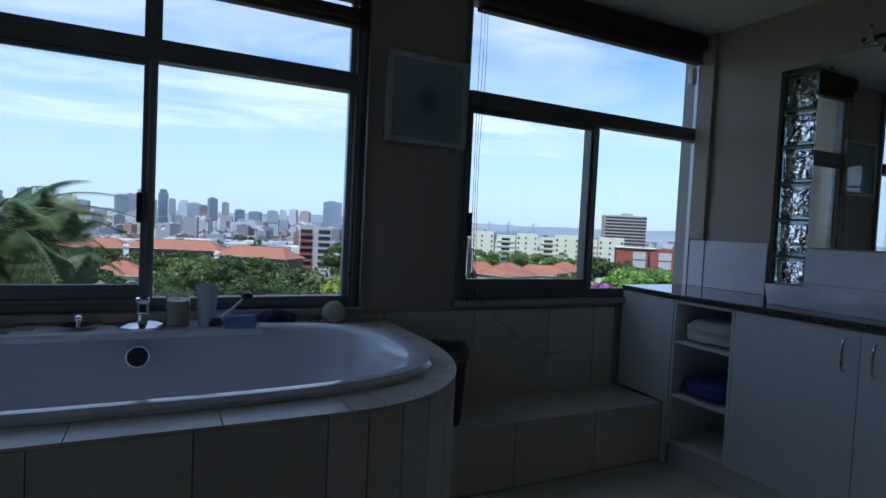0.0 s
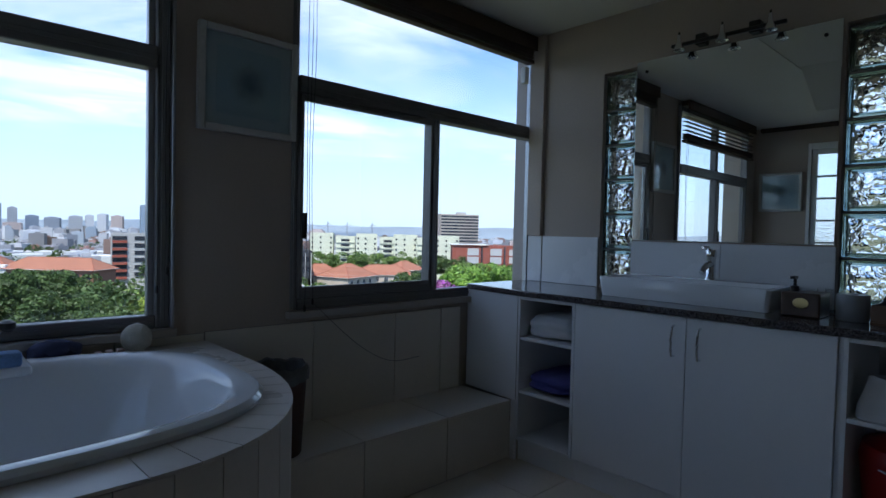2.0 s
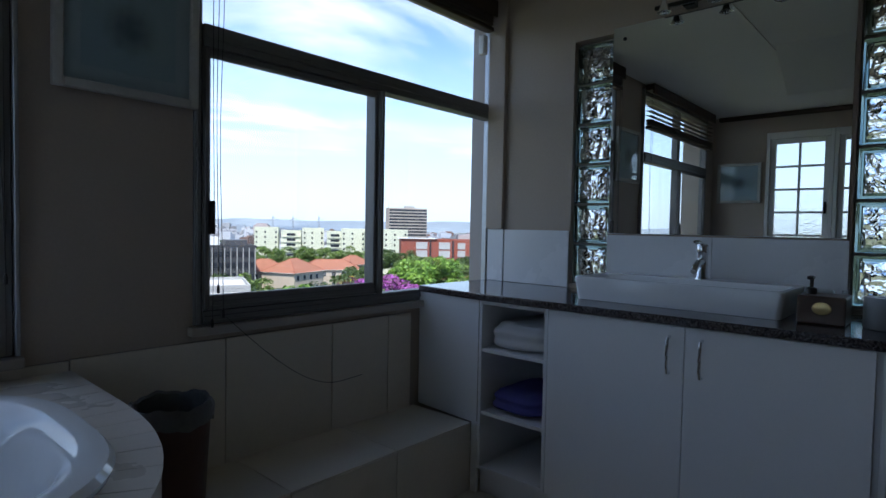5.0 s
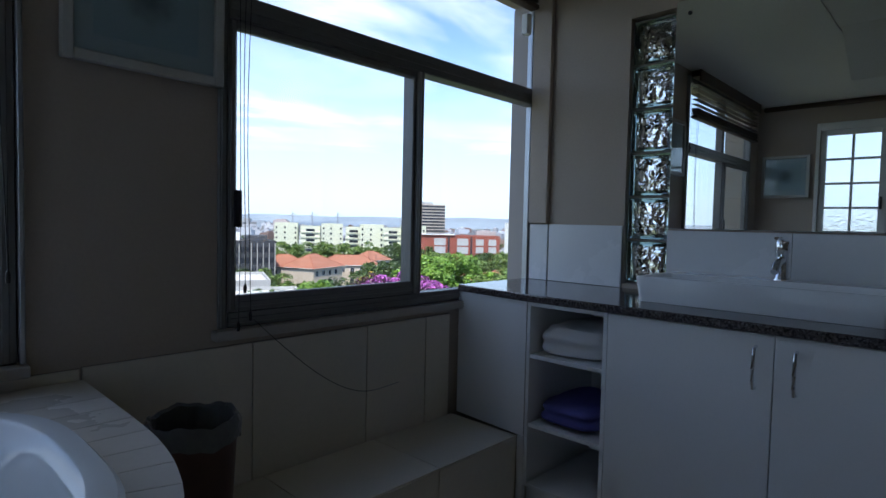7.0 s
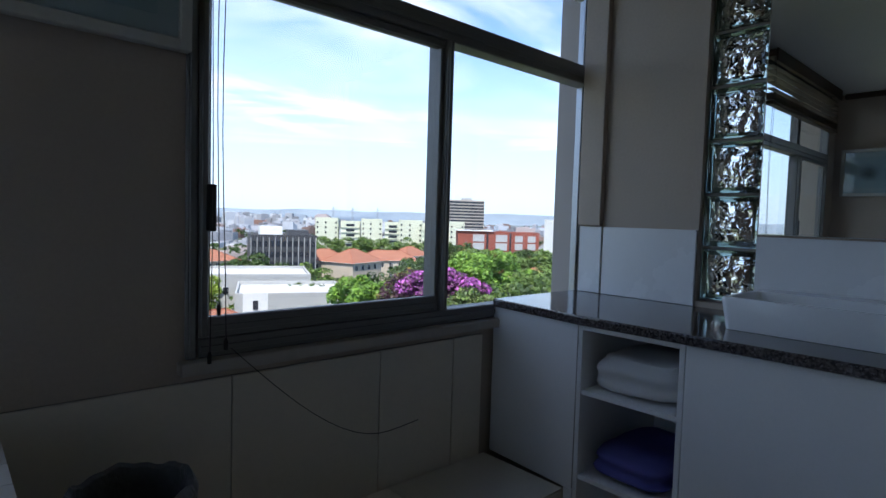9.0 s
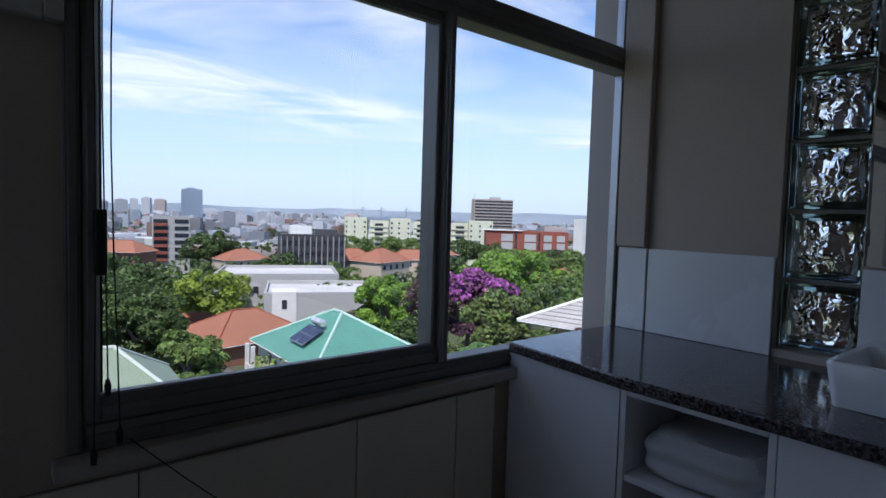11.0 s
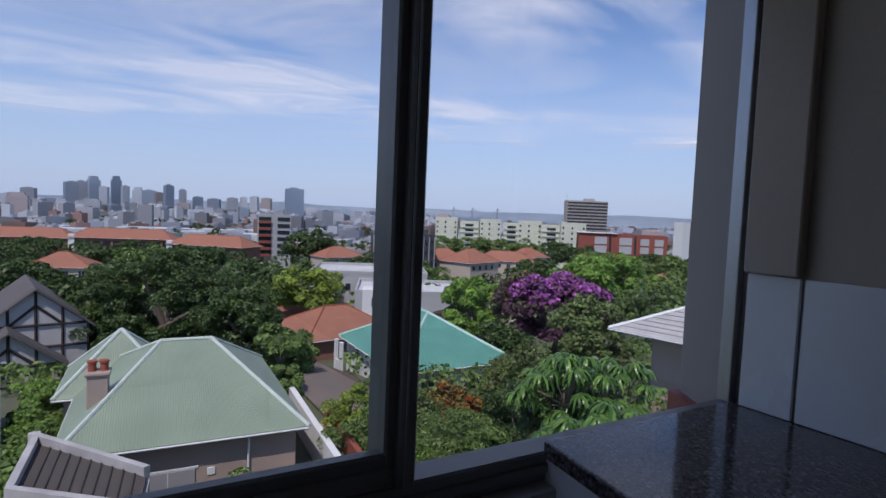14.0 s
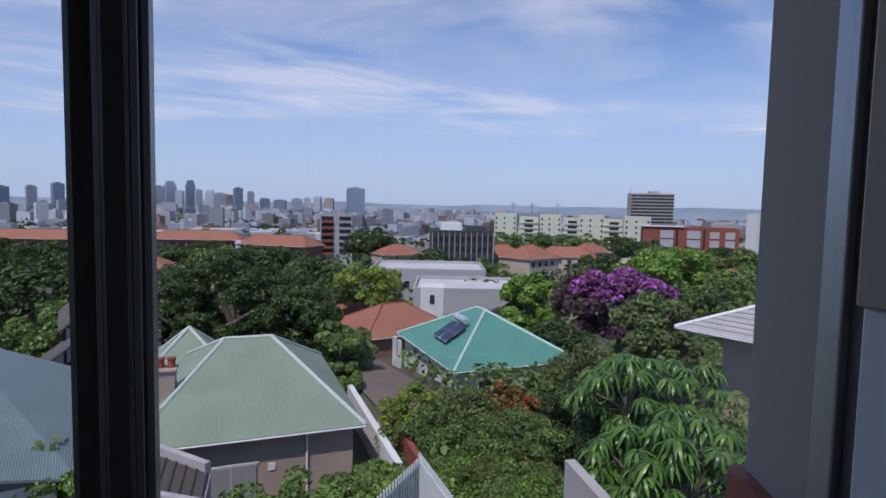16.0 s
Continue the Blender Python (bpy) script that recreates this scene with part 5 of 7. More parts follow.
# faded green roof with a chimney, nearest below the windows
gh = hip_house("house with a faded green corrugated roof and tan walls", Vector((1.62, 27.75, 0)), 8.1, 10.9, -3.0, -7.75, 2.65, (GREEN_X, GREEN_Y), RENDER_T, 0.45, 1.07, None, RIDGE, 0.09, 0.1, True)
gd = part("garage_door", boxed(-1.75, 0.2, -5.5, -5.44, -11.2, -9.0, 0.02), plain("grey_door_paint", (0.3, 0.29, 0.3), 0.6), gh, "plain grey double door")
part("door_leaf", boxed(-0.79, -0.76, -5.515, -5.495, -11.15, -9.05), TRIMW, gd, "pale joint between the leaves")
part("door_frame", boxed(-1.85, 0.3, -5.49, -5.45, -8.99, -8.9, 0.01), TRIMW, gh)
part("vent_plate", boxed(0.62, 0.92, -5.49, -5.45, -9.35, -9.05, 0.01), TRIMW, gh, "small white vent cover")
part("downpipe", cyl(bmesh.new(), (2.15, -5.53, -11.2), (2.15, -5.53, -7.9), 0.045), TRIMW, gh)
ch = part("chimney", boxed(-3.65, -2.9, -2.85, -2.1, -8.2, -5.75, 0.03), RENDER_T, gh, "tan rendered chimney")
part("chimney_cap", boxed(-3.73, -2.82, -2.93, -2.02, -5.75, -5.62, 0.03), RENDER_T, ch)
POT = mat("terracotta_pot", (0.3, 0.08, 0.045), 0.8, 0.2, 3, 30, 0.2, 0.004)
for x in (-3.48, -3.06):
    part("chimney_pot", lathe(bmesh.new(), [(0.16, 0), (0.15, 0.3), (0.19, 0.34), (0.19, 0.42), (0.1, 0.43)], 14, (x, -2.48, -5.62)), POT, ch, "terracotta pot", True)
hip_house("rear wing with a faded green corrugated roof", Vector((-0.9, 32.0, 0)), 4.4, 5.0, -3, -7.8, 2.5, (GREEN_X, GREEN_Y), RENDER_T, 0.4, 0.0)

# teal roof with a solar heater
th = hip_house("white two-storey house with a teal sheet roof", Vector((19.2, 36.7, 0)), 8.4, 10.8, -2.0, -9.0, 2.8, (TEAL_X, TEAL_Y), RENDER_W, 0.5, 0.7, None, plain("pale_teal_ridge", (0.38, 0.55, 0.47), 0.5), 0.13)
for y in (-3.4, -0.6, 2.4):
    house_window(th, -4.2, y, -10.3, 1.0, 1.3, -90)
for x in (-2.2, 1.6):
    house_window(th, x, -5.4, -10.4, 1.1, 1.2, 0)
for y in (3.6, 4.9):
    part("porch_post", boxed(-5.4, -5.1, y - 0.12, y + 0.12, -13.0, -9.05, 0.02), TRIMW, th)
part("porch_rail", boxed(-5.35, -5.2, 3.7, 4.8, -11.4, -10.6, 0.02), TRIMW, th)
sol = thing("solar_heater", "solar water heater with a silver tank on the teal roof", "solar heater")
slope = math.degrees(math.atan2(2.8, 4.7))
sol.matrix_world = Matrix.Translation((19.2, 36.7, 0)) @ pose(0, 0, 0, 0, 0, -2) @ Matrix.Translation((-2.75, -0.75, -7.62)) @ pose(0, 0, 0, 0, -slope, 0)
PV = plain("solar_collector", (0.02, 0.03, 0.07), 0.15)
for y in (-0.62, 0.62):
    c_ = part("collector", boxed(-1.0, 0.85, y - 0.58, y + 0.58, 0.08, 0.16, 0.02), PV, sol, "dark blue collector panel")
    part("collector_frame", boxed(-1.02, -0.98, y - 0.6, y + 0.6, 0.07, 0.175), SILVER, c_)
    part("collector_frame", boxed(-0.1, -0.07, y - 0.58, y + 0.58, 0.16, 0.172), SILVER, c_)
bm = bmesh.new()
lathe(bm, [(0.1, -0.85), (0.26, -0.8), (0.27, -0.75), (0.27, 0.75), (0.26, 0.8), (0.1, 0.85)], 20)
tank = part("tank", bm, mat("steel_tank", (0.7, 0.72, 0.74), 0.3, 0.05, 2, 20, 0.0, metal=0.6), sol, "silver water tank", True)
tank.matrix_local = pose(1.15, 0, 0.36, 90, 0, 0)

# orange clay roofs
oh = hip_house("house with an orange clay tile roof", at(19.3, 57), 9.5, 8.5, 8, -10.7, 2.3, (CLAY_X, CLAY_Y), mat("brick_brown", (0.26, 0.12, 0.08), 0.85, 0.1, 0.5, 5, 0.1), 0.4, 1.2, None, POT)
house_window(oh, 1.8, -4.25, -12.0, 1.6, 1.2, 0)
hip_house("low house with an orange clay roof behind trees", at(14.6, 76), 9, 8, 20, -13.2, 2.2, (CLAY_X, CLAY_Y), RENDER_T, 0.4, 1.0, None, POT)
for az, d, w, dd, tn, e, r, lab in ((30.2, 172, 15, 12, -25, -12.4, 3.2, "cream house with hipped orange clay roof"), (33.0, 165, 14, 11, 20, -12.2, 3.6, "cream house with a wide orange clay roof"),
                                    (36.6, 185, 19, 10, -36, -13.0, 3.0, "long cream house with an orange clay roof"), (31.0, 128, 11, 9, -10, -17.5, 2.2, "low orange clay roof among trees"),
                                    (38.8, 205, 12, 9, 10, -12.8, 3.2, "house with a steep orange clay roof"), (52.0, 120, 12, 9, 0, -11.0, 2.2, "cream house with an orange roof edge"),
                                    (-4.0, 150, 12, 10, -10, -13.6, 3.0, "brown house with an orange clay roof"), (19.5, 215, 16, 12, 10, -16.2, 3.6, "house with an orange clay roof between trees"),
                                    (37.8, 100, 12, 9, -20, -12.6, 1.8, "low house with a dull orange roof")):
    q = at(az, d)
    hh = hip_house(lab, q, w, dd, tn, e, r, (CLAY_X, CLAY_Y), mat("cream_render", (0.5, 0.42, 0.33), 0.85, 0.08, 0.3, 3, 0.1), 0.5, None, None, POT)
    for k in range(int(w // 3)):
        house_window(hh, -w / 2 + 1.6 + 3 * k, -dd / 2, e - 1.5, 1.3, 1.5, 0)
        house_window(hh, -w / 2 + 1.6 + 3 * k, -dd / 2, e - 4.6, 1.3, 1.5, 0)

BROWNW = mat("brown_facebrick", (0.25, 0.12, 0.08), 0.85, 0.15, 0.5, 5, 0.2)
# long school-like range with orange roof and arcaded gallery
for az0, az1, d0, d1, e in ((-15, -3.2, 262, 240, -12.5), (-3.0, 4.6, 236, 226, -11.9), (5.0, 11.3, 205, 190, -11.9)):
    a, b = at(az0, d0), at(az1, d1)
    m_, L = (a + b) / 2, (b - a).length
    tn = math.degrees(math.atan2(b.y - a.y, b.x - a.x))
    hh = hip_house("long brown building with an orange clay roof and gallery", m_, L, 11, tn, e, 3.2, (CLAY_X, CLAY_Y), BROWNW, 0.7, L / 2 - 4, None, POT)
    # gallery openings are near-black panels, their inner shade put into the colour
    for k in range(int(L // 3.2)):
        for z in (e - 2.0, e - 5.2):
            part("gallery_shade_panel", boxed(-L / 2 + 0.8 + 3.2 * k, -L / 2 + 3.2 + 3.2 * k, -5.62, -5.45, z - 1.0, z + 0.9, 0.05), DARKWIN, hh, "dark panel for the shade inside a gallery opening")
        part("gallery_rail", boxed(-L / 2 + 0.8 + 3.2 * k, -L / 2 + 3.2 + 3.2 * k, -5.7, -5.63, e - 3.4, e - 3.0), BROWNW, hh)
    part("gable_block", boxed(-L / 2 - 0.4, -L / 2 + 1.6, -5.8, 5.6, e - 8, e + 1.0, 0.05), TRIMW, hh, "white end pier")


def flat_block(name, label, centre, w, d, turn, top, wall, category="building", parapet=0.5):
    """A flat-roofed block with a parapet."""
    h = thing(name, label, category, at=Matrix.Translation((centre.x, centre.y, 0)) @ pose(0, 0, 0, 0, 0, turn))
    part("wall", boxed(-w / 2, w / 2, -d / 2, d / 2, gz(centre) - 1, top), wall, h)
    part("roof", boxed(-w / 2 + 0.25, w / 2 - 0.25, -d / 2 + 0.25, d / 2 - 0.25, top + 0.001, top + 0.06), CONCRETE, h)
    for a in ((-w / 2, w / 2, -d / 2, -d / 2 + 0.25), (-w / 2, w / 2, d / 2 - 0.25, d / 2), (-w / 2, -w / 2 + 0.25, -d / 2 + 0.25, d / 2 - 0.25), (w / 2 - 0.25, w / 2, -d / 2 + 0.25, d / 2 - 0.25)):
        part("parapet", boxed(*a, top + 0.001, top + parapet, 0.03), wall, h)
    return h


PALEROOF = mat("pale_membrane", (0.55, 0.54, 0.52), 0.8, 0.15, 0.3, 3, 0.1, 0.01)
fb = flat_block("apartment_block", "grey-white flat-roofed apartment block among trees", at(22.8, 88), 17, 13, -24, -8.0, CONCRETE)
for c in fb.children:
    if c.name.startswith("roof"):
        c.data.materials[0] = PALEROOF
for x in (-6.5, -3, 0.5, 4):
    for z in (-9.8, -12.6):
        house_window(fb, x, -6.5, z, 0.9, 1.1, 0)
fb = flat_block("apartment_block", "white flat-roofed wing with small windows", at(26.6, 73), 13, 12, -24, -8.7, CONCRETE)
for c in fb.children:
    if c.name.startswith("roof"):
        c.data.materials[0] = PALEROOF
for y in (-4, -0.5):
    for z in (-10.8, -13.4):
        house_window(fb, -5.5, y, z, 0.9, 1.1, -90)
for x in (-3.4, 0.2, 3.6):
    house_window(fb, x, -6.0, -11.0, 0.8, 1.0, 0)
part("stair_tower", boxed(-5.6, -2.8, -6.1, -2.9, -18, -8.1, 0.05), RENDER_W, fb, "white stair tower")
for z in (-9.6, -12.2):
    house_window(fb, -4.2, -6.1, z, 0.7, 1.2, 0)

# dark office block with white window piers
ob_ = flat_block("office_block", "black and white gridded office block", at(26.0, 165), 17.5, 14, -20, -5.2, plain("charcoal_cladding", (0.045, 0.045, 0.05), 0.5))
pier = mesh_of("pier", boxed(-0.1, 0.1, -0.3, 0, -14, 0), CONCRETE)
for k in range(12):
    o_ = new("pier", pier)
    o_.parent, o_.location = ob_, (-8.6 + 1.56 * k, -7.0, -5.4)
sp = mesh_of("window", boxed(-0.55, 0.55, -0.12, 0, -0.75, 0.75), DARKWIN)
for k in range(11):
    for j in range(4):
        o_ = new("window", sp)
        o_.parent, o_.location = ob_, (-7.82 + 1.56 * k, -7.0, -7.2 - 2.9 * j)
part("roof_house", boxed(-6, 0, -3, 3, -5.1, -2.6, 0.05), TRIMW, ob_)
part("roof_house", boxed(1.5, 7, -4, 3, -5.1, -3.4, 0.05), plain("dark_plant_room", (0.06, 0.06, 0.065)), ob_)

# pale green slab blocks
sp = mesh_of("window_band", boxed(-2.4, 2.4, -0.25, 0.0, -0.7, 0.7), DARKWIN)
sm = mesh_of("window", boxed(-0.45, 0.45, -0.2, 0.0, -0.55, 0.55), DARKWIN)
for az, d, w, tall in ((30.6, 340, 13, True), (32.9, 335, 11, False), (35.0, 331, 12, True), (37.1, 327, 9, False), (38.9, 323, 13, True), (41.0, 318, 11, False), (43.1, 312, 13, True)):
    gb_ = flat_block("apartment_block", "pale green slab apartment block" + (" with blind stair towers" if tall else " with window bands"), at(az, d), w, 12, -36, -1.4 if tall else -3.0, RENDER_G, parapet=0.8)
    for j in range(6):
        z = (-3.4 if tall else -4.6) - 2.9 * j
        if tall:
            for x in (-w / 2 + 1.2, w / 2 - 1.2, -0.6):
                o_ = new("window", sm)
                o_.parent, o_.location = gb_, (x, -6, z)
        else:
            o_ = new("window_band", sp)
            o_.parent, o_.location = gb_, (0, -6, z)
            part("balcony_slab", boxed(-w / 2 + 0.2, w / 2 - 0.2, -6.6, -6.0, z - 1.5, z - 0.8, 0.03), RENDER_G, gb_)
# red brick block with big windows
rb = flat_block("brick_building", "red brick building with large grey windows", at(46.4, 262), 25, 14, -40, -4.9, BRICK_R)
big = mesh_of("window", boxed(-2.6, 2.6, -0.2, 0, -1.6, 1.6), mat("grey_blinds", (0.42, 0.42, 0.42), 0.4, 0.1, 0.4, 2, 0.0))
for x in (-3.0, 7.5):
    for z in (-7.4, -11.2):
        o_ = new("window", big)
        o_.parent, o_.location = rb, (x, -7, z)
    part("dark_fin", boxed(x + 3.6, x + 4.4, -7.4, -7.0, -15, -5.0), DARKWIN, rb)
part("roof_deck", boxed(-13.5, 4, -7.8, 3, -4.3, -4.0), TRIMW, rb, "thin pale roof slab")
rb2 = flat_block("brick_building", "smaller red brick wing with grey windows", at(50.4, 268), 13, 12, -40, -5.0, BRICK_R)
for x in (-3, 3):
    for z in (-7.6, -11.2):
        o_ = new("window", big)
        o_.parent, o_.location = rb2, (x, -6, z)
        o_.scale = (0.7, 1, 0.9)
# banded hotel slab behind
hs = flat_block("hotel_slab", "tall beige slab with dark window bands", at(44.3, 610), 42, 16, -30, 20.5, mat("beige_slab", (0.42, 0.36, 0.31), 0.85, 0.06, 0.05, 1, 0.0))
band = mesh_of("window_band", boxed(-20.6, 20.6, -0.3, 0, -0.95, 0.95), DARKWIN)
for j in range(13):
    o_ = new("window_band", band)
    o_.parent, o_.location = hs, (0, -8, 18.6 - 3.3 * j)
part("lift_house", boxed(-2, 8, -4, 4, 20.5, 23.5), CONCRETE, hs)
part("mast", cyl(bmesh.new(), (-20, 0, 20.5), (-20, 0, 28), 0.25), CONCRETE, hs)
flat_block("apartment_tower", "thin white apartment tower far off", at(53.2, 520), 9, 9, 0, 2.0, RENDER_W)
# striped apartment block with red bands
ab = flat_block("apartment_block", "white and dark red balcony apartment block", at(13.4, 262), 14, 12, -12, -2.5, CONCRETE)
bl = mesh_of("balcony", boxed(-2.6, 2.6, -1.0, 0, -0.5, 0.5), BRICK_R)
dk = mesh_of("window_band", boxed(-2.6, 2.6, -0.2, 0, -0.8, 0.8), DARKWIN)
for j in range(6):
    for x in (-3.9, 3.9):
        for me_, z in ((bl, -5.4), (dk, -4.0)) if x < 0 else ((dk, -4.0),):
            o_ = new(me_.name.split(".")[0], me_)
            o_.parent, o_.location = ab, (x, -6, z - 2.9 * j)

# half-timbered gable house
tu = thing("half_timbered_house", "grey half-timbered gable house with dark shingle roof", "house", at=Matrix.Translation((-6.4, 54, -1.1)) @ pose(0, 0, 0, 0, 0, 10))
STUCCO = mat("grey_stucco", (0.5, 0.47, 0.45), 0.9, 0.1, 0.5, 6, 0.2)
TIMBER = plain("dark_timber", (0.035, 0.025, 0.02), 0.8)


def gable(parent, x0, x1, y0, y1, zb, eave, apex, wallm):
    bm = bmesh.new()
    xm = (x0 + x1) / 2
    sec = [(x0, zb), (x1, zb), (x1, eave), (xm, apex), (x0, eave)]
    f = [bm.verts.new((x, y0, z)) for x, z in sec]
    b = [bm.verts.new((x, y1, z)) for x, z in sec]
    bm.faces.new(f)
    bm.faces.new(list(reversed(b)))
    for k in range(5):
        bm.faces.new((f[k], b[k], b[(k + 1) % 5], f[(k + 1) % 5]))
    w_ = part("wall", bm, wallm, parent)
    o = 0.45
    k = (apex - eave) / (xm - x0)
    plane_part("roof", ((x0 - o, y0 - o, eave - k * o + 0.1), (xm, y0 - o, apex + 0.1), (xm, y1 + o, apex + 0.1), (x0 - o, y1 + o, eave - k * o + 0.1)), SLATE_Y, parent, 0.15)
    plane_part("roof", ((xm, y0 - o, apex + 0.1), (x1 + o, y0 - o, eave - k * o + 0.1), (x1 + o, y1 + o, eave - k * o + 0.1), (xm, y1 + o, apex + 0.1)), SLATE_Y, parent, 0.15)

    def beam(a, b):
        a, b = Vector((a[0], y0 - 0.03, a[1])), Vector((b[0], y0 - 0.03, b[1]))
        part("timber_beam", tube(bmesh.new(), [a, b], 0.11, 4), TIMBER, parent)
    n = 4
    for i in range(n + 1):
        x = x0 + (x1 - x0) * i / n
        beam((x, zb), (x, eave + (apex - eave) * (1 - abs(x - xm) / (xm - x0)) - 0.05))
    beam((x0, eave), (x1, eave))
    beam((x0, eave - 1.8), (x1, eave - 1.8))
    beam((x0, eave), (xm, apex))
    beam((x1, eave), (xm, apex))
    beam((x0 + (xm - x0) * 0.5, eave), (xm, eave + (apex - eave) * 0.55))
    beam((x1 - (xm - x0) * 0.5, eave), (xm, eave + (apex - eave) * 0.55))


gable(tu, -3.9, 3.3, 0, 10, -18, -7.9, -5.0, STUCCO)
gable(tu, -5.6, 1.2, -3.0, 0, -18, -10.4, -7.8, STUCCO)
house_window(tu, -2.9, -3.05, -10.6, 1.2, 1.4, 0)
plane_part("lean_to_roof", ((-3.6, -6.0, -12.6), (2.4, -6.0, -12.6), (2.4, -3.1, -12.0), (-3.6, -3.1, -12.0)), PALE_X, tu)

# grey-green sheet roof at the edge of the view, white wall below
lh = thing("house", "white-walled house with a grey-green sheet roof", "house", at=Matrix.Translation((-9.3, 28.5, 0)) @ pose(0, 0, 0, 0, 0, 8))
part("wall", boxed(-6, 3.2, -6, 6, -14, -8.8), RENDER_W, lh)
plane_part("roof", ((-7, -6.6, -6.4), (3.9, -6.6, -8.6), (3.9, 6.6, -8.0), (-1.5, 6.6, -5.6), (-7, 6.6, -5.2)), GREY_X, lh, 0.1)
house_window(lh, 3.2, -2.0, -9.6, 0.9, 1.3, 90)
house_window(lh, 3.2, 1.2, -9.5, 0.9, 1.3, 90)
part("air_conditioner", boxed(3.25, 3.65, -0.9, -0.1, -10.4, -9.8, 0.03), TRIMW, lh, "outdoor air conditioner unit")

# garage with a ribbed dark roof inside a white parapet
ga = thing("garage", "low garage with ribbed brown roof and white parapet", "garage")
gq = [Vector(p) for p in ((-3.69, 17.19, 0), (-0.6, 14.7, 0), (-0.3, 17.1, 0), (-3.46, 21.29, 0))]
gm = sum(gq, Vector()) / 4
part("wall", prism(bmesh.new(), [(p.x, p.y) for p in gq], -13.0, -6.75), mat("weathered_white_wall", (0.34, 0.32, 0.3), 0.9, 0.2, 0.6, 8, 0.3), ga)
part("roof", prism(bmesh.new(), [(gm + (p - gm) * 0.95).xy for p in gq], -6.749, -6.62), mat("brown_roof_sheet", (0.075, 0.062, 0.052), 0.8, 0.2, 1.2, 14, 0.2, 0.01), ga, "weathered brown sheet roof")
RIBM = mat("brown_roof_rib", (0.05, 0.04, 0.034), 0.8, 0.2, 2, 20, 0.2)
for k in range(10):
    a, b = gq[0].lerp(gq[1], 0.08 + 0.09 * k), gq[3].lerp(gq[2], 0.08 + 0.09 * k)
    a, b = a.lerp(b, 0.06), a.lerp(b, 0.94)
    part("roof_rib", tube(bmesh.new(), [(a.x, a.y, -6.6), (b.x, b.y, -6.6)], 0.035, 6), RIBM, ga)
for p, q in ((gq[2], gq[3]), (gq[3], gq[0]), (gq[0], gq[1])):
    nv = ((gm - p) - (gm - p).project(q - p)).normalized() * 0.2
    part("parapet", prism(bmesh.new(), [(p.x, p.y), (q.x, q.y), (q.x + nv.x, q.y + nv.y), (p.x + nv.x, p.y + nv.y)], -6.748, -6.35 + 0.004 * p.x), mat("weathered_parapet", (0.42, 0.4, 0.38), 0.9, 0.25, 1.0, 10, 0.3), ga, "weathered white parapet")

# pavilion with a pale tiled roof
PALE_EDGE = mat("grey_tile_edge", (0.3, 0.28, 0.27), 0.85, 0.2, 2, 20, 0.2)
wr = hip_house("white verandah pavilion with a pale tiled roof", Vector((30.6, 20.0, 0)), 6.5, 5, 12, -5.2, 1.95, (PALE_X, PALE_Y), RENDER_T, 1.9, 2.0, None, TRIMW, 0.12)
for x in (-4.7, -2.3, 0.1, 2.5):
    part("verandah_post", boxed(x - 0.13, x + 0.13, -4.2, -3.95, -9.5, -5.25, 0.02), TRIMW, wr)

for k in range(1, 9):
    for a, b, c, d in (((-5.15, -4.4), (5.15, -4.4), (2.0, 0), (-2.0, 0)), ((-5.15, 4.4), (-5.15, -4.4), (-2.0, 0), (-2.0, 0))):
        s_ = k / 9
        p, q = Vector((*a, -5.2)).lerp(Vector((*d, -3.25)), s_), Vector((*b, -5.2)).lerp(Vector((*c, -3.25)), s_)
        part("tile_course", tube(bmesh.new(), [p, q], 0.04, 6), PALE_EDGE, wr)
for k in range(22):
    x = -4.9 + 0.45 * k
    s_ = min(1.0, (5.15 - abs(x)) / 3.15)
    part("tile_rib", tube(bmesh.new(), [(x, -4.4, -5.19), (x, -4.4 + 4.4 * s_, -5.19 + 1.95 * s_)], 0.045, 6), PALE_EDGE, wr)

# driveway, garden wall, retaining pier and steel fence below
PAVE = mat("driveway_asphalt", (0.17, 0.135, 0.11), 0.9, 0.2, 0.4, 6, 0.3, 0.02)
bm = bmesh.new()
drive = [(8.9, 28), (13.2, 30), (13.6, 36), (14.2, 47), (9.4, 47), (9.0, 36)]
bm.faces.new([bm.verts.new((x, y, gz((x, y)) + 0.25)) for x, y in drive])
structure("driveway", bm, PAVE, "dark asphalt driveway between the houses", "driveway")
gw = thing("garden_wall", "cream boundary wall with red brick side by the driveway", "wall")
part("wall_run", prism(bmesh.new(), [(6.45, 19.5), (6.75, 19.5), (7.5, 30.0), (7.2, 30.0)], -13.5, -8.75), RENDER_W, gw)
part("brick_side", prism(bmesh.new(), [(7.55, 19.5), (7.8, 19.5), (8.5, 27.0), (8.25, 27.0)], -13.5, -8.95), BRICK_R, gw, "red brick wall beside it")
part("wall_walk", prism(bmesh.new(), [(6.76, 19.5), (7.54, 19.5), (8.24, 27.0), (7.25, 27.0)], -13.5, -9.9), RENDER_T, gw)

pr = thing("retaining_wall", "grey plastered retaining wall end", "wall")
bm = bmesh.new()
a, b = at(37.4, 11.6), at(45.0, 9.0)
dv = (b - a).normalized()
nv = Vector((-dv.y, dv.x, 0)) * 0.22
prism(bm, [(a.x, a.y), (b.x, b.y), (b.x + nv.x, b.y + nv.y), (a.x + nv.x, a.y + nv.y)], -11.4, -3.85)
part("wall_run", bm, mat("grey_plaster_outside", (0.42, 0.39, 0.36), 0.9, 0.12, 0.8, 12, 0.3), pr)
fe = thing("steel_fence", "white steel palisade fence on the boundary", "fence")
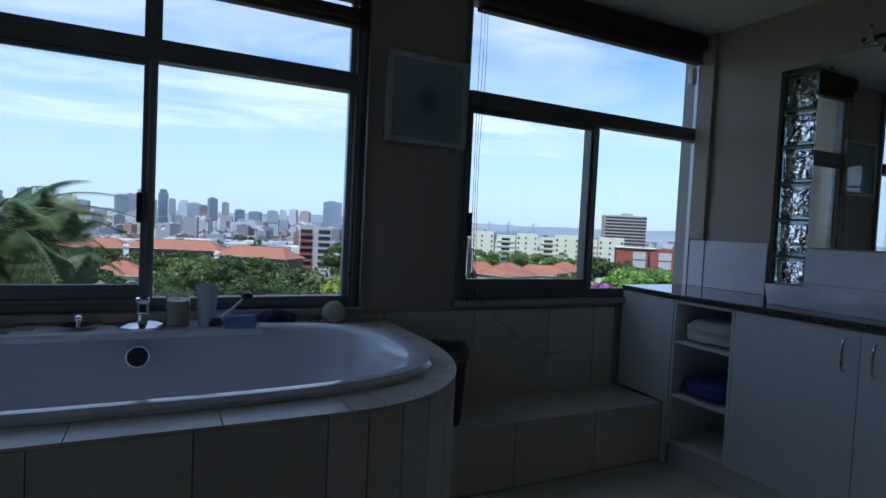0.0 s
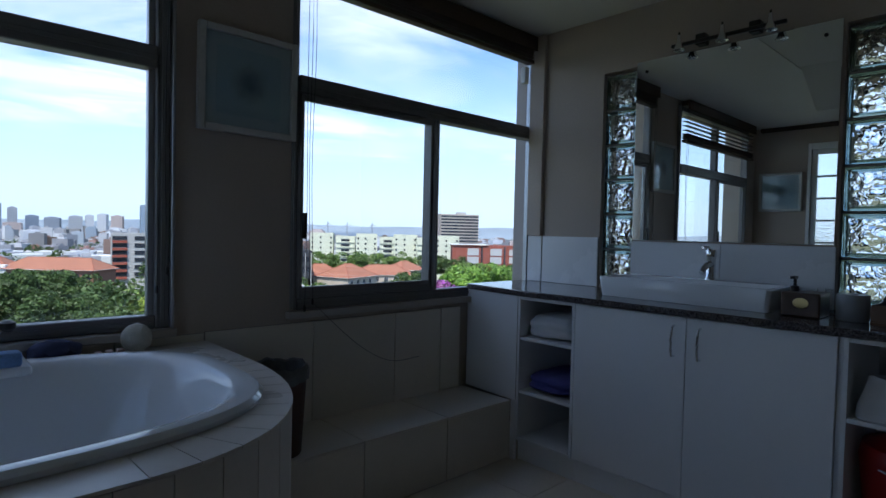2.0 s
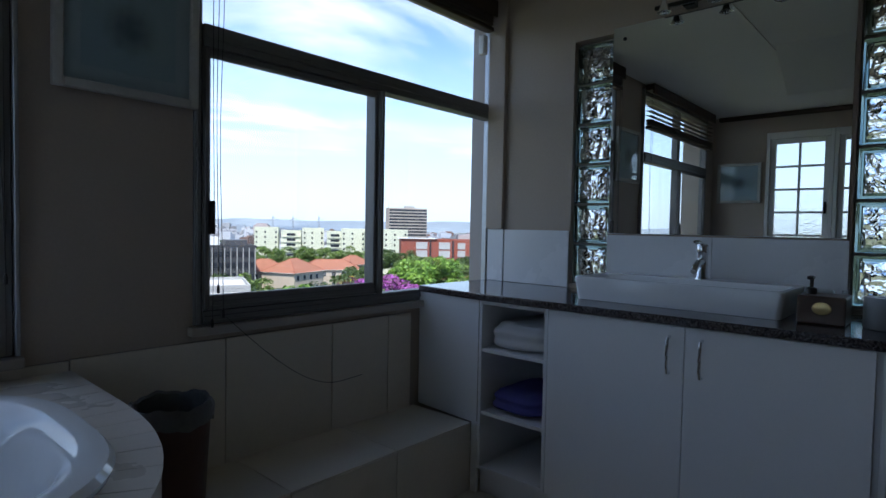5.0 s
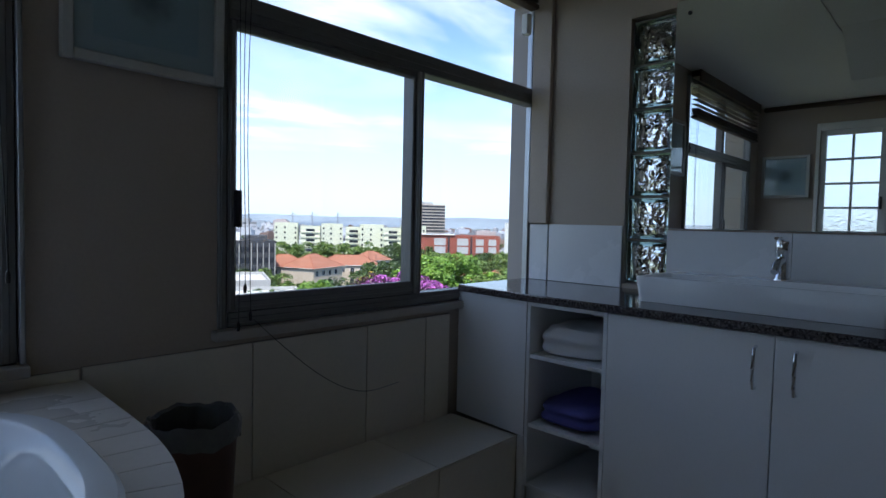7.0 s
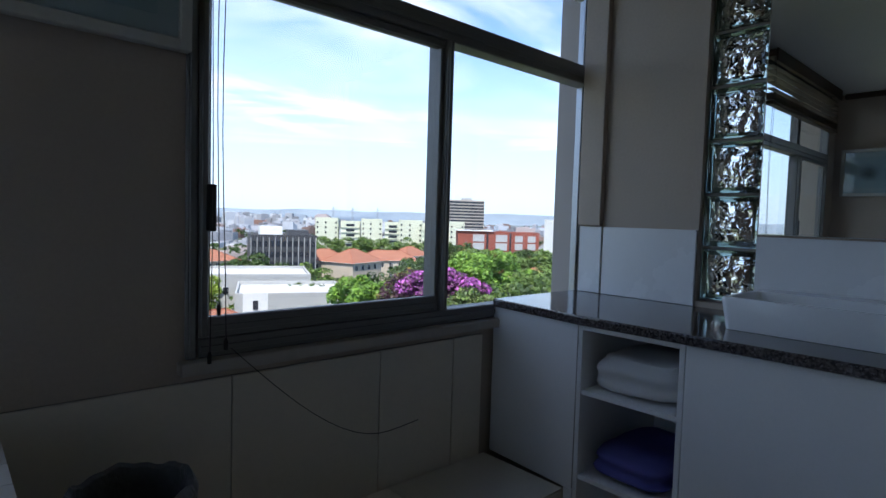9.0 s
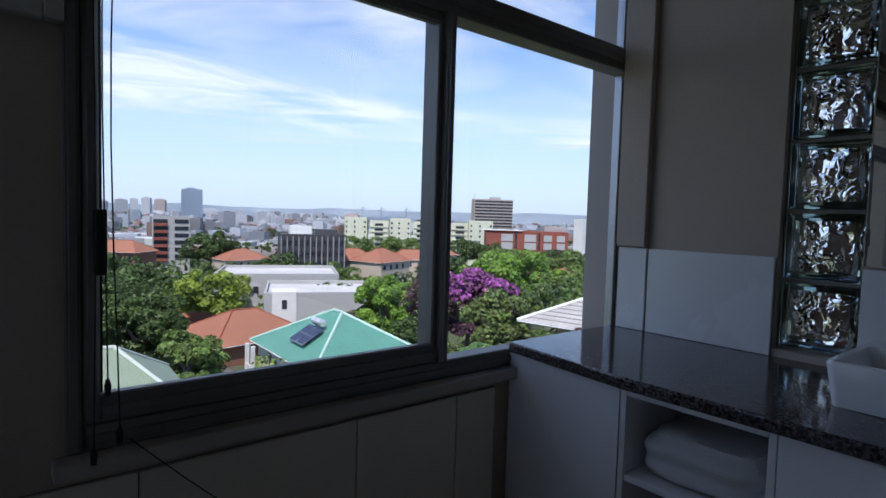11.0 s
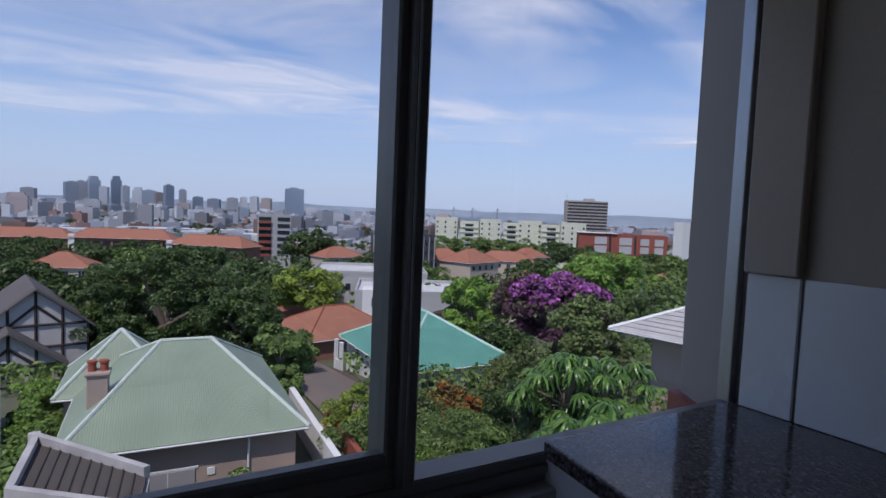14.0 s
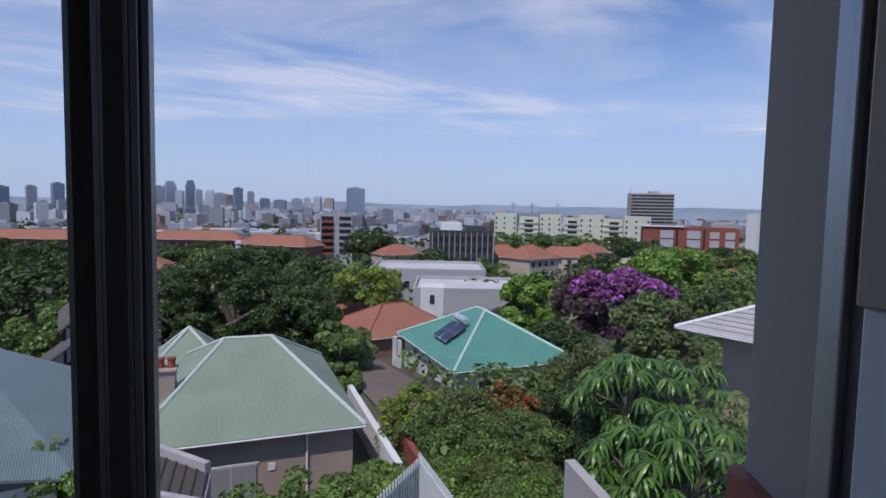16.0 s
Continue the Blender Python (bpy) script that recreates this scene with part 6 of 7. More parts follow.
f0, f1, f2 = at(17.0, 14.2), at(22.3, 17.0), at(26.5, 13.0)
pk = mesh_of("picket", boxed(-0.025, 0.025, -0.02, 0.02, -2.3, 0, 0.004), TRIMW)
for p, q, z0, z1 in ((f0, f1, -6.45, -6.45), (f1, f2, -6.3, -5.75)):
    k = int((q - p).length / 0.17)
    for i in range(k + 1):
        o_ = new("picket", pk)
        o_.parent = fe
        c = p.lerp(q, i / k)
        o_.location = (c.x, c.y, z0 + (z1 - z0) * i / k)
    part("fence_rail", tube(bmesh.new(), [(p.x, p.y, z0 - 0.25), (q.x, q.y, z1 - 0.25)], 0.03, 6), TRIMW, fe)
    part("fence_rail", tube(bmesh.new(), [(p.x, p.y, z0 - 1.6), (q.x, q.y, z1 - 1.6)], 0.03, 6), TRIMW, fe)

# ---- the far city ----
random.seed(5)
# tower wall colours, paled and blued to carry the distance haze
HAZE_TONES = [mat("city_" + n_, c_, 0.85, 0.08, 0.02, 0.3, 0.0, each=0.2) for n_, c_ in (("pale", (0.44, 0.45, 0.48)), ("grey", (0.35, 0.385, 0.44)), ("blue_grey", (0.25, 0.3, 0.37)), ("tan", (0.4, 0.34, 0.33)), ("white", (0.52, 0.53, 0.56)), ("terracotta", (0.3, 0.17, 0.135)))]


def tower_mesh(m, kind):
    """A unit tower on its base: shaft, floor bands proud of it, and a roof house."""
    bm = boxed(-0.5, 0.5, -0.5, 0.5, 0, 0.96)
    n = (9, 14, 6)[kind]
    for k in range(n):
        box(bm, -0.515, 0.515, -0.515, 0.515, 0.04 + 0.9 * k / n, 0.04 + 0.9 * (k + 0.55) / n)
    box(bm, -0.25, 0.2, -0.25, 0.25, 0.96, 1.0)
    if kind == 2:
        box(bm, -0.35, 0.35, -0.35, 0.35, 0.96, 1.08)
    return mesh_of("city_tower", bm, m)


SHAPES = [tower_mesh(m, k) for m in HAZE_TONES for k in range(3)]


def tower(az, d, w, top, label, tone, kind=0, deep=None):
    p = at(az, d)
    o_ = new("city_tower", SHAPES[tone * 3 + kind])
    zb = ground_z(d) - 2
    o_.matrix_world = Matrix.LocRotScale((p.x, p.y, zb), Euler((0, 0, radians(-az + random.uniform(-25, 25)))), (w, deep or w * 0.7, top - zb))
    return tagged(o_, label, "building", "towers of the far city")


tower(15.3, 1500, 44, 53, "square dark tower block on the skyline", 2, 1)
for az, d, w, rise, tone, kind in ((-3.3, 2300, 52, 0.026, 1, 0), (-2.6, 2350, 40, 0.028, 0, 0), (-1.7, 2350, 48, 0.031, 1, 2), (0.0, 2350, 40, 0.033, 2, 2), (0.7, 2300, 30, 0.024, 0, 1), (-0.9, 2300, 34, 0.021, 4, 1), (2.6, 2300, 60, 0.019, 1, 0), (4.15, 1900, 32, 0.029, 2, 1), (5.3, 2200, 30, 0.023, 0, 1),
                                    (3.4, 2200, 36, 0.016, 3, 0), (1.7, 2300, 40, 0.019, 4, 2), (6.6, 2200, 44, 0.012, 2, 0), (8.0, 2100, 50, 0.01, 1, 0), (9.6, 2100, 46, 0.013, 0, 0), (10.6, 2100, 30, 0.015, 4, 1), (11.6, 2100, 34, 0.017, 0, 1), (12.7, 2000, 40, 0.015, 3, 0),
                                    (-8.5, 2300, 26, 0.026, 0, 1), (-10.2, 2400, 44, 0.027, 2, 0), (-12.0, 2300, 36, 0.022, 1, 1), (-16, 2300, 45, 0.028, 1, 2), (-14, 2200, 50, 0.02, 2, 0), (-6.2, 2300, 50, 0.014, 0, 0)):
    tower(az, d, 0.78 * w, 1.3 + d * rise, "hazy high-rise tower on the city skyline", tone, kind)
for k in range(140):
    az = random.uniform(-34, 32)
    d = random.uniform(1150, 2600)
    tower(az, d, random.uniform(14, 42), ground_z(d) + 8 + 34 * random.random() ** 2.2, "mid-rise building of the far city", random.choice((0, 0, 1, 2, 3, 4, 4)), random.randrange(3))
for k in range(66):
    az = random.uniform(15, 56)
    d = random.uniform(800, 2000)
    tower(az, d, random.uniform(14, 32), ground_z(d) + 7 + 22 * random.random() ** 2.5, "pale mid-rise building of the far city", random.choice((0, 3, 4, 4, 5, 0)), random.randrange(3))
for k in range(52):
    az = random.uniform(-34, 56)
    d = random.uniform(330, 1100)
    tower(az, d, random.uniform(10, 30), ground_z(d) + random.uniform(5, 9), "low building between trees", random.choice((0, 4, 5, 3, 3, 1)), 2, random.uniform(8, 18))
# crowded low and middling blocks between the towers
# wall colours lightened for distance haze as well
CITY = mat("city_block_walls", (0.41, 0.41, 0.43), 0.9, 0.08, 0.02, 0.3, 0.0, island=0.55)
CITY_RED = mat("city_brick_blocks", (0.3, 0.19, 0.155), 0.9, 0.08, 0.02, 0.3, 0.0, island=0.4)
city_rng = np.random.default_rng(21)


def city_blocks(name, n, az0, az1, d0, d1, high, material, label):
    """A district of plain far buildings, each a walled box with a smaller roof house."""
    vs, fs = [], []
    for _ in range(n):
        az, d = city_rng.uniform(az0, az1), city_rng.uniform(d0, d1)
        c, turn = at(az, d), radians(city_rng.uniform(-50, 50))
        w, dp, h = city_rng.uniform(9, 26), city_rng.uniform(8, 18), 5 + high * city_rng.uniform(0, 1) ** 2.4
        zb = ground_z(d)
        for hx, hy, z0, z1 in ((w / 2, dp / 2, zb - 2, zb + h), (w / 6, dp / 5, zb + h, zb + h + 2.2)):
            k = len(vs)
            for z in (z0, z1):
                for sx, sy in ((-1, -1), (1, -1), (1, 1), (-1, 1)):
                    x, y = sx * hx, sy * hy
                    vs.append((c.x + x * math.cos(turn) - y * math.sin(turn), c.y + x * math.sin(turn) + y * math.cos(turn), z))
            fs += [(k + 4, k + 5, k + 6, k + 7)] + [(k + i, k + (i + 1) % 4, k + 4 + (i + 1) % 4, k + 4 + i) for i in range(4)]
    me = bpy.data.meshes.new(name)
    me.from_pydata(vs, [], fs)
    me.materials.append(material)
    tagged(new(name, me), label, "city", kind="stuff")


city_blocks("city_blocks", 900, -38, 30, 900, 2700, 30, CITY, "crowded grey buildings of the hazy city centre")
city_blocks("city_blocks", 420, -38, 58, 520, 1300, 11, CITY, "low pale buildings between city trees")
city_blocks("city_brick_blocks", 260, -38, 58, 600, 2300, 18, CITY_RED, "reddish brick buildings of the far city")
city_blocks("city_blocks", 380, 16, 60, 900, 2200, 20, CITY, "hazy suburb buildings before the bay")
# long pale sheds of the railway yards
for az, d, w in ((0.5, 640, 150), (7, 700, 170), (-9, 720, 140), (14, 600, 70)):
    p = at(az, d)
    o_ = solid("long_shed", boxed(-w / 2, w / 2, -14, 14, ground_z(d) - 1, ground_z(d) + 9, 0.5), RENDER_W, "long pale industrial shed roof", "shed", "industrial sheds")
    o_.matrix_world = pose(p.x, p.y, 0, 0, 0, random.uniform(-12, 4))
# harbour cranes
CR = plain("crane_steel", (0.28, 0.3, 0.34), 0.6)
for az in (31.2, 33.1, 35.6):
    p = at(az, 1700)
    cr = thing("harbour_crane", "slender harbour crane on the horizon", "crane", "harbour cranes", Matrix.Translation((p.x, p.y, -36)))
    for x in (-3, 3):
        part("mast", cyl(bmesh.new(), (x, 0, 0), (x * 0.4, 0, 62), 0.9, 0.7, 6), CR, cr)
    part("boom", tube(bmesh.new(), [(-10, 0, 48), (2, 0, 56), (16, 0, 52)], 0.8, 6), CR, cr)


# ---- greenery ----
rng = np.random.default_rng(4)


def leaf_mesh(name, centres, normals, size, material, stretch=1.6):
    """Many small pointed leaves, one diamond each, folded along the middle."""
    n = len(centres)
    nrm = normals / np.maximum(1e-6, np.linalg.norm(normals, axis=1, keepdims=True))
    ref = rng.normal(size=(n, 3))
    u = np.cross(nrm, ref)
    u /= np.maximum(1e-6, np.linalg.norm(u, axis=1, keepdims=True))
    v = np.cross(nrm, u)
    s = size * rng.uniform(0.6, 1.3, size=(n, 1))
    a = centres - u * s * stretch / 2
    b = centres + v * s / 2 + nrm * s * 0.12
    c = centres + u * s * stretch / 2
    d = centres - v * s / 2 + nrm * s * 0.12
    co = np.stack([a, b, c, d], axis=1).reshape(-1, 3)
    me = bpy.data.meshes.new(name)
    me.vertices.add(4 * n)
    me.vertices.foreach_set("co", co.astype(np.float32).ravel())
    me.loops.add(4 * n)
    me.loops.foreach_set("vertex_index", np.arange(4 * n, dtype=np.int32))
    me.polygons.add(n)
    me.polygons.foreach_set("loop_start", np.arange(0, 4 * n, 4, dtype=np.int32))
    me.update(calc_edges=True)
    me.materials.append(material)
    return me


def clumps(n_clump, radii, squash, lump, seed_shift=0.0):
    """Middles and sizes of the clumps that make a crown, uneven in outline."""
    c = rng.normal(size=(n_clump, 3))
    c /= np.linalg.norm(c, axis=1, keepdims=True)
    c *= rng.uniform(0.35, 1.0, size=(n_clump, 1)) ** 0.6
    c[:, 2] = np.where(c[:, 2] < -0.35, -0.35 + 0.2 * c[:, 2], c[:, 2])
    c *= np.array(radii)
    r = lump * rng.uniform(0.6, 1.25, size=n_clump)
    return c, r


def fill(centres, r, per, up=0.5):
    """Leaf places and facings over the clumps."""
    pts, nrm = [], []
    for c, k in zip(centres, r):
        d = rng.normal(size=(per, 3))
        d /= np.linalg.norm(d, axis=1, keepdims=True)
        d[:, 2] = np.where(d[:, 2] < -0.4, -d[:, 2], d[:, 2])
        pts.append(c + d * k * rng.uniform(0.72, 1.05, size=(per, 1)) * np.array([1, 1, 0.75]))
        nrm.append(d + np.array([0, 0, up]) + 0.7 * rng.normal(size=(per, 3)))
    return np.concatenate(pts), np.concatenate(nrm)


BARK = mat("grey_bark", (0.16, 0.13, 0.1), 0.95, 0.25, 1.5, 12, 0.6, 0.02)
LEAF = {"dark": leaf_mat("dark_leaf", (0.06, 0.1, 0.026)), "mid": leaf_mat("mid_leaf", (0.13, 0.2, 0.048)), "bright": leaf_mat("bright_leaf", (0.17, 0.3, 0.045)), "lime": leaf_mat("lime_leaf", (0.2, 0.27, 0.04)),
        "purple": leaf_mat("purple_flower", (0.36, 0.10, 0.34), 0.6, 0.5), "olive": leaf_mat("olive_leaf", (0.12, 0.15, 0.05)), "rust": leaf_mat("rust_leaf", (0.25, 0.07, 0.02)), "plum": leaf_mat("plum_leaf", (0.1, 0.045, 0.07)), "gold": leaf_mat("gold_leaf", (0.33, 0.24, 0.03))}


def tree(label, az, d, top, radii, tone, n_clump, lump, per, leaf, extra=(), group="garden trees", base=None):
    """A tapered trunk with limbs under a crown of leaves."""
    p = at(az, d)
    cz = top - radii[2]
    t = thing("tree", label, "tree", group, Matrix.Translation((p.x, p.y, cz)))
    zb = (base if base is not None else gz(p) - 0.5) - cz
    bm = bmesh.new()
    r0 = 0.05 * (radii[0] + radii[2])
    tube(bm, [(0.1, 0, zb), (0, 0.05, zb * 0.6), (0.1, 0, zb * 0.25)], [r0 * 1.3, r0, r0 * 0.8], 8)
    part("trunk", bm, BARK, t)
    c, r = clumps(n_clump, radii, 1, lump)
    for k in range(7):
        q = c[k % n_clump]
        part("limb", tube(bmesh.new(), [(0.05, 0, zb * 0.3), tuple(q * 0.45 + np.array([0, 0, zb * 0.12])), tuple(q * 0.85)], [r0 * 0.6, r0 * 0.4, r0 * 0.15], 6), BARK, t)
    pts, nrm = fill(c, r, per)
    o_ = new("crown", leaf_mesh("crown", pts, nrm, leaf, LEAF[tone]))
    o_.parent = t
    for tn, share, lab in extra:
        k = int(len(pts) * share)
        sel = rng.choice(len(pts), k, replace=False)
        hi = sel[pts[sel][:, 2] > np.quantile(pts[:, 2], 0.66 if tn == "purple" else 0.25)]
        o_ = new("blossom" if tn == "purple" else "foliage", leaf_mesh("blossom", pts[hi] * 1.03, nrm[hi], leaf * 1.05, LEAF[tn]))
        o_.parent = t
        tagged(o_, lab)
    return t


tree("broad dark green tree with a spreading crown", 3.6, 58, -3.6, (7.6, 6.0, 5.4), "dark", 230, 0.95, 420, 0.16)
tree("dark green tree beside the broad one", -1.5, 64, -5.0, (4.0, 4.0, 4.5), "dark", 40, 1.3, 200, 0.3)
tree("dense dark mango-like tree", 10.2, 50, -5.5, (3.4, 3.2, 3.3), "dark", 60, 0.85, 280, 0.2)
tree("rounded lime green garden tree", 16.4, 72, -6.2, (4.6, 4.2, 2.9), "lime", 50, 1.2, 230, 0.28)
tree("small round glossy green tree", 13.9, 42, -7.5, (2.4, 2.3, 2.2), "mid", 40, 0.75, 240, 0.2)
tree("light green rounded garden tree", 33.9, 60, -5.7, (4.2, 4.0, 3.4), "bright", 55, 1.05, 250, 0.25)
tree("tree covered in purple blossom", 42.0, 50, -3.7, (4.6, 4.2, 3.4), "plum", 60, 1.1, 250, 0.24, [("purple", 0.95, "bright purple blossom"), ("olive", 0.12, "olive leaves")])
tree("dull plum-leaved tree with grey twigs", 38.4, 55, -4.4, (2.7, 2.6, 2.6), "plum", 35, 0.8, 200, 0.2, [("olive", 0.3, "olive leaves"), ("gold", 0.05, "a few golden leaves")])
tree("olive green tree by the pavilion", 45.8, 42, -4.4, (2.8, 2.8, 3.2), "olive", 40, 0.9, 220, 0.2, [("mid", 0.3, "greener leaves")])
tree("wide green flat-topped tree", 46.5, 110, -5.4, (11, 9, 5.0), "bright", 80, 1.8, 220, 0.4)
tree("green treetop in front of the brick building", 52.5, 125, -5.8, (8, 7, 5), "mid", 50, 1.8, 180, 0.42)
tree("green treetops below the brick building", 45.4, 190, -9.6, (11, 8, 5), "mid", 60, 2.0, 170, 0.5)
tree("green treetops below the brick wing", 50.2, 195, -9.8, (10, 8, 5), "dark", 60, 2.0, 170, 0.5)
tree("dark round street tree", 40.0, 150, -10.3, (6.5, 6, 4.2), "dark", 45, 1.8, 170, 0.5)
tree("wide dark tree behind the apartments", 22.8, 115, -8.3, (9, 7, 4.5), "dark", 60, 1.8, 180, 0.45)
tree("dark tree near the striped apartment block", 16.8, 225, -7.2, (10, 9, 6), "dark", 50, 2.4, 170, 0.6)
tree("dark green leafy garden tree", 11.0, 110, -9.3, (7, 6, 4.6), "dark", 50, 1.7, 170, 0.42)
tree("dark green leafy garden tree", -7.0, 105, -8.6, (8, 7, 5), "dark", 50, 1.9, 170, 0.45)
tree("dark green leafy garden tree", -13.5, 80, -6.2, (7, 6, 5), "dark", 50, 1.7, 180, 0.4)
tree("green leafy garden tree below", -11.0, 66, -9.0, (4, 4, 3.2), "mid", 40, 1.1, 180, 0.3)
tree("reddish bush tree behind the gable house", -2.9, 62, -8.3, (1.8, 1.8, 2.2), "rust", 25, 0.7, 150, 0.2, [("mid", 0.5, "green leaves")])
for az, d, tp, r in ((-14.0, 200, -10.4, 9), (-10.6, 195, -11.0, 8), (-6.8, 190, -10.2, 9), (-2.2, 185, -10.8, 8), (1.4, 182, -10.3, 8), (5.2, 165, -10.6, 7), (7.6, 160, -11.4, 6)):
    tree("dark green tree before the long orange roof", az, d, tp, (r, r * 0.8, 4.6), "dark", 40, 1.9, 150, 0.5)
tree("green street tree beyond gardens", 51.5, 90, -6.9, (6, 5, 4), "mid", 45, 1.4, 180, 0.35)
tree("small tree with grey-brown leaves", 30.6, 62, -8.6, (2.2, 2.2, 2.4), "plum", 30, 0.7, 170, 0.2, [("olive", 0.5, "dry olive leaves")])
tree("dark tree between the teal roof and the blossom", 36.8, 44, -7.0, (2.2, 2.2, 2.6), "dark", 35, 0.8, 200, 0.2)


for az, d, top in ((-13, 170, -9.9), (-9, 160, -10.2), (-5.6, 175, -10.4), (-1.5, 165, -10.6), (2.0, 160, -10.2), (5.6, 150, -9.9), (9.0, 145, -10.2), (30.5, 250, -9.4), (32.6, 255, -9.8), (34.4, 245, -9.0), (36.4, 250, -9.6), (38.4, 240, -8.8), (41.5, 235, -8.6), (43.6, 240, -9.0), (28.5, 150, -13.0)):
    tree("dark treetop between the houses below", az, d, top, (8.5, 7, 5), "dark" if int(az) % 2 else "mid", 36, 2.2, 150, 0.5, (), "neighbourhood trees")


def bush(label, az, d, top, radii, tone, n_clump, lump, per, leaf, extra=()):
    p = at(az, d)
    t = thing("shrub", label, "shrub", "garden shrubs", Matrix.Translation((p.x, p.y, top - radii[2])))
    c, r = clumps(n_clump, radii, 1, lump)
    part("stem", tube(bmesh.new(), [(0, 0, gz(p) - top + radii[2] - 0.3), (0.1, 0, -radii[2] * 0.3), (0, 0.1, radii[2] * 0.3)], [0.12, 0.09, 0.04], 6), BARK, t)
    pts, nrm = fill(c, r, per)
    new("foliage", leaf_mesh("foliage", pts, nrm, leaf, LEAF[tone])).parent = t
    for tn, share, lab in extra:
        sel = rng.choice(len(pts), int(len(pts) * share), replace=False)
        o_ = tagged(new("foliage", leaf_mesh("foliage", pts[sel] * 1.04, nrm[sel], leaf, LEAF[tn])), lab)
        o_.parent = t
    return t


bush("lime green leafy shrub by the driveway", 21.0, 27, -7.4, (1.3, 1.2, 1.5), "lime", 30, 0.45, 320, 0.095)
bush("rounded mid green garden shrub", 22.6, 25, -7.8, (1.9, 1.6, 1.8), "mid", 40, 0.55, 368, 0.082)
bush("green shrub under the teal roof", 26.2, 26, -7.0, (1.6, 1.4, 1.8), "olive", 34, 0.5, 352, 0.082, [("mid", 0.4, "fresh green leaves")])
bush("shrub with rust-red and golden leaves", 31.0, 27.5, -7.2, (1.9, 1.3, 1.3), "rust", 34, 0.42, 272, 0.088, [("gold", 0.25, "golden leaves"), ("olive", 0.4, "olive leaves")])
bush("tall feathery green garden shrub", 31.4, 23.5, -7.2, (2.2, 1.8, 1.7), "mid", 45, 0.6, 368, 0.075)
bush("feathery bright green garden shrub", 27.5, 21.5, -8.2, (1.9, 1.6, 1.8), "bright", 40, 0.5, 352, 0.068, [("mid", 0.5, "darker leaves")])
bush("wide green shrub with dry orange patches", 33.0, 20.5, -8.0, (2.2, 1.6, 1.5), "mid", 45, 0.5, 352, 0.068, [("rust", 0.06, "dry orange leaves")])
bush("dark green leafy garden shrub", 24.0, 20.5, -8.8, (1.8, 1.4, 1.4), "mid", 40, 0.5, 352, 0.068, [("bright", 0.3, "fresh leaves")])
bush("green shrub by the fence", 29.5, 17.8, -7.9, (2.0, 1.4, 1.5), "mid", 42, 0.5, 368, 0.061, [("bright", 0.25, "fresh leaves")])
# part of the leaves repeated in dark green, shade put into their colour
bush("green shrub by the retaining wall", 35.0, 17, -6.9, (1.4, 1.3, 1.6), "bright", 36, 0.45, 352, 0.061, [("dark", 0.3, "leaves coloured darker for shade")])
bush("dark green garden shrub", 38.0, 26, -6.6, (1.7, 1.7, 2.0), "dark", 38, 0.6, 352, 0.088)
bush("olive green garden shrub", 38.5, 32, -6.6, (2.0, 1.8, 2.2), "olive", 38, 0.65, 352, 0.095, [("lime", 0.15, "pale leaves")])
bush("green shrub at the house corner", 14.6, 35.5, -8.6, (1.0, 0.9, 1.0), "mid", 28, 0.45, 288, 0.095)


def hedge(label, a, b, top, thick, tone, n_clump, extra=()):
    """A clipped row of leafy growth between two places."""
    m_ = (a + b) / 2
    t = thing("hedge", label, "hedge", at=Matrix.Translation((m_.x, m_.y, top)))
    k = rng.uniform(-0.5, 0.5, size=n_clump)
    c = np.stack([k * (b.x - a.x), k * (b.y - a.y), -0.35 - 1.9 * rng.uniform(0, 1, n_clump) ** 1.6], axis=1) + rng.normal(size=(n_clump, 3)) * np.array([thick, thick, 0.1])
    pts, nrm = fill(c, 0.42 * rng.uniform(0.6, 1.3, n_clump), 200)
    new("foliage", leaf_mesh("foliage", pts, nrm, 0.09, LEAF[tone])).parent = t
    for tn, share, lab in extra:
        sel = rng.choice(len(pts), int(len(pts) * share), replace=False)
        tagged(new("foliage", leaf_mesh("foliage", pts[sel] * 1.01, nrm[sel], 0.12, LEAF[tn])), lab).parent = t
    return t


hedge("leafy green hedge below the tan house", at(2.2, 17.0), at(21.5, 18.6), -7.35, 0.45, "mid", 120, [("bright", 0.2, "fresh leaves")])
hedge("clipped bright green hedge along the boundary", at(-11.0, 23.5), at(-4.8, 37.0), -8.3, 0.6, "bright", 130, [("mid", 0.5, "darker leaves")])


# broad-leaved umbrella trees: drooping whorls of long leaflets
UMB = leaf_mat("glossy_umbrella_leaf", (0.075, 0.155, 0.026), 0.32, 0.6, 0.12)


def whorl(n=13, length=0.56):
    bm = bmesh.new()
    for k in range(n):
        a = 2 * math.pi * k / n + random.uniform(-0.15, 0.15)
        tilt = random.uniform(0.75, 1.1)
        ln = length * random.uniform(0.8, 1.1)
        rows_ = []
        for s_, w in ((0.08, 0.01), (0.3, 0.036), (0.6, 0.046), (0.85, 0.03), (1.0, 0.003)):
            r = ln * s_ * (1 - 0.25 * s_)
            z = 0.12 * math.sin(s_ * 2.2) - tilt * ln * s_ * s_ * 0.85
            c = Vector((r * math.cos(a), r * math.sin(a), z))
            side = Vector((-math.sin(a), math.cos(a), 0)) * w
            rows_.append((bm.verts.new(c - side - Vector((0, 0, w * 0.35))), bm.verts.new(c), bm.verts.new(c + side - Vector((0, 0, w * 0.35)))))
        for p, q in zip(rows_, rows_[1:]):
            for j in range(2):
                bm.faces.new((p[j], p[j + 1], q[j + 1], q[j]))
    return mesh_of("leaf_whorl", bm, UMB, True)


random.seed(8)
WHORLS = [whorl() for _ in range(4)]


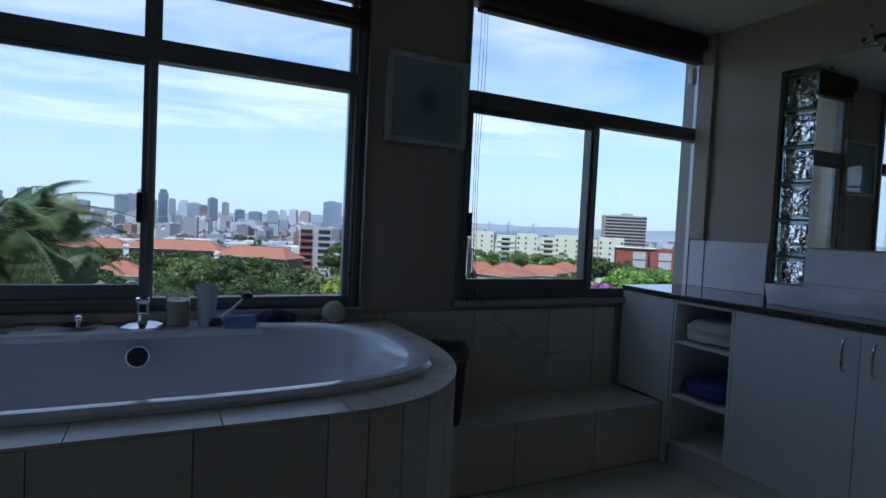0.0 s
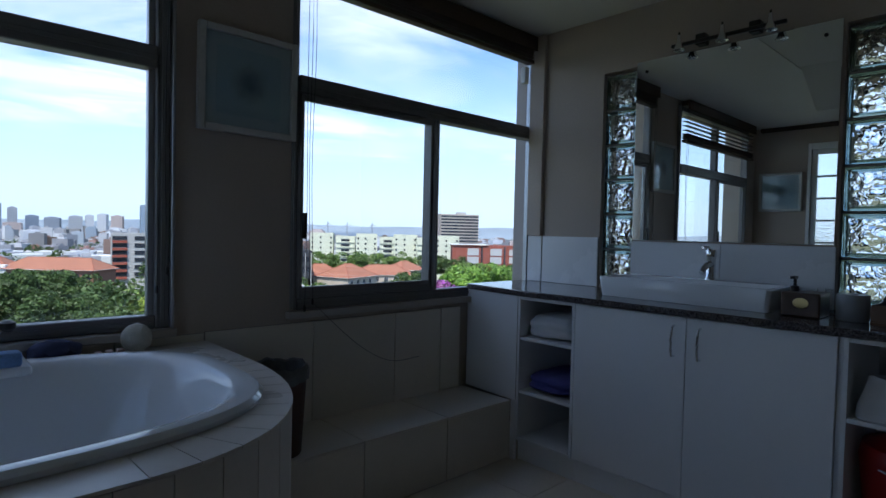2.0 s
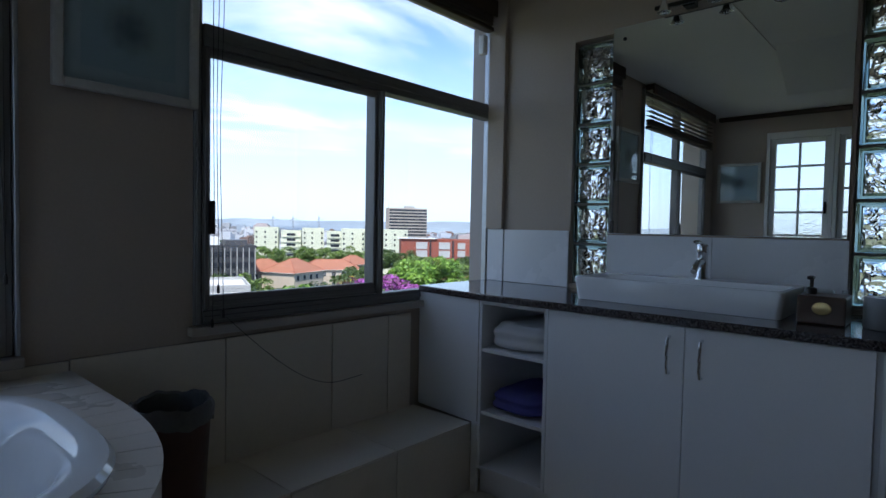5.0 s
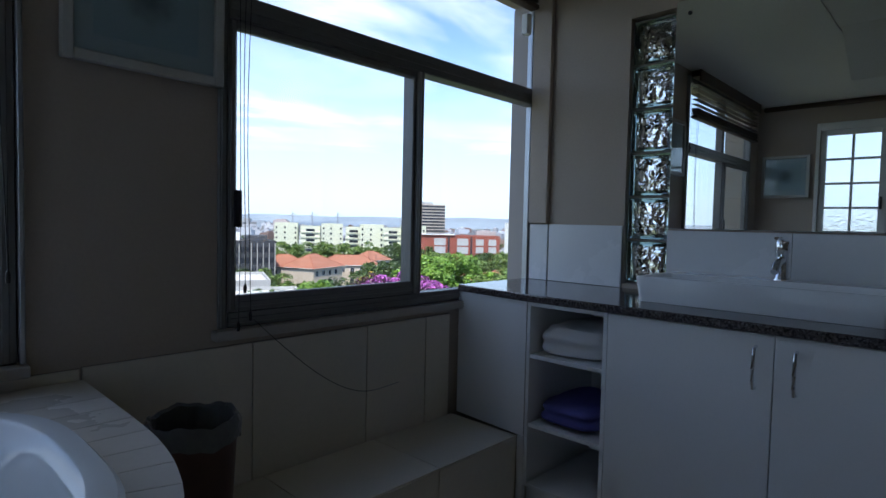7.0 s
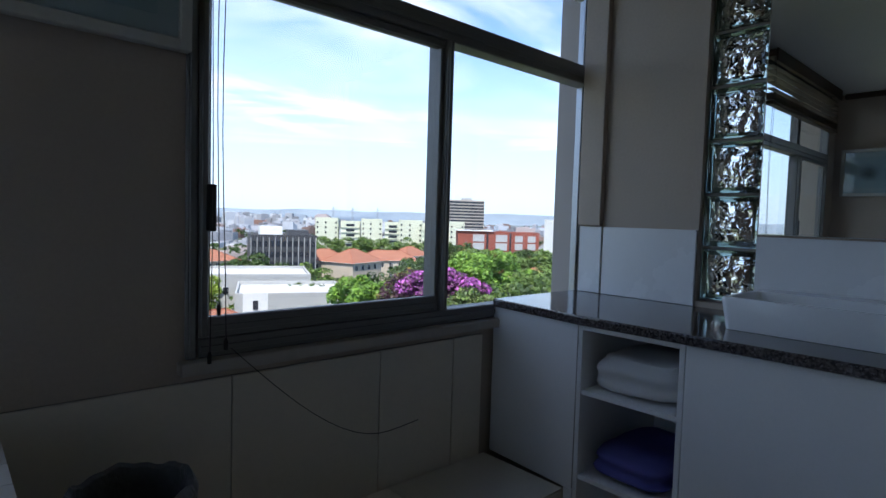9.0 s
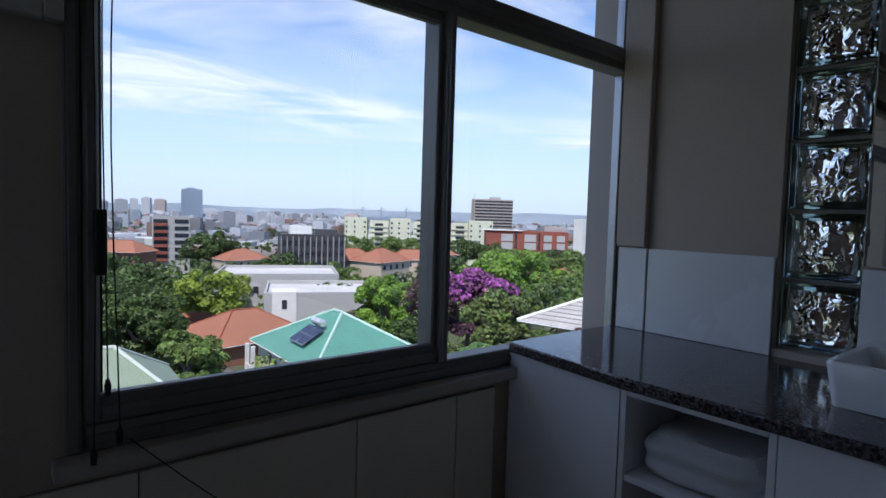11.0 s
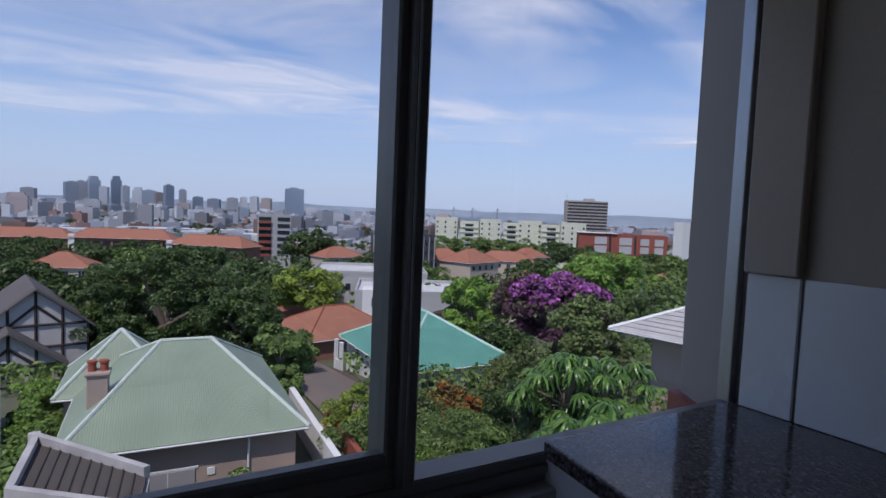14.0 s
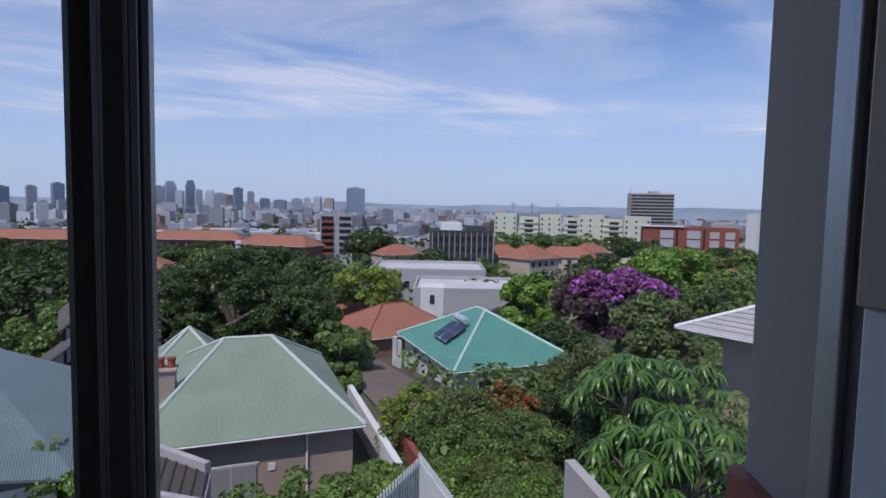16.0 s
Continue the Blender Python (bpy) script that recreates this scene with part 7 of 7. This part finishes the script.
def umbrella_tree(az, d, top, radii, n, label):
    p = at(az, d)
    t = thing("umbrella_tree", label, "tree", "umbrella trees", Matrix.Translation((p.x, p.y, top - radii[2])))
    part("trunk", tube(bmesh.new(), [(0, 0, gz(p) - top + radii[2]), (0.1, 0, -radii[2]), (0, 0.1, 0.0)], [0.13, 0.1, 0.06], 8), BARK, t)
    for k in range(n):
        q = rng.normal(size=3)
        q /= np.linalg.norm(q)
        q[2] = abs(q[2]) if k % 4 else -0.5 * abs(q[2])
        q = q * np.array(radii) * rng.uniform(0.6, 1.0) ** 0.5
        o_ = new("leaf_whorl", WHORLS[k % 4])
        o_.parent = t
        s_ = rng.uniform(0.8, 1.15)
        o_.matrix_local = Matrix.LocRotScale(Vector(q), Euler((rng.uniform(-0.28, 0.28), rng.uniform(-0.28, 0.28), rng.uniform(0, 6.28))), (s_, s_, s_))
        if k % 3 == 0:
            part("stalk", tube(bmesh.new(), [(0, 0, -0.4), tuple(q * 0.6 - np.array([0, 0, 0.15])), tuple(q)], [0.04, 0.025, 0.012], 6), BARK, t)


umbrella_tree(43.2, 16.5, -2.75, (1.6, 1.4, 1.2), 46, "umbrella tree with drooping glossy green leaf whorls")
umbrella_tree(47.5, 17.5, -2.9, (1.6, 1.4, 1.5), 44, "umbrella tree with drooping glossy leaves by the pavilion")
umbrella_tree(44.6, 12.6, -3.25, (1.15, 1.1, 0.95), 32, "umbrella tree with large drooping leaf whorls, lower")
umbrella_tree(49.0, 12.8, -2.9, (1.3, 1.2, 1.6), 34, "umbrella tree with large drooping leaves near the wall")

bush("dark leafy undergrowth beneath the umbrella trees", 43.5, 17.8, -4.0, (1.9, 1.6, 1.6), "dark", 45, 0.55, 300, 0.1)
bush("dark leafy undergrowth by the retaining wall", 46.5, 14.2, -4.3, (1.6, 1.4, 1.5), "dark", 45, 0.5, 300, 0.09)

# palm beside the building
pm = thing("palm_tree", "feathery dark green palm beside the building", "palm tree", at=Matrix.Translation((-5.4, 8.1, 0.4)))
part("trunk", tube(bmesh.new(), [(0.2, 0, -11.5), (0.1, 0.1, -6), (0, 0, -0.2)], [0.22, 0.17, 0.14], 12), BARK, pm)
PALM = leaf_mat("palm_leaf", (0.085, 0.13, 0.045), 0.4, 0.55, 0.2)


def frond(length, droop):
    bm = bmesh.new()
    n = 46
    spine = []
    for k in range(n + 1):
        s_ = k / n
        spine.append(Vector((length * s_ * (1 - 0.22 * s_ * droop), 0, 0.55 * math.sin(s_ * 1.7) * length * 0.35 - droop * length * 0.62 * s_ ** 2.2)))
    tube(bm, spine[::3], [max(0.004, 0.022 * (1 - 0.05 * i)) for i in range(len(spine[::3]))], 5)
    for k in range(3, n + 1):
        s_ = k / n
        d = (spine[k] - spine[k - 1]).normalized()
        ln = 0.8 * math.sin(min(1.0, s_ * 1.25 + 0.12) * math.pi * 0.92 + 0.1)
        for sd in (-1, 1):
            tip = spine[k] + d * ln * 0.55 + Vector((0, sd * ln * 0.6, -ln * 0.7))
            w = d * 0.013
            m_ = spine[k].lerp(tip, 0.5) + Vector((0, 0, 0.05))
            v = [bm.verts.new(q) for q in (spine[k] - w, spine[k] + w, m_ + w, tip, m_ - w)]
            bm.faces.new(v)
    return mesh_of("frond", bm, PALM)


FR = [frond(2.3, 0.75), frond(2.5, 1.0), frond(2.1, 0.45)]
for k in range(60):
    o_ = new("frond", FR[k % 3])
    o_.parent = pm
    o_.matrix_local = pose(0, 0, 0.1 * math.sin(k), 0, -48 + 24 * (k % 5), (137.5 * k) % 360)


# ---- far woods ----
def woods(name, n, az0, az1, d0, d1, leaf, per, tone, rise, lump):
    az = rng.uniform(az0, az1, n)
    d = d0 * (d1 / d0) ** rng.uniform(0, 1, n)
    x, y = -0.8 + d * np.sin(np.radians(az)), -0.45 + d * np.cos(np.radians(az))
    z = np.array([ground_z(v) for v in d]) + rise * rng.uniform(0.4, 1.0, n)
    k = (d / d0) ** 0.5
    pts, nrm = [], []
    for i in range(n):
        for j in range(3):
            c = np.array([x[i], y[i], z[i]]) + rng.normal(size=3) * lump * k[i] * np.array([0.9, 0.9, 0.35])
            p_, q_ = fill([c], [lump * k[i] * rng.uniform(0.6, 1.1)], per)
            pts.append(p_)
            nrm.append(q_)
    tagged(new(name, leaf_mesh(name, np.concatenate(pts), np.concatenate(nrm), leaf, LEAF[tone])), "belt of %s treetops between the houses" % ("dark green" if tone == "dark" else "green"), "trees", kind="stuff")


woods("near_woods", 170, -40, 62, 75, 170, 0.5, 55, "dark", 7.5, 2.3)
woods("garden_woods", 120, -40, 62, 70, 260, 0.55, 45, "mid", 6.5, 2.2)
woods("middle_woods", 300, -42, 62, 170, 480, 1.0, 36, "dark", 9, 3.0)
woods("far_woods", 260, -42, 62, 400, 1400, 2.2, 24, "dark", 9, 4.2)
woods("undergrowth", 60, -40, -13, 24, 75, 0.3, 40, "mid", 1.4, 1.1)
woods("undergrowth", 90, 24, 62, 24, 75, 0.25, 55, "mid", 1.4, 1.1)
woods("undergrowth", 50, -12, 16, 42, 75, 0.3, 40, "mid", 1.0, 1.1)
